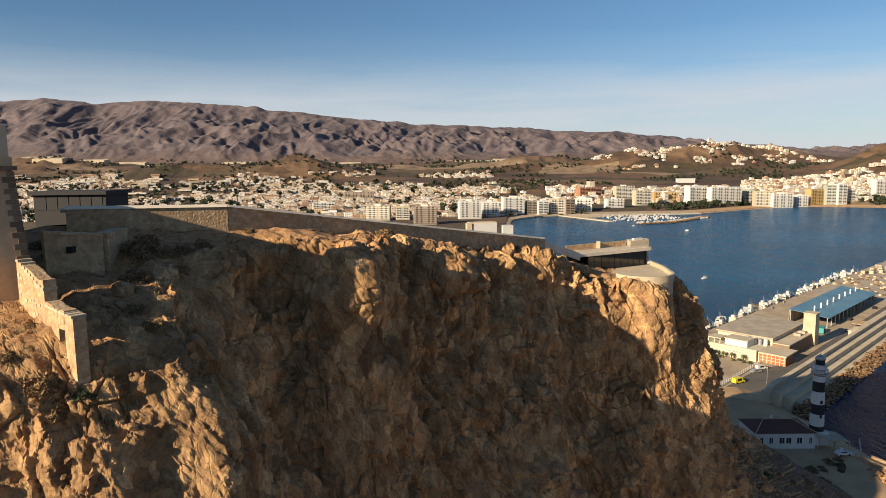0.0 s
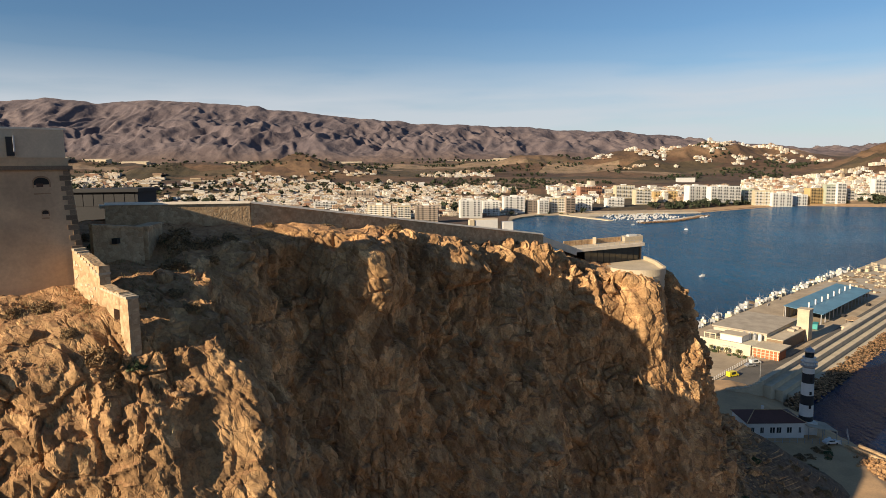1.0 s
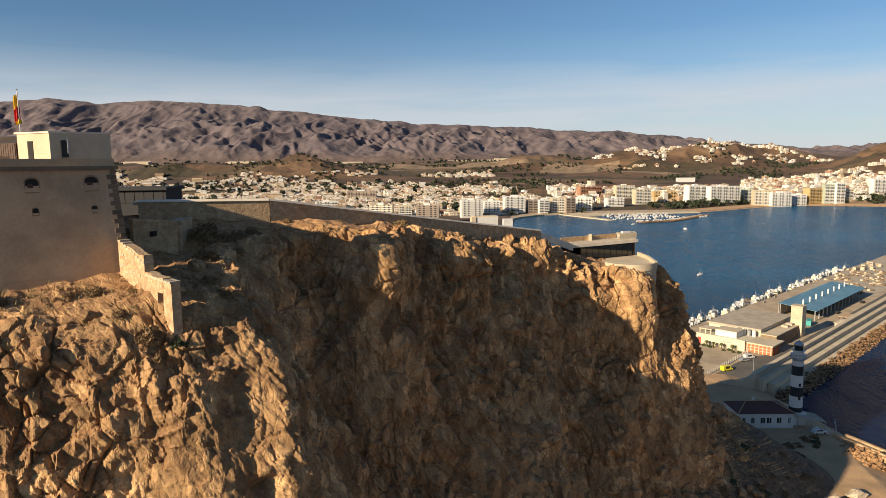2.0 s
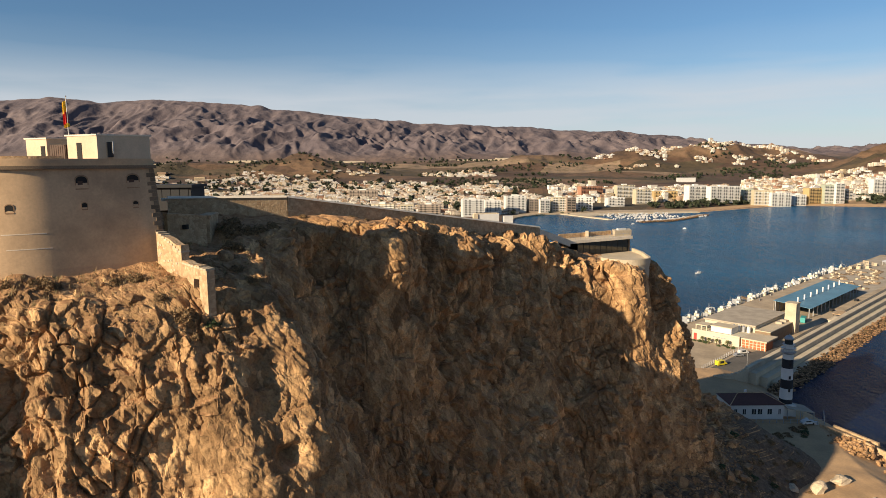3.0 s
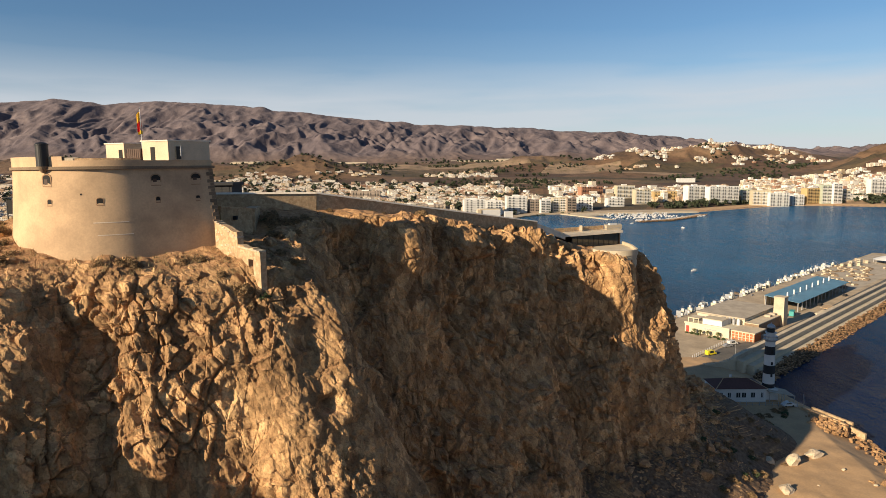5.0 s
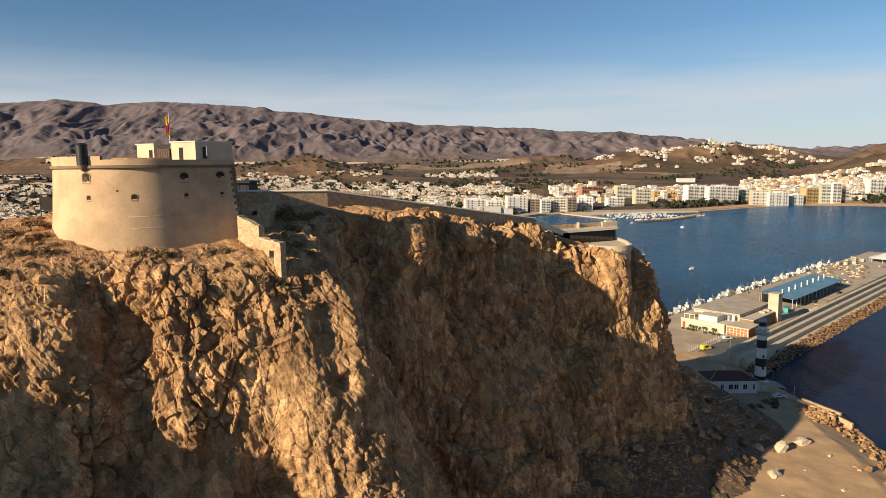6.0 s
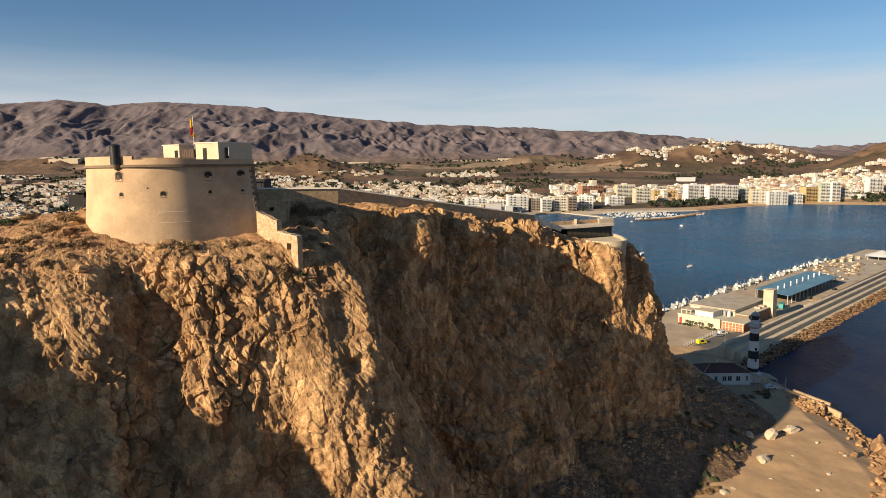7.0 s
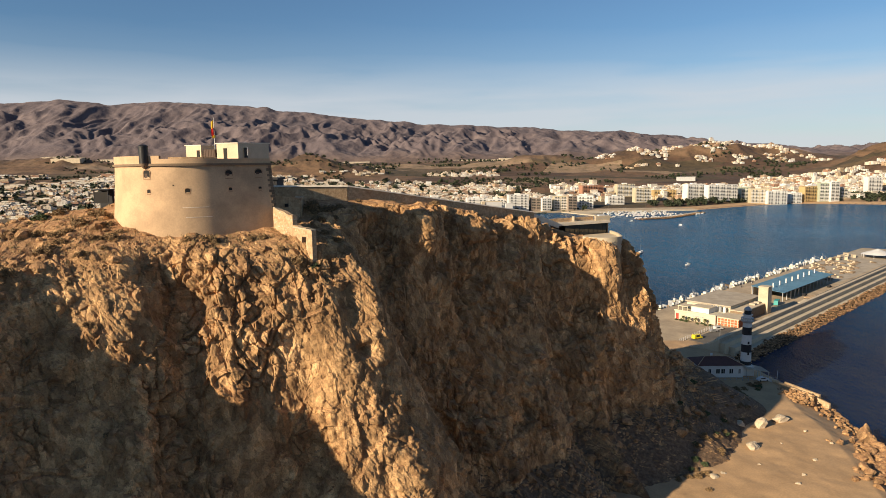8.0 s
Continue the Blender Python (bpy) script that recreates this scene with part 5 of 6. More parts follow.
def scatter_rocks(name, label, places, mat, seed=1, kinds=5, category="rocks"):
    """Loose stones past counting, joined into one mesh; places: rows of x, y, z, size."""
    rr = np.random.default_rng(seed)
    protos = [rock_mesh("stone", seed * 10 + k, mat, 5, 7) for k in range(kinds)]
    data = []
    for p in protos:
        co = np.array([v.co[:] for v in p.vertices])
        data.append((co, [tuple(f.vertices) for f in p.polygons]))
    V, F, o = [], [], 0
    for x, y, z, sz in places:
        co, fs = data[rr.integers(kinds)]
        a, b = rr.uniform(0, 6.28), rr.uniform(-0.5, 0.5)
        R = np.array(Euler((b, rr.uniform(-0.4, 0.4), a)).to_matrix())
        V.append((co * (sz * rr.uniform(0.7, 1.3, 3))) @ R.T + (x, y, z))
        F += [tuple(i + o for i in f) for f in fs]
        o += len(co)
    me = bpy.data.meshes.new(name)
    me.from_pydata(np.concatenate(V).tolist(), [], F)
    me.materials.append(mat)
    me.update()
    return tagged(new(name, me), label, category, kind="stuff")


pl = []
for k in range(2600):
    a, b = rng.uniform(2, 430), rng.uniform(0.0, 6.0)
    p = O + U * a + N * (9.6 + b)
    pl.append((p.x, p.y, 2.6 - 0.55 * b + rng.uniform(-0.3, 0.3), rng.uniform(0.6, 1.3)))
scatter_rocks("breakwater_rocks", "dark brown rock armour along the breakwater", pl, M_RIPRAP, 3)

hall = thing("market_hall", "cream fish market hall with a broad flat grey roof", "warehouse", PIER)
part("wall", Shape().box(67, 20.5, 3, 107.5, 45.5, 10.2), M_CREAM, hall)
part("roof", Shape().box(66, 20, 10.2, 108, 46, 10.9), M_CONCRETE, hall)
part("annex", Shape().box(66.5, 13.2, 3, 97, 20.4, 8.6), M_QUOIN, hall, "brown lower annex")
part("annex_roof", Shape().box(66, 13, 8.6, 97, 20.4, 9.0), M_PALECON, hall)
part("front_wing", Shape().box(51, 21.5, 3, 66, 44.5, 7.4), M_CREAM, hall)
part("front_parapet", Shape().box(50.6, 21.3, 7.4, 51.2, 44.7, 8.2), M_CREAM, hall)
part("store_room", Shape().box(55, 27, 7.4, 63, 37, 10.2), M_WHITE, hall)
part("store_roof", Shape().box(54.7, 26.7, 10.2, 63.3, 37.3, 10.5), M_PALECON, hall)
part("loggia", Shape().box(54, 38.5, 9.6, 61, 44.5, 10.0), M_PALECON, hall)
for y in (38.7, 41.3, 44.0):
    part("pillar", Shape().box(54.1, y, 7.4, 54.5, y + 0.4, 9.6), M_CREAM, hall)
for k in range(4):
    part("tank", Shape().lathe([(0.9, 7.4), (0.9, 10.0), (0.2, 10.6)], 14, cx=64.5, cy=22.6 + 2.4 * k), M_GREYMETAL if k % 2 else M_WHITE, hall, "rooftop tank")
for k in range(3):
    part("roof_box", Shape().box(86 + 6 * k, 15, 9.0, 88.6 + 6 * k, 18, 10.0), M_CONCRETE, hall)
part("door", Shape().box(50.94, 42.2, 3, 51.1, 43.8, 6.2), M_RED, hall, "red door")
for k in range(5):
    part("sign_bar", Shape().box(50.93, 28.0 + 1.3 * k, 5.6, 51.0, 28.9 + 1.3 * k, 6.2), M_GREYMETAL, hall)
bk = thing("brick_hut", "orange brick store with a flat concrete roof", "hut", PIER)
part("wall", Shape().box(52.4, 9.8, 3, 60.5, 21.3, 6.9), M_BRICKRED, bk)
part("roof", Shape().box(52.0, 9.5, 6.9, 66, 21.3, 7.5), M_PALECON, bk)
for k in range(7):
    part("pilaster", Shape().box(52.2, 10.2 + 1.75 * k, 3, 52.4, 10.55 + 1.75 * k, 6.9), M_CREAM, bk)
for zz in (4.2, 5.5):
    part("band", Shape().box(52.25, 9.9, zz, 52.4, 21.2, zz + 0.18), M_CREAM, bk)
blk = thing("concrete_tower", "tall plain concrete tower block on the quay", "tower", PIER)
part("shaft", Shape().box(95.6, 11.7, 3, 101.2, 17.0, 18.2), M_PALECON, blk)
part("cap", Shape().box(95.4, 11.5, 18.2, 101.4, 17.2, 18.6), M_PALECON, blk)

shedb = thing("net_shed", "long open shed with a sloping blue sheet roof", "shed", PIER)
for k in range(19):
    x = 136 + 5 * k
    s = Shape().add([(x, 17, 8.6), (x + 4.95, 17, 8.6), (x + 4.95, 37, 10.6), (x, 37, 10.6), (x, 17, 8.8), (x + 4.95, 17, 8.8), (x + 4.95, 37, 10.8), (x, 37, 10.8)],
                    [(3, 2, 1, 0), (4, 5, 6, 7), (0, 1, 5, 4), (1, 2, 6, 5), (2, 3, 7, 6), (3, 0, 4, 7)])
    part("roof_sheet", s, M_BLUEROOF, shedb)
for k in range(8):
    x = 145 + 11 * k
    part("vent_post", Shape().box(x, 26.6, 9.6, x + 0.7, 27.3, 12.6), M_WHITE, shedb)
for k in range(14):
    x = 137 + 7 * k
    for y in (18, 36):
        part("post", Shape().box(x, y, 3, x + 0.4, y + 0.4, 8.7 + (1.8 if y > 30 else 0)), M_GREYMETAL, shedb)
part("back_wall", Shape().box(136.5, 36.6, 3, 230.5, 36.9, 10.4), M_CONCRETE, shedb)


def car(name, label, colour, L=4.4, W=1.8, H=1.5, van=False, at=None):
    c = thing(name, label, "van" if van else "car", at, "parked cars")
    prof = [(-L / 2, 0.35), (L / 2, 0.35), (L / 2, 0.8), (L / 2 - 0.1, 0.95)] + ([(L / 2 - 0.9, 1.1), (L / 2 - 1.5, H), (-L / 2 + 0.1, H)] if van else [(L / 2 - 1.1, 1.0), (L / 2 - 1.8, H), (-L / 2 + 1.0, H), (-L / 2 + 0.35, 1.0)]) + [(-L / 2, 0.9)]
    s = Shape()
    n = len(prof)
    s.add([(x, -W / 2, z) for x, z in prof] + [(x, W / 2, z) for x, z in prof], [tuple(range(n)), tuple(range(2 * n - 1, n - 1, -1))] + [(i, n + i, n + (i + 1) % n, (i + 1) % n) for i in range(n)])
    part("body", s, colour, c)
    for y in (-W / 2 - 0.01, W / 2 - 0.02):
        part("window", Shape().box(-L * 0.28, y, 1.02, L * 0.14, y + 0.03, H - 0.12), M_GLASS, c)
    part("windscreen", Shape().add([(L / 2 - 1.12, -W * 0.42, 1.06), (L / 2 - 1.12, W * 0.42, 1.06), (L / 2 - 1.7, W * 0.42, H - 0.06), (L / 2 - 1.7, -W * 0.42, H - 0.06),
                                    (L / 2 - 1.06, -W * 0.42, 1.08), (L / 2 - 1.06, W * 0.42, 1.08), (L / 2 - 1.64, W * 0.42, H - 0.03), (L / 2 - 1.64, -W * 0.42, H - 0.03)],
                                   [(3, 2, 1, 0), (4, 5, 6, 7), (0, 1, 5, 4), (1, 2, 6, 5), (2, 3, 7, 6), (3, 0, 4, 7)]), M_GLASS, c)
    wm = Shape().tube((0, -0.1, 0), (0, 0.1, 0), 0.33, n=12).mesh("wheel", M_TYRE)
    for x in (-L * 0.31, L * 0.31):
        for y in (-W / 2 + 0.1, W / 2 - 0.1):
            o = part("wheel", wm, None, c)
            o.location = (x, y, 0.33)
    return c


def on_quay(x, y, turn=0.0, z=3.02):
    return Matrix.Translation((x, y, z)) @ Matrix.Rotation(math.atan2(U.y, U.x) + turn, 4, "Z")


car("delivery_van", "bright yellow van parked on the quay road", M_YELLOW, 5.2, 2.0, 2.2, True, on_quay(118, 244.6, -0.35))
car("parked_car", "white hatchback parked by the fence", M_WHITE, 4.3, 1.8, 1.5, False, on_quay(108, 234.3, -0.35))
car("parked_car", "silver car parked outside the market hall", M_GREYMETAL, 4.4, 1.8, 1.5, False, on_quay(131.0, 257.3, -0.5))
car("parked_car", "white van parked outside the market hall", M_WHITE, 4.8, 1.9, 1.9, True, on_quay(135.2, 261.6, -0.5))
car("parked_car", "dark car on the harbour road", M_BLACK, 4.4, 1.8, 1.5, False, on_quay(*quay(208, -13)))
car("parked_car", "dark car beside the blue shed", M_BLACK, 4.4, 1.8, 1.5, False, on_quay(*quay(166, -15)))
car("delivery_van", "teal lorry beside the blue shed", M_TEAL, 8.0, 2.4, 3.0, True, on_quay(*quay(126, -17.5), 0.2))
car("parked_car", "white car parked in the lighthouse yard", M_WHITE, 4.4, 1.8, 1.5, False, pose(117, 174.5, 5.15, 0, 0, 8))
lampp = thing("street_lamp", "slim grey street lamp on the quay road", "street lamp", pose(128.5, 243, 3))
part("pole", Shape().tube((0, 0, 0), (0, 0, 7.5), 0.1, 0.06), M_GREYMETAL, lampp)
part("arm", Shape().tube((0, 0, 7.4), (1.3, 0.3, 7.8), 0.05), M_GREYMETAL, lampp)
part("head", Shape().box(1.1, 0.15, 7.7, 1.8, 0.45, 7.9), M_GREYMETAL, lampp)


def boat(name, label, L, W, hull, trawler=True, at=None, group="boats along the quay"):
    b = thing(name, label, "boat", at, group)
    s = Shape()
    st = [(-0.5, 0.75, 0.0), (-0.45, 0.9, 0.0), (0.0, 1.0, 0.0), (0.3, 0.85, 0.12), (0.45, 0.35, 0.3), (0.5, 0.03, 0.42)]
    vs = []
    for t, w, sh in st:
        vs += [(t * L, -w * W / 2 * 0.55, -0.4), (t * L, -w * W / 2, 1.1 + sh * 2.2), (t * L, w * W / 2, 1.1 + sh * 2.2), (t * L, w * W / 2 * 0.55, -0.4)]
    fs = [(3, 2, 1, 0), (20, 21, 22, 23)]
    for i in range(5):
        a, c = 4 * i, 4 * i + 4
        fs += [(a, a + 1, c + 1, c), (a + 1, a + 2, c + 2, c + 1), (a + 2, a + 3, c + 3, c + 2), (a + 3, a, c, c + 3)]
    part("hull", s.add(vs, fs), hull, b)
    if trawler:
        part("wheelhouse", Shape().box(-L * 0.12, -W * 0.3, 1.1, L * 0.14, W * 0.3, 3.4), M_CREAM, b)
        part("deck", Shape().box(-L * 0.46, -W * 0.38, 1.1, L * 0.3, W * 0.38, 1.16), M_WOOD, b)
        part("window", Shape().box(L * 0.14, -W * 0.26, 2.6, L * 0.14 + 0.05, W * 0.26, 3.2), M_GLASS, b)
        part("upper_cabin", Shape().box(-L * 0.05, -W * 0.18, 3.4, L * 0.08, W * 0.18, 4.7), M_WHITE, b)
        part("mast", Shape().tube((-L * 0.02, 0, 5.2), (-L * 0.02, 0, 7.6), 0.07, 0.04, 6), M_GREYMETAL, b)
        part("gantry", Shape().box(-L * 0.42, -W * 0.35, 1.1, -L * 0.40, W * 0.35, 4.2), M_GREYMETAL, b)
        part("boom", Shape().tube((-L * 0.02, 0, 6), (-L * 0.4, 0, 4.5), 0.06, n=5), M_GREYMETAL, b)
    elif trawler is None:
        part("cabin", Shape().box(-L * 0.12, -W * 0.26, 1.0, L * 0.18, W * 0.26, 1.75), M_WHITE, b)
        part("windscreen", Shape().box(L * 0.18, -W * 0.24, 1.2, L * 0.19, W * 0.24, 1.7), M_GLASS, b)
        part("cockpit", Shape().box(-L * 0.44, -W * 0.30, 1.1, -L * 0.14, W * 0.30, 1.14), M_WOOD, b)
    else:
        part("cabin", Shape().box(-L * 0.15, -W * 0.28, 1.0, L * 0.16, W * 0.28, 1.9), M_WHITE, b)
        part("mast", Shape().tube((L * 0.05, 0, 1.5), (L * 0.05, 0, L * 1.15), 0.045, 0.03, 5), M_GREYMETAL, b)
        part("boom", Shape().tube((L * 0.05, 0, 2.4), (-L * 0.4, 0, 2.5), 0.07, n=5), M_WHITE, b)
    return b


def at_berth(a, off=0.0, turn=0.0):
    p = O + U * a - N * (60.5 - a * 0.012 + off)
    return Matrix.Translation((p.x, p.y, 0)) @ Matrix.Rotation(math.atan2(U.y, U.x) + turn, 4, "Z")


tw1 = boat("fishing_boat", "white fishing trawler moored along the quay", 16, 4.8, M_WHITE, True, at_berth(112, 4))
tw2 = boat("fishing_boat", "blue-hulled fishing boat moored along the quay", 12, 3.9, M_BLUEROOF, True, at_berth(60, 2))
tw3 = boat("fishing_boat", "small white fishing boat moored along the quay", 8.5, 3.0, M_WHITE, True, at_berth(82, 2))
tw4 = boat("fishing_boat", "dark red-brown fishing boat moored along the quay", 13, 4.2, M_QUOIN, True, at_berth(136, 3))
rb = random.Random(5)
for a in (66, 94, 118, 145, 168, 180, 210, 240, 268, 292, 325):
    copy_thing(tw4, at_berth(a, rb.uniform(2, 9), rb.choice((0, 3.14, 0.3, 1.5))))
for a in (128, 150, 163, 176, 205, 222, 246, 262, 330, 344):
    copy_thing(tw1, at_berth(a, rb.uniform(3, 9), rb.choice((0, 3.14, 0.2, 1.4))))
for a in (70, 98, 140, 190, 215, 236, 275, 300, 318):
    copy_thing(tw2, at_berth(a, rb.uniform(2, 8), rb.choice((0, 3.14, 1.5))))
for a in (52, 90, 105, 120, 156, 170, 184, 198, 230, 256, 285, 310, 340, 356):
    copy_thing(tw3, at_berth(a, rb.uniform(1.5, 9), rb.choice((0, 3.14, 1.5, 1.2))))

sail = boat("sailing_yacht", "white sailing yacht with a bare mast in the bay", 15, 4, M_WHITE, False, pose(187, 584, 0, 0, 0, 60), "yachts")
dg = boat("dinghy", "small white dinghy at a mooring", 5, 1.8, M_WHITE, False, pose(205, 500, 0, 0, 0, 20), "moored dinghies")
for x, y in ((330, 880), (280, 960)):
    copy_thing(dg, pose(x, y, 0, 0, 0, rb.uniform(0, 360)))

crate = thing("net_pile", "pile of pale fishing nets and crates on the quay", "nets", on_quay(*quay(245, -40)), "gear on the quay")
part("nets", rock_mesh("nets", 77, M_QUOIN), None, crate, m=Matrix.Diagonal((3.2, 2.0, 1.6, 1)))
part("crate", Shape().box(2.4, -1, 0, 4.0, 0.6, 1.2), M_PALECON, crate)
for k in range(60):
    copy_thing(crate, on_quay(*quay(rb.uniform(238, 360), -rb.uniform(18, 54)), rb.uniform(0, 3)))
cont = thing("container", "pale steel container on the quay", "container", on_quay(*quay(352, -48)), "containers")
part("box", Shape().box(-3, -1.2, 0, 3, 1.2, 2.6), M_PALECON, cont)
part("door_frame", Shape().box(3, -1.2, 0, 3.08, 1.2, 2.6), M_STONEWALL, cont)
for k in range(7):
    copy_thing(cont, on_quay(*quay(346 + 7 * k, -52 + (k % 3) * 4), 0.1 * k))
tent = thing("marquee", "white peaked tent on the pier", "tent", pose(378, 512, 3))
part("canopy", Shape().lathe([(13, 3.4), (9, 5.0), (4, 6.6), (0.3, 8.2)], 24), M_WHITE, tent)
for k in range(8):
    part("pole", Shape().tube((12.6 * math.cos(k * 0.785), 12.6 * math.sin(k * 0.785), 0), (12.6 * math.cos(k * 0.785), 12.6 * math.sin(k * 0.785), 3.5), 0.12), M_WHITE, tent)
dk = thing("low_shed", "timber and plaster shed against the sea wall", "shed", PIER)
part("wall", Shape().box(128, 2.0, 3, 140, 6, 5.6), M_CREAM, dk)
part("roof", Shape().box(127.5, 1.6, 5.6, 140.5, 6.4, 5.9), M_PALECON, dk)
part("awning", Shape().box(146, 3, 5.5, 156, 9, 5.8), M_STONEWALL, dk)
for x in (146.2, 155.6):
    for y in (3.2, 8.6):
        part("post", Shape().box(x, y, 3, x + 0.2, y + 0.2, 5.5), M_WOOD, dk)
rampq = thing("access_ramp", "pale concrete ramp climbing the sea wall", "ramp", PIER)
part("slab", Shape().add([(92, 0.1, 3), (125, 0.1, 3), (125, 2.4, 3), (92, 2.4, 3), (92, 0.1, 3.2), (125, 0.1, 8.6), (125, 2.4, 8.6), (92, 2.4, 3.2)],
                         [(3, 2, 1, 0), (4, 5, 6, 7), (0, 1, 5, 4), (1, 2, 6, 5), (2, 3, 7, 6), (3, 0, 4, 7)]), M_PALECON, rampq)
part("landing", Shape().box(125, 0.1, 3, 240, 4.0, 6.4), M_PALECON, rampq)


# ---- shore below the cliff ----
def beach_z(x, y):
    xs = interp(y, [20, 60, 100, 127, 145, 173, 183, 215, 260], [108, 114, 124, 130, 131, 135, 131, 128, 128])
    d = xs - x
    e = x - interp(y, [-90, -30, 20, 55, 70], [78, 48, 22, 2, -60]) - 5 * np.sin(y / 9.0) - 3 * np.sin(y / 3.7 + 1)
    d = np.minimum(d, e)
    return np.where(d > 0, np.minimum(4.6 + 0.012 * np.abs(d), 0.2 + d * 0.30), np.maximum(d * 0.3, -6))


_gx, _gy = np.meshgrid(np.linspace(0, 150, 260), np.linspace(-90, 235, 420))
_gz = beach_z(_gx.ravel(), _gy.ravel()) + fbm(np.stack([_gx.ravel() / 6, _gy.ravel() / 6, 0 * _gx.ravel()], 1), 4, 33) * 0.16
tagged(new("ground_beach", grid_mesh("ground_beach", np.stack([_gx, _gy, _gz.reshape(_gx.shape)], -1), M_SAND, True)), "bare sandy shore platform below the cliff", "beach", kind="structure")

bm_ = [rock_mesh("boulder", 200 + k, M_PALEROCK, 9, 14) for k in range(5)]


def boulder(x, y, z, sx, sy, sz, k, turn=0.0, label="pale limestone boulder on the sand"):
    ob = new("boulder", bm_[k % 5])
    ob.matrix_basis = Matrix.Translation((x, y, z)) @ Matrix.Rotation(turn, 4, "Z") @ Matrix.Diagonal((sx, sy, sz, 1))
    return tagged(ob, label, "boulder", "boulders on the shore")


boulder(96.2, 130.5, 5.9, 2.4, 2.1, 3.1, 0, 0.4)
boulder(103.8, 135.2, 5.6, 3.6, 2.4, 2.3, 1, 0.2)
boulder(86.2, 115.3, 5.5, 2.6, 2.1, 2.2, 2, 1.0)
boulder(88.5, 131.5, 5.6, 2.6, 2.2, 2.4, 3, 2.0, "shaded limestone boulder at the cliff foot")
boulder(80.5, 147.5, 6.6, 2.8, 2.2, 2.6, 4, 0.6, "shaded limestone boulder at the cliff foot")
boulder(86.5, 146.0, 5.8, 2.5, 2.0, 2.0, 2, 1.6, "shaded limestone boulder at the cliff foot")
for x, y, s in ((71, 99, 1.1), (67.5, 97, 1.6), (92, 98, 0.8), (100, 107, 0.9), (108, 127, 0.7), (111, 118, 0.6), (83, 104, 0.7), (96, 118, 0.5), (88, 93, 0.9)):
    boulder(x, y, 5.0, s, s * 0.9, s * 0.8, rb.randrange(5), rb.uniform(0, 6))
pl = []
for k in range(700):
    y = rng.uniform(-20, 122)
    xs = float(interp(y, [-20, 20, 60, 100, 127], [100, 108, 114, 124, 130]))
    d = abs(rng.normal(0, 8)) - 5
    x = xs - d - max(0, (115 - y)) * 0.12
    pl.append((x, y, max(0.0, min(4.2, 0.2 + (xs - x) * 0.3)) + rng.uniform(-0.4, 0.7), rng.uniform(0.6, 2.1)))
for k in range(420):
    y = rng.uniform(118, 172)
    xs = float(interp(y, [118, 145, 173], [128, 131, 135]))
    x = xs - abs(rng.normal(0, 3.2)) + 1.5
    pl.append((x, y, max(0.0, min(3.5, (xs - x) * 0.4)) + rng.uniform(-0.4, 0.3), rng.uniform(0.5, 1.3)))
for k in range(160):
    pl.append((rng.normal(122, 2.6), rng.normal(160, 3.2), rng.uniform(3.4, 4.8), rng.uniform(0.5, 1.1)))
for k in range(170):
    y = rng.normal(100, 9)
    pl.append((rng.normal(119, 4) - (100 - y) * 0.15, y, rng.uniform(0.8, 3.4), rng.uniform(1.0, 2.8)))
_v, _u = np.meshgrid(np.linspace(-20, 132, 420), np.linspace(-13, 9, 64), indexing="ij")
_xs = interp(_v.ravel(), [-20, 20, 60, 100, 127, 135], [100, 108, 114, 124, 130, 131]) - np.maximum(0, 112 - _v.ravel()) * 0.05
_q = np.stack([_xs + _u.ravel() + 2.0 * vnoise(np.stack([_v.ravel() / 9, _u.ravel() / 9, 0 * _xs], 1), 5), _v.ravel(), 0 * _xs], 1)
_wide = np.clip((120 - _v.ravel()) / 18, 0.25, 1)
_hump = np.clip(1 - ((_u.ravel() + 2) / (10.5 * _wide)) ** 2, -0.6, 1)
_rise = 2.6 + 1.4 * facets(_q / 5.0 + 3, 0.3, 91) + 1.2 * facets(_q / 2.3 + 7, 1.1, 92) + 0.6 * facets(_q / 1.0, 2.0, 93)
_q[:, 2] = 0.9 + _hump * np.maximum(_rise, 0.2) + 2.2 * np.clip(-_u.ravel() / 10, -0.3, 1) - 1.6 * (_hump <= 0)
tagged(new("ground_outcrop", grid_mesh("ground_outcrop", _q.reshape(_v.shape + (3,)), M_BOULDER)), "jagged brown rock platform along the waterline", "rocks", kind="structure")
scatter_rocks("shore_rocks", "jagged brown rocks along the waterline", pl, M_BOULDER, 5)
wall_s = thing("shore_wall", "low broken concrete walls by the shore", "wall", kind="structure")
for s in wall_run([(121, 174, 5.4), (127.5, 163, 4.6), (131.5, 154.5, 3.4)], 0.7, 3.5, 0, 5.0):
    part("wall", s, M_STONEWALL, wall_s)
for s in wall_run([(126, 175.5, 4.4), (133, 163.5, 3.4)], 0.9, 3.5, 0, 5.0):
    part("wall", s, M_STONEWALL, wall_s)

# scree below the cliff
pl = []
tries = 0
while len(pl) < 3200 and tries < 20000:
    tries += 1
    x, y = rng.uniform(0, 100), rng.uniform(35, 178)
    p, nn = drop(x, y)
    if p is None or p.z < 5.5 or x > 82 or p.z > 34 + rng.normal(0, 6) or nn.z < 0.25 or (p.z < 12 and x > 56 - (115 - y) * 0.5):
        continue
    pl.append((p.x, p.y, p.z + 0.05, min(2.2, 0.28 * (1 + rng.pareto(2.2)))))
scatter_rocks("scree", "loose limestone blocks on the slope below the cliff", pl, M_BOULDER, 8)


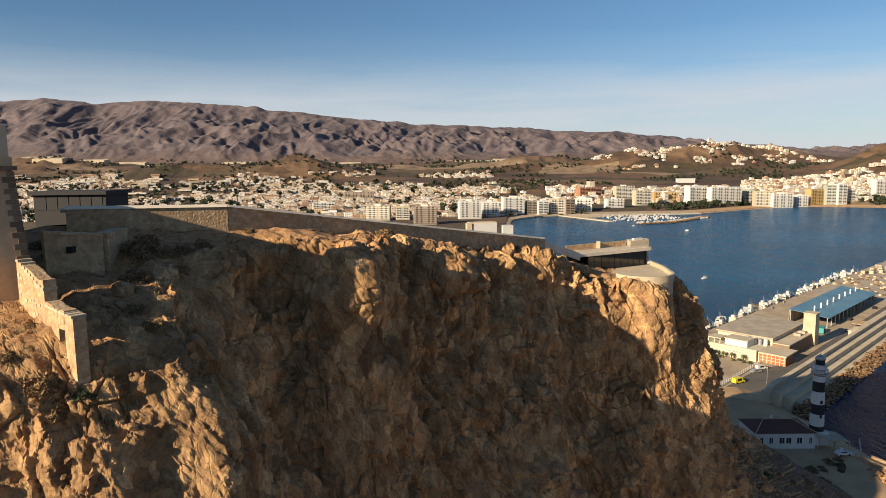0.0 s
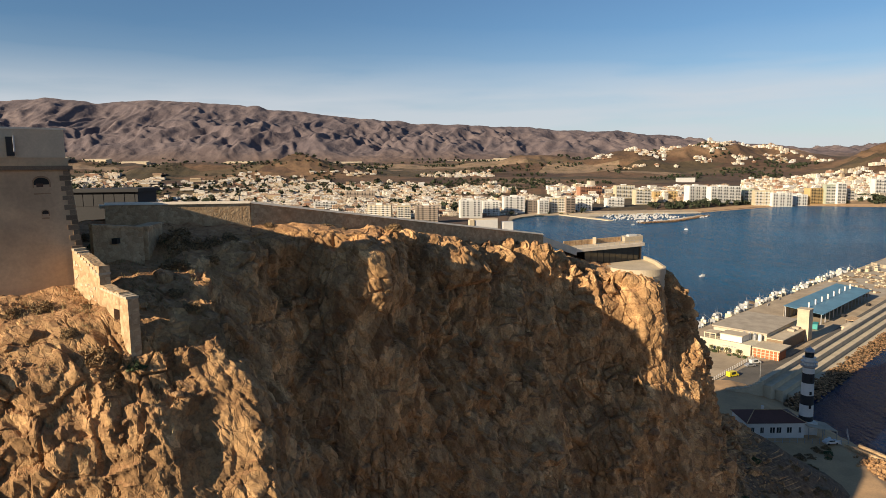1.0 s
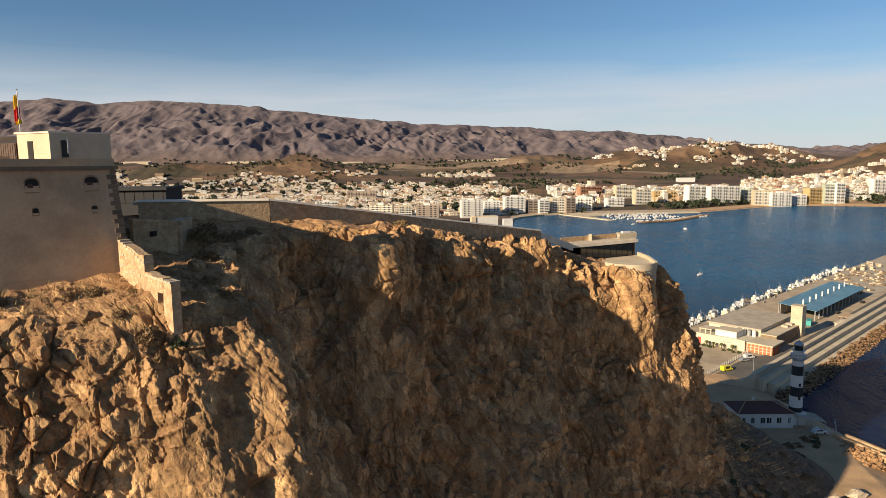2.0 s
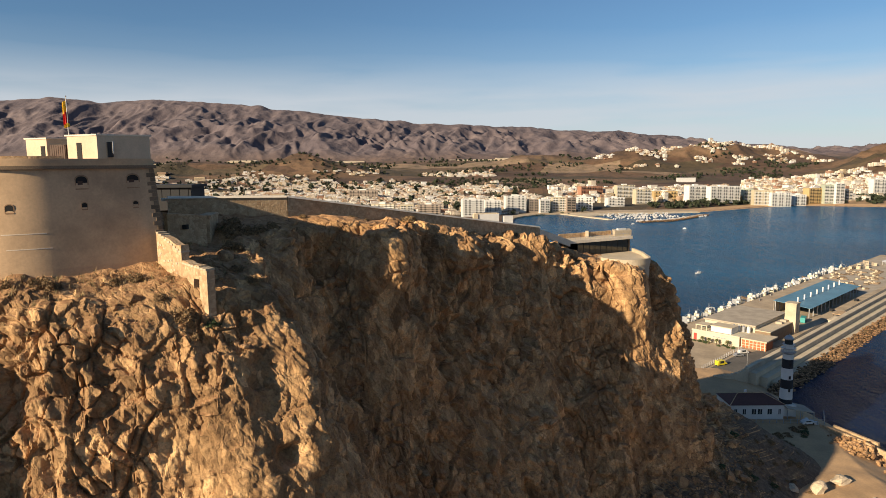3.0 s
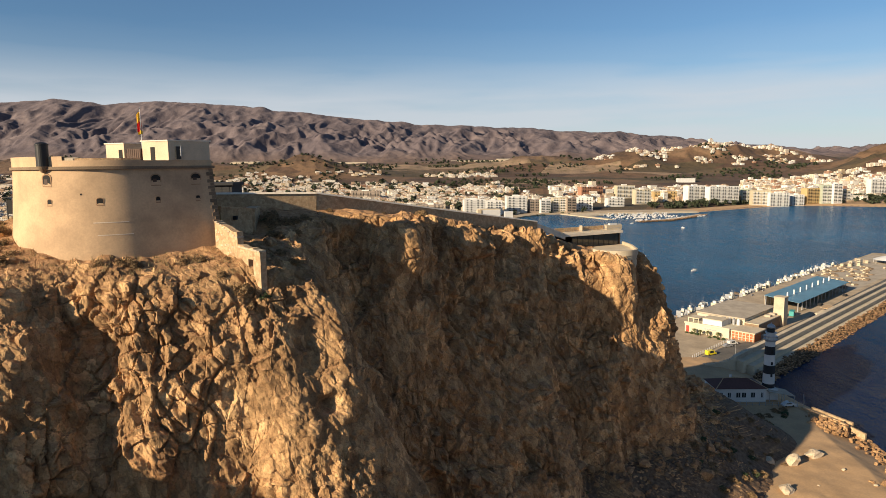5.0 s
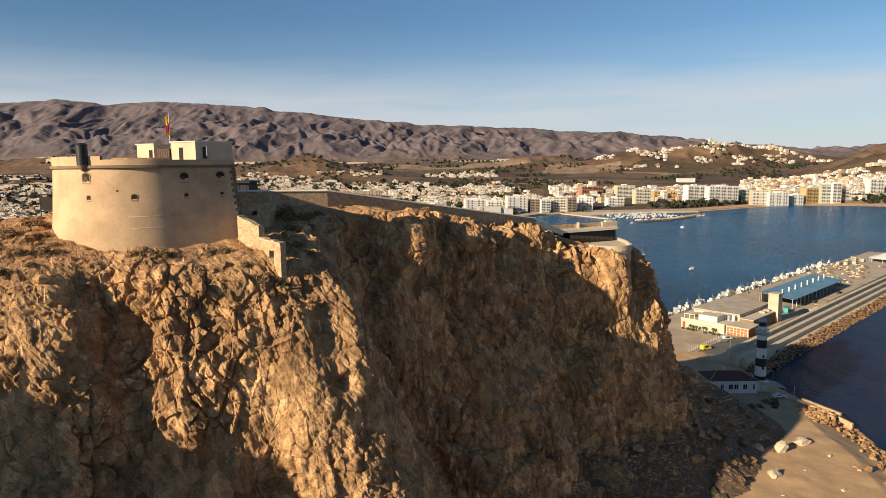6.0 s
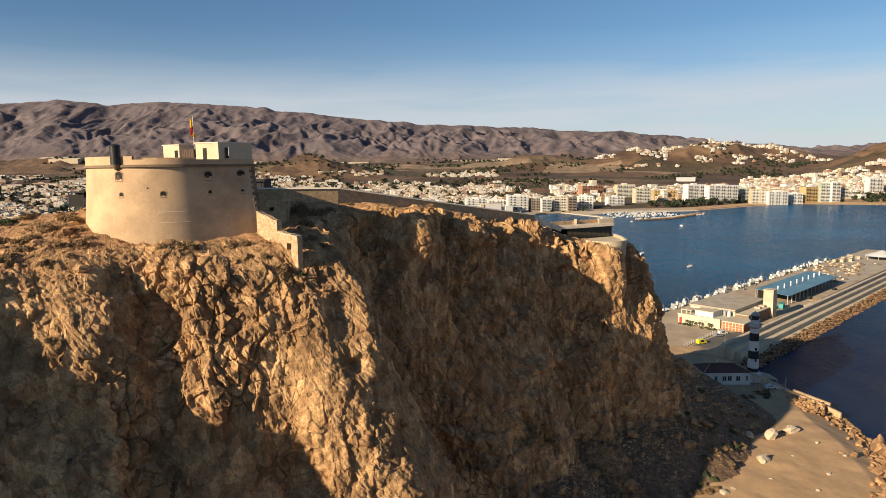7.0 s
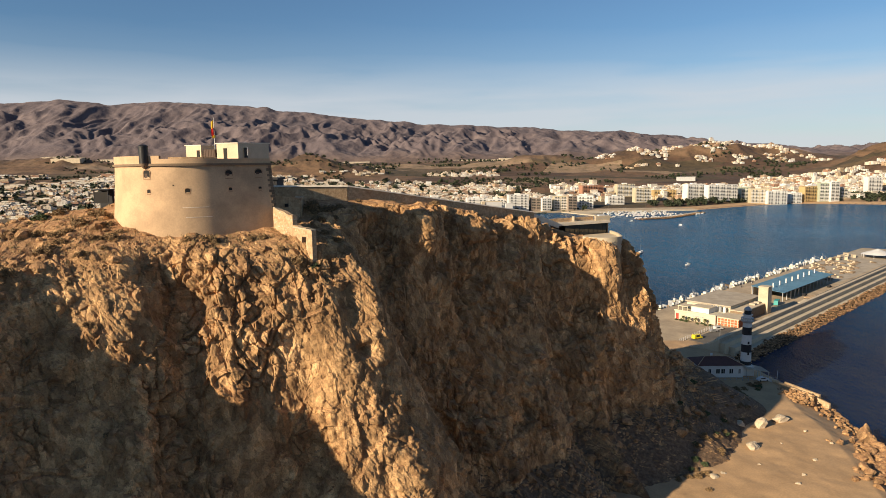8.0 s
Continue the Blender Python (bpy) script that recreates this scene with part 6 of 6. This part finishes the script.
# ---- shrubs and dry grass ----
def bush_mesh(name, mat, n, seed, h=0.8, leaf=0.16):
    rr = np.random.default_rng(seed)
    d = rr.normal(size=(n, 3))
    d /= np.linalg.norm(d, axis=1)[:, None]
    d[:, 2] = np.abs(d[:, 2])
    lump = 0.72 + 0.28 * np.sin(3 * np.arctan2(d[:, 1], d[:, 0]) + seed) * np.cos(2.5 * d[:, 2] + seed)
    c = d * (lump * rr.uniform(0.62, 1.0, n) ** 0.5)[:, None] * (1, 1, h)
    u = rr.normal(size=(n, 3))
    u /= np.linalg.norm(u, axis=1)[:, None]
    v = np.cross(u, rr.normal(size=(n, 3)))
    v /= np.linalg.norm(v, axis=1)[:, None]
    sz = rr.uniform(0.6, 1.3, n)[:, None] * leaf
    V = np.stack([c - u * sz, c + v * sz * 0.5, c + u * sz, c - v * sz * 0.5], 1).reshape(-1, 3)
    me = bpy.data.meshes.new(name)
    me.from_pydata(V.tolist(), [], [tuple(range(4 * i, 4 * i + 4)) for i in range(n)])
    me.materials.append(mat)
    me.update()
    return me


scrub = [bush_mesh("bush", M_SCRUB, 1100, 300 + k, 0.85, 0.085) for k in range(4)]
green = [bush_mesh("bush", M_LEAF, 800, 320 + k, 0.8, 0.09) for k in range(2)]
count = 0
tries = 0
while count < 95 and tries < 9000:
    tries += 1
    zone = rng.random()
    if zone < 0.5:
        x, y = rng.uniform(-100, -24), rng.uniform(-5, 66)
    elif zone < 0.85:
        x, y = rng.uniform(-30, 60), rng.uniform(45, 135)
    else:
        x, y = rng.uniform(50, 118), rng.uniform(100, 178)
    p, nn = drop(x, y)
    if p is None or nn.z < 0.45 or p.z < 3:
        if zone < 0.85 or p is None:
            continue
    if (Vector((x, y)) - TC).length < 14.2 or (abs(x - 103) < 13 and y > 176):
        continue
    zz = max(p.z, float(beach_z(np.array([x]), np.array([y]))[0]) if x > 0 else -9)
    if x > 50 and zz < 8 and rng.random() < 0.75:
        continue
    s = rng.uniform(0.55, 1.25) * (1.6 if rng.random() < 0.2 else 1.0)
    ob = new("bush", scrub[count % 4] if rng.random() < 0.85 else green[count % 2])
    ob.matrix_basis = Matrix.Translation((x, y, zz - 0.12)) @ Matrix.Rotation(rng.uniform(0, 6.28), 4, "Z") @ Matrix.Diagonal((s, s * rng.uniform(0.8, 1.2), s * rng.uniform(0.7, 1.1), 1))
    tagged(ob, "dry brown scrub bush on the rocky slope", "bush", "scrub bushes")
    count += 1


for x, y, sz in ((-28.8, 43.6, 1.9), (-27.6, 42.9, 1.3), (-31.8, 44.2, 1.1), (-65.0, 47.5, 2.0), (-62.0, 44.0, 1.3), (-58.5, 40.6, 1.1), (-47.0, 40.8, 1.2), (-44.5, 41.6, 0.9), (-37.6, 45.5, 1.3), (-35.8, 47.0, 1.5), (-30.5, 64.5, 2.3), (-28.4, 66.0, 1.9), (-29.6, 62.8, 1.7), (-27.2, 68.5, 1.6), (-26.0, 71.0, 1.4), (-31.0, 67.5, 1.8)):
    p, nn = drop(x, y)
    ob = new("bush", scrub[int(x * 7) % 4])
    ob.matrix_basis = Matrix.Translation((x, y, p.z - 0.3)) @ Matrix.Diagonal((sz, sz, sz, 1))
    tagged(ob, "large dark shrub against the fortress wall", "bush", "scrub bushes")
for k in range(210):
    x, y = rng.uniform(-98, -40), rng.uniform(8, 66)
    p, nn = drop(x, y)
    if p is None or p.z < 70 or nn.z < 0.55 or (Vector((x, y)) - TC).length < 14.5:
        continue
    if vnoise(np.array([[x / 9.0, y / 9.0, 0.0]]), 77)[0] < -0.15:
        continue
    sz = rng.uniform(1.0, 2.2)
    ob = new("bush", scrub[k % 4])
    ob.matrix_basis = Matrix.Translation((x, y, p.z - 0.2)) @ Matrix.Rotation(rng.uniform(0, 6.28), 4, "Z") @ Matrix.Diagonal((sz * 1.1, sz, sz * 0.9, 1))
    tagged(ob, "low rounded brown scrub bush on orange soil", "bush", "scrub bushes")
for k in range(84):
    u = rng.random() if k < 40 else -0.55 + 0.6 * rng.random()
    x, y = 80 + 34 * u + rng.normal(0, 2.5) - 6 * (k >= 40) * rng.random(), 122 + 54 * u + rng.normal(0, 4) + 6 * (k >= 40) * rng.random()
    if abs(x - 103) < 14 and y > 175:
        continue
    p, nn = drop(x, y)
    zz = max(p.z if p is not None else -9, float(beach_z(np.array([x]), np.array([y]))[0]))
    ob = new("bush", scrub[k % 4] if k % 5 else green[k % 2])
    sz = rng.uniform(0.7, 1.9)
    ob.matrix_basis = Matrix.Translation((x, y, zz - 0.15)) @ Matrix.Diagonal((sz * 1.2, sz, sz * 0.8, 1))
    tagged(ob, "dark shrub at the foot of the slope", "bush", "shore shrubs")
pl = []
for k in range(2600):
    x, y = rng.uniform(-85, -18), rng.uniform(8, 60)
    p, nn = drop(x, y)
    if p is None or p.z < 66 or (Vector((x, y)) - TC).length < 13.6:
        continue
    if vnoise(np.array([[x / 5.0, y / 5.0, 0.0]]), 61)[0] < 0.0 and rng.random() < 0.8:
        continue
    pl.append((x, y, p.z - 0.05, min(1.5, 0.2 * (1 + rng.pareto(2.0)))))
scatter_rocks("hilltop_stones", "half-buried limestone blocks on the hilltop", pl, M_BOULDER, 15)


def grass_field(name, label, n, xr, yr, seed):
    rr = np.random.default_rng(seed)
    V, F = [], []
    k = 0
    for _ in range(n):
        x, y = rr.uniform(*xr), rr.uniform(*yr)
        p, nn = drop(x, y)
        if p is None or nn.z < 0.5 or (Vector((x, y)) - TC).length < 13:
            continue
        for _b in range(5):
            a, h = rr.uniform(0, 6.28), rr.uniform(0.2, 0.55)
            dx, dy = math.cos(a), math.sin(a)
            ox, oy = rr.normal(0, 0.14, 2)
            V += [(x + ox - dy * 0.05, y + oy + dx * 0.05, p.z - 0.1), (x + ox + dy * 0.05, y + oy - dx * 0.05, p.z - 0.1), (x + ox + dx * h * 0.6, y + oy + dy * h * 0.6, p.z + h)]
            F.append((k, k + 1, k + 2))
            k += 3
    me = bpy.data.meshes.new(name)
    me.from_pydata(V, [], F)
    me.materials.append(M_STRAW)
    return tagged(new(name, me), label, "grass", kind="stuff")


M_STRAW = foliage("straw", (0.20, 0.14, 0.06), (0.38, 0.28, 0.13))
grass_field("dry_grass", "straw-coloured dry grass on the hilltop", 5000, (-95, -22), (-5, 62), 3)


# ---- palms and shrubs on the quay ----
def palm(h, at, label="palm tree with a short trunk beside the quay wall"):
    t = thing("palm_tree", label, "palm", at, "palm trees")
    part("trunk", Shape().lathe([(0.32, 0), (0.2, h * 0.5), (0.22, h)], 9), M_BARK, t)
    s = Shape()
    for k in range(22):
        a, up = k * 2.4, 0.9 - 0.075 * k
        dx, dy = math.cos(a), math.sin(a)
        prev = Vector((0, 0, h))
        L = 1.5
        for j in range(1, 5):
            u = j / 4
            p = Vector((dx * L * u, dy * L * u, h + L * (up * u - 0.85 * u * u)))
            w = 0.34 * (1 - u) + 0.03
            w0 = 0.34 * (1 - (j - 1) / 4) + 0.03
            q = Vector((-dy, dx, 0))
            s.add([prev - q * w0, prev + q * w0, p + q * w, p - q * w], [(0, 1, 2, 3)])
            prev = p
    part("fronds", s, M_PALMLEAF, t)
    return t


pm = palm(2.6, pose(*quay(48.5, -26), 3))
for a, b in ((48.2, -31), (47.6, -34.5), (48.0, -38)):
    copy_thing(pm, pose(*quay(a, b), 3, 0, 0, 50 * a))
for k in range(14):
    ob = new("bush", green[k % 2])
    x, y = quay(rb.uniform(46, 49.6), -rb.uniform(22, 42))
    ob.matrix_basis = Matrix.Translation((x, y, 3)) @ Matrix.Diagonal((1.1, 1.1, 1.3, 1))
    tagged(ob, "low green shrub against the cream wall", "bush", "quay shrubs")

# ---- seafront apartment blocks ----
APT_MATS = [plain("apartment_white", (0.72, 0.69, 0.63), 0.7, vary=0.05, scale=0.1), plain("apartment_cream", (0.55, 0.47, 0.32), 0.75, vary=0.05, scale=0.1),
            plain("apartment_brick", (0.40, 0.20, 0.12), 0.8, vary=0.1, scale=0.1), plain("apartment_brown", (0.34, 0.27, 0.21), 0.8, vary=0.1, scale=0.1),
            plain("apartment_ochre", (0.52, 0.36, 0.16), 0.8, vary=0.06, scale=0.1), plain("apartment_green", (0.42, 0.45, 0.34), 0.8, vary=0.06, scale=0.1)]
APT_LABEL = ["white balconied apartment block on the seafront", "cream apartment block with long balconies by the bay", "red-brown brick apartment block behind the marina",
             "brown apartment block with dark balconies", "ochre apartment block near the beach", "pale green apartment block with glazed balconies"]
APARTMENTS_WEST = [(41, 1086, 38, 37, 0), (78, 1133, 30, 32, 0), (124, 1182, 40, 37, 0), (159, 1191, 20, 31, 3), (179, 1187, 20, 32, 0), (208, 1205, 26, 35, 1), (231, 1201, 19, 35, 3),
                   (263, 1235, 31, 32, 0), (330, 1480, 56, 34, 2), (336, 1282, 36, 22, 0), (-114, 1074, 40, 30, 1), (-32, 985, 36, 34, 3), (-204, 1502, 69, 27, 3), (-73, 1079, 23, 28, 1), (-243, 1277, 45, 22, 0)]
APARTMENTS_EAST = [(407, 1475, 45, 37, 1), (406, 1333, 35, 38, 1), (475, 1402, 52, 27, 4), (532, 1367, 45, 44, 0), (586, 1356, 70, 42, 0), (648, 1385, 21, 40, 5), (662, 1349, 38, 40, 1),
                   (697, 1341, 44, 38, 0), (748, 1362, 26, 31, 0), (787, 1375, 34, 42, 4), (813, 1369, 22, 51, 5), (833, 1364, 20, 53, 0), (862, 1380, 16, 27, 1), (959, 1427, 37, 51, 0)]
win_mesh = Shape().box(-0.8, -0.1, 0, 0.8, 0.06, 1.5).mesh("window", M_GLASS)
ra = random.Random(11)
for x, y, w, h, c in APARTMENTS_WEST + APARTMENTS_EAST:
    h = h * 0.82
    z0 = float(land_z(np.array([float(x)]), np.array([float(y)]))[0]) - 1
    d = ra.uniform(13, 18)
    ap = thing("apartment_building", APT_LABEL[c], "apartments", pose(x, y, z0, 0, 0, ra.uniform(-4, 18)), "seafront blocks")
    part("wall", Shape().box(-w / 2, 0, 0, w / 2, d, h), APT_MATS[c], ap)
    part("roof_parapet", Shape().box(-w / 2 - 0.2, -0.2, h, w / 2 + 0.2, d + 0.2, h + 0.9), APT_MATS[c], ap)
    part("stair_head", Shape().box(-w * 0.15, d * 0.3, h + 0.9, w * 0.1, d * 0.7, h + 3.6), APT_MATS[0], ap)
    floors = int((h - 2) / 3.1)
    bays = max(2, int(w / 14))
    for f in range(floors):
        zf = 3.4 + 3.1 * f
        for b in range(bays):
            x0 = -w / 2 + w * (b + 0.04) / bays
            x1 = -w / 2 + w * (b + 0.96) / bays
            part("balcony", Shape().box(x0, -1.7, zf - 0.2, x1, -0.03, zf).box(x0, -1.7, zf, x1, -1.58, zf + 0.95), APT_MATS[0 if c in (0, 1, 5) else c], ap)
            for q in (0.3, 0.7):
                o = part("window", win_mesh, None, ap)
                o.location = (x0 + (x1 - x0) * q, -0.02, zf + 0.5)
                o.scale = (1.9, 1, 1.35)

# ---- marina, mole and far beach ----
mole = Shape().prism([(299, 994), (307, 990), (356, 1012), (452, 1120), (446, 1130), (350, 1024)], -4, 1.6)
tagged(part("pavement_mole", mole, M_CONCRETE), "low mole sheltering the marina", "mole", kind="structure")
mq = Shape().prism([(205, 1180), (262, 1040), (270, 1042), (246, 1120), (330, 1165), (470, 1190), (470, 1215), (205, 1215)], -4, 1.4)
tagged(part("pavement_marina", mq, M_PALECON), "pale marina quay below the apartment blocks", "quay", kind="structure")
pl = []
for k in range(700):
    t = rng.random()
    if t < 0.34:
        x, y = 299 + 57 * t * 3, 990 + 20 * t * 3
    else:
        u = (t - 0.34) / 0.66
        x, y = 356 + 96 * u, 1010 + 109 * u
    pl.append((x + rng.normal(1.5, 1.5), y - 1.5 + rng.normal(0, 1.5), rng.uniform(-0.3, 1.6), rng.uniform(0.9, 1.8)))
scatter_rocks("mole_rocks", "brown rock armour along the mole", pl, M_RIPRAP, 13)
ycht = boat("motor_yacht", "white pleasure yacht berthed in the marina", 12, 3.8, M_WHITE, False, pose(300, 1060, 0, 0, 0, 70), "marina yachts")
mot = boat("motor_boat", "white motor boat berthed in the marina", 7.5, 2.7, M_WHITE, None, pose(290, 1075, 0, 0, 0, 70), "marina yachts")
for k in range(210):
    if k < 140:
        u, v = rng.random(), rng.random()
        x, y = 272 + 130 * u, 1050 + 100 * v + 25 * u
        if x > 360 and y < 1080:
            continue
    else:
        u = rng.random()
        x, y = 300 + 148 * u, 1006 + 40 * u + 80 * max(0, u - 0.35)
        y += rng.uniform(2, 12)
    copy_thing(ycht if k % 6 == 0 else mot, pose(x, y, 0.1 if y < 1150 else 1.0, 0, 0, rng.uniform(50, 90)))
_px = np.linspace(35, 470, 80)
_py = shore_y(_px)
_rows = np.stack([np.stack([_px, _py + o, np.full_like(_px, zz)], 1) for o, zz in ((-5, -2.0), (-4.8, 1.9), (26, 2.6), (40, 3.0))])
tagged(new("pavement_promenade", grid_mesh("pavement_promenade", _rows, M_PAVING)), "pale seafront promenade below the apartment blocks", "promenade", kind="structure")
_bx = np.linspace(455, 1500, 160)
_by = shore_y(_bx)
_rows = np.stack([np.stack([_bx, _by + o, np.full_like(_bx, zz)], 1) for o, zz in ((-14, -1.0), (-4, 0.25), (10, 1.8), (34, 3.2), (42, 3.4))])
tagged(new("ground_sand", grid_mesh("ground_sand", _rows, M_SAND, True)), "tawny sand beach round the bay", "beach", kind="structure")


# ---- trees of the town ----
def far_trees(name, label, places, seed):
    rr = np.random.default_rng(seed)
    V, F, o = [], [], 0
    heights = land_z(np.array([p[0] for p in places], float), np.array([p[1] for p in places], float))
    for (x, y, s), z in zip(places, heights.tolist()):
        n = 26
        d = rr.normal(size=(n, 3))
        d /= np.linalg.norm(d, axis=1)[:, None]
        c = d * rr.uniform(0.3, 1, n)[:, None] * (s, s, s * 0.8) + (x, y, z + s * 1.1)
        u = rr.normal(size=(n, 3)) * s * 0.35
        v = rr.normal(size=(n, 3)) * s * 0.35
        Q = np.stack([c - u, c - v, c + u, c + v], 1).reshape(-1, 3)
        V.append(Q)
        F += [tuple(range(o + 4 * i, o + 4 * i + 4)) for i in range(n)]
        o += 4 * n
        V.append(np.array([(x - 0.25, y, z - 1), (x + 0.25, y, z - 1), (x + 0.2, y, z + s), (x - 0.2, y, z + s)]))
        F.append((o, o + 1, o + 2, o + 3))
        o += 4
    me = bpy.data.meshes.new(name)
    me.from_pydata(np.concatenate(V).tolist(), [], F)
    me.materials.append(M_FARLEAF)
    return tagged(new(name, me), label, "trees", kind="stuff")


tp = []
for k in range(90):
    tp.append((rng.uniform(400, 640), rng.uniform(0, 1), rng.uniform(3, 5.5)))
tp = [(x, float(shore_y(x)) + 50 + 40 * v, s) for x, v, s in tp]
for k in range(80):
    x = rng.uniform(640, 960)
    tp.append((x, float(shore_y(x)) + rng.uniform(45, 75), rng.uniform(2.5, 5)))
for k in range(2600):
    tp.append((rng.uniform(-1400, 260), rng.uniform(1130, 1950), min(8.0, 2.2 + 1.2 * rng.pareto(2.0))))
for k in range(60):
    tp.append((rng.normal(900, 25), rng.normal(1395, 10), rng.uniform(3, 7)))
far_trees("town_trees", "dark green trees between the houses", tp, 21)
tp = []
_tx, _ty, _ts = rng.uniform(-1700, 1200, 5200), rng.uniform(1750, 2850, 5200), rng.uniform(2.0, 5.5, 5200)
_tk = vnoise(np.stack([_tx / 140, _ty / 90, 0 * _tx], 1), 44) > 0.12
tp = list(zip(_tx[_tk].tolist(), _ty[_tk].tolist(), _ts[_tk].tolist()))
far_trees("plain_trees", "scattered dark scrub and orchards on the plain", tp, 22)

gh = thing("greenhouse", "long white plastic greenhouse on the plain", "greenhouse", pose(-1200, 2750, float(land_z(np.array([-1200.0]), np.array([2750.0]))[0])), "greenhouses")
part("cover", Shape().box(-60, -22, -16, 60, 22, 3.0), M_PALECON, gh)
part("ridge", Shape().box(-60, -1, 3.0, 60, 1, 3.6), M_PALECON, gh)
for x, y in ((-1500, 2760), (-1350, 2790), (-1050, 2770), (-900, 2800), (-720, 2760), (-620, 2790), (-520, 2770), (-430, 2800), (60, 2780), (160, 2800), (260, 2790), (330, 2770), (-1700, 2700), (-1620, 2650)):
    copy_thing(gh, pose(x, y, float(land_z(np.array([float(x)]), np.array([float(y)]))[0]) + 1, 7, 0, rb.uniform(-6, 6)))
bh = thing("hotel", "long white building alone on the plain", "building", pose(700, 1900, float(land_z(np.array([700.0]), np.array([1900.0]))[0]) - 1))
part("wall", Shape().box(-26, 0, 0, 26, 14, 13), M_WHITE, bh)
part("roof", Shape().box(-26.5, -0.5, 13, 26.5, 14.5, 14), M_WHITE, bh)
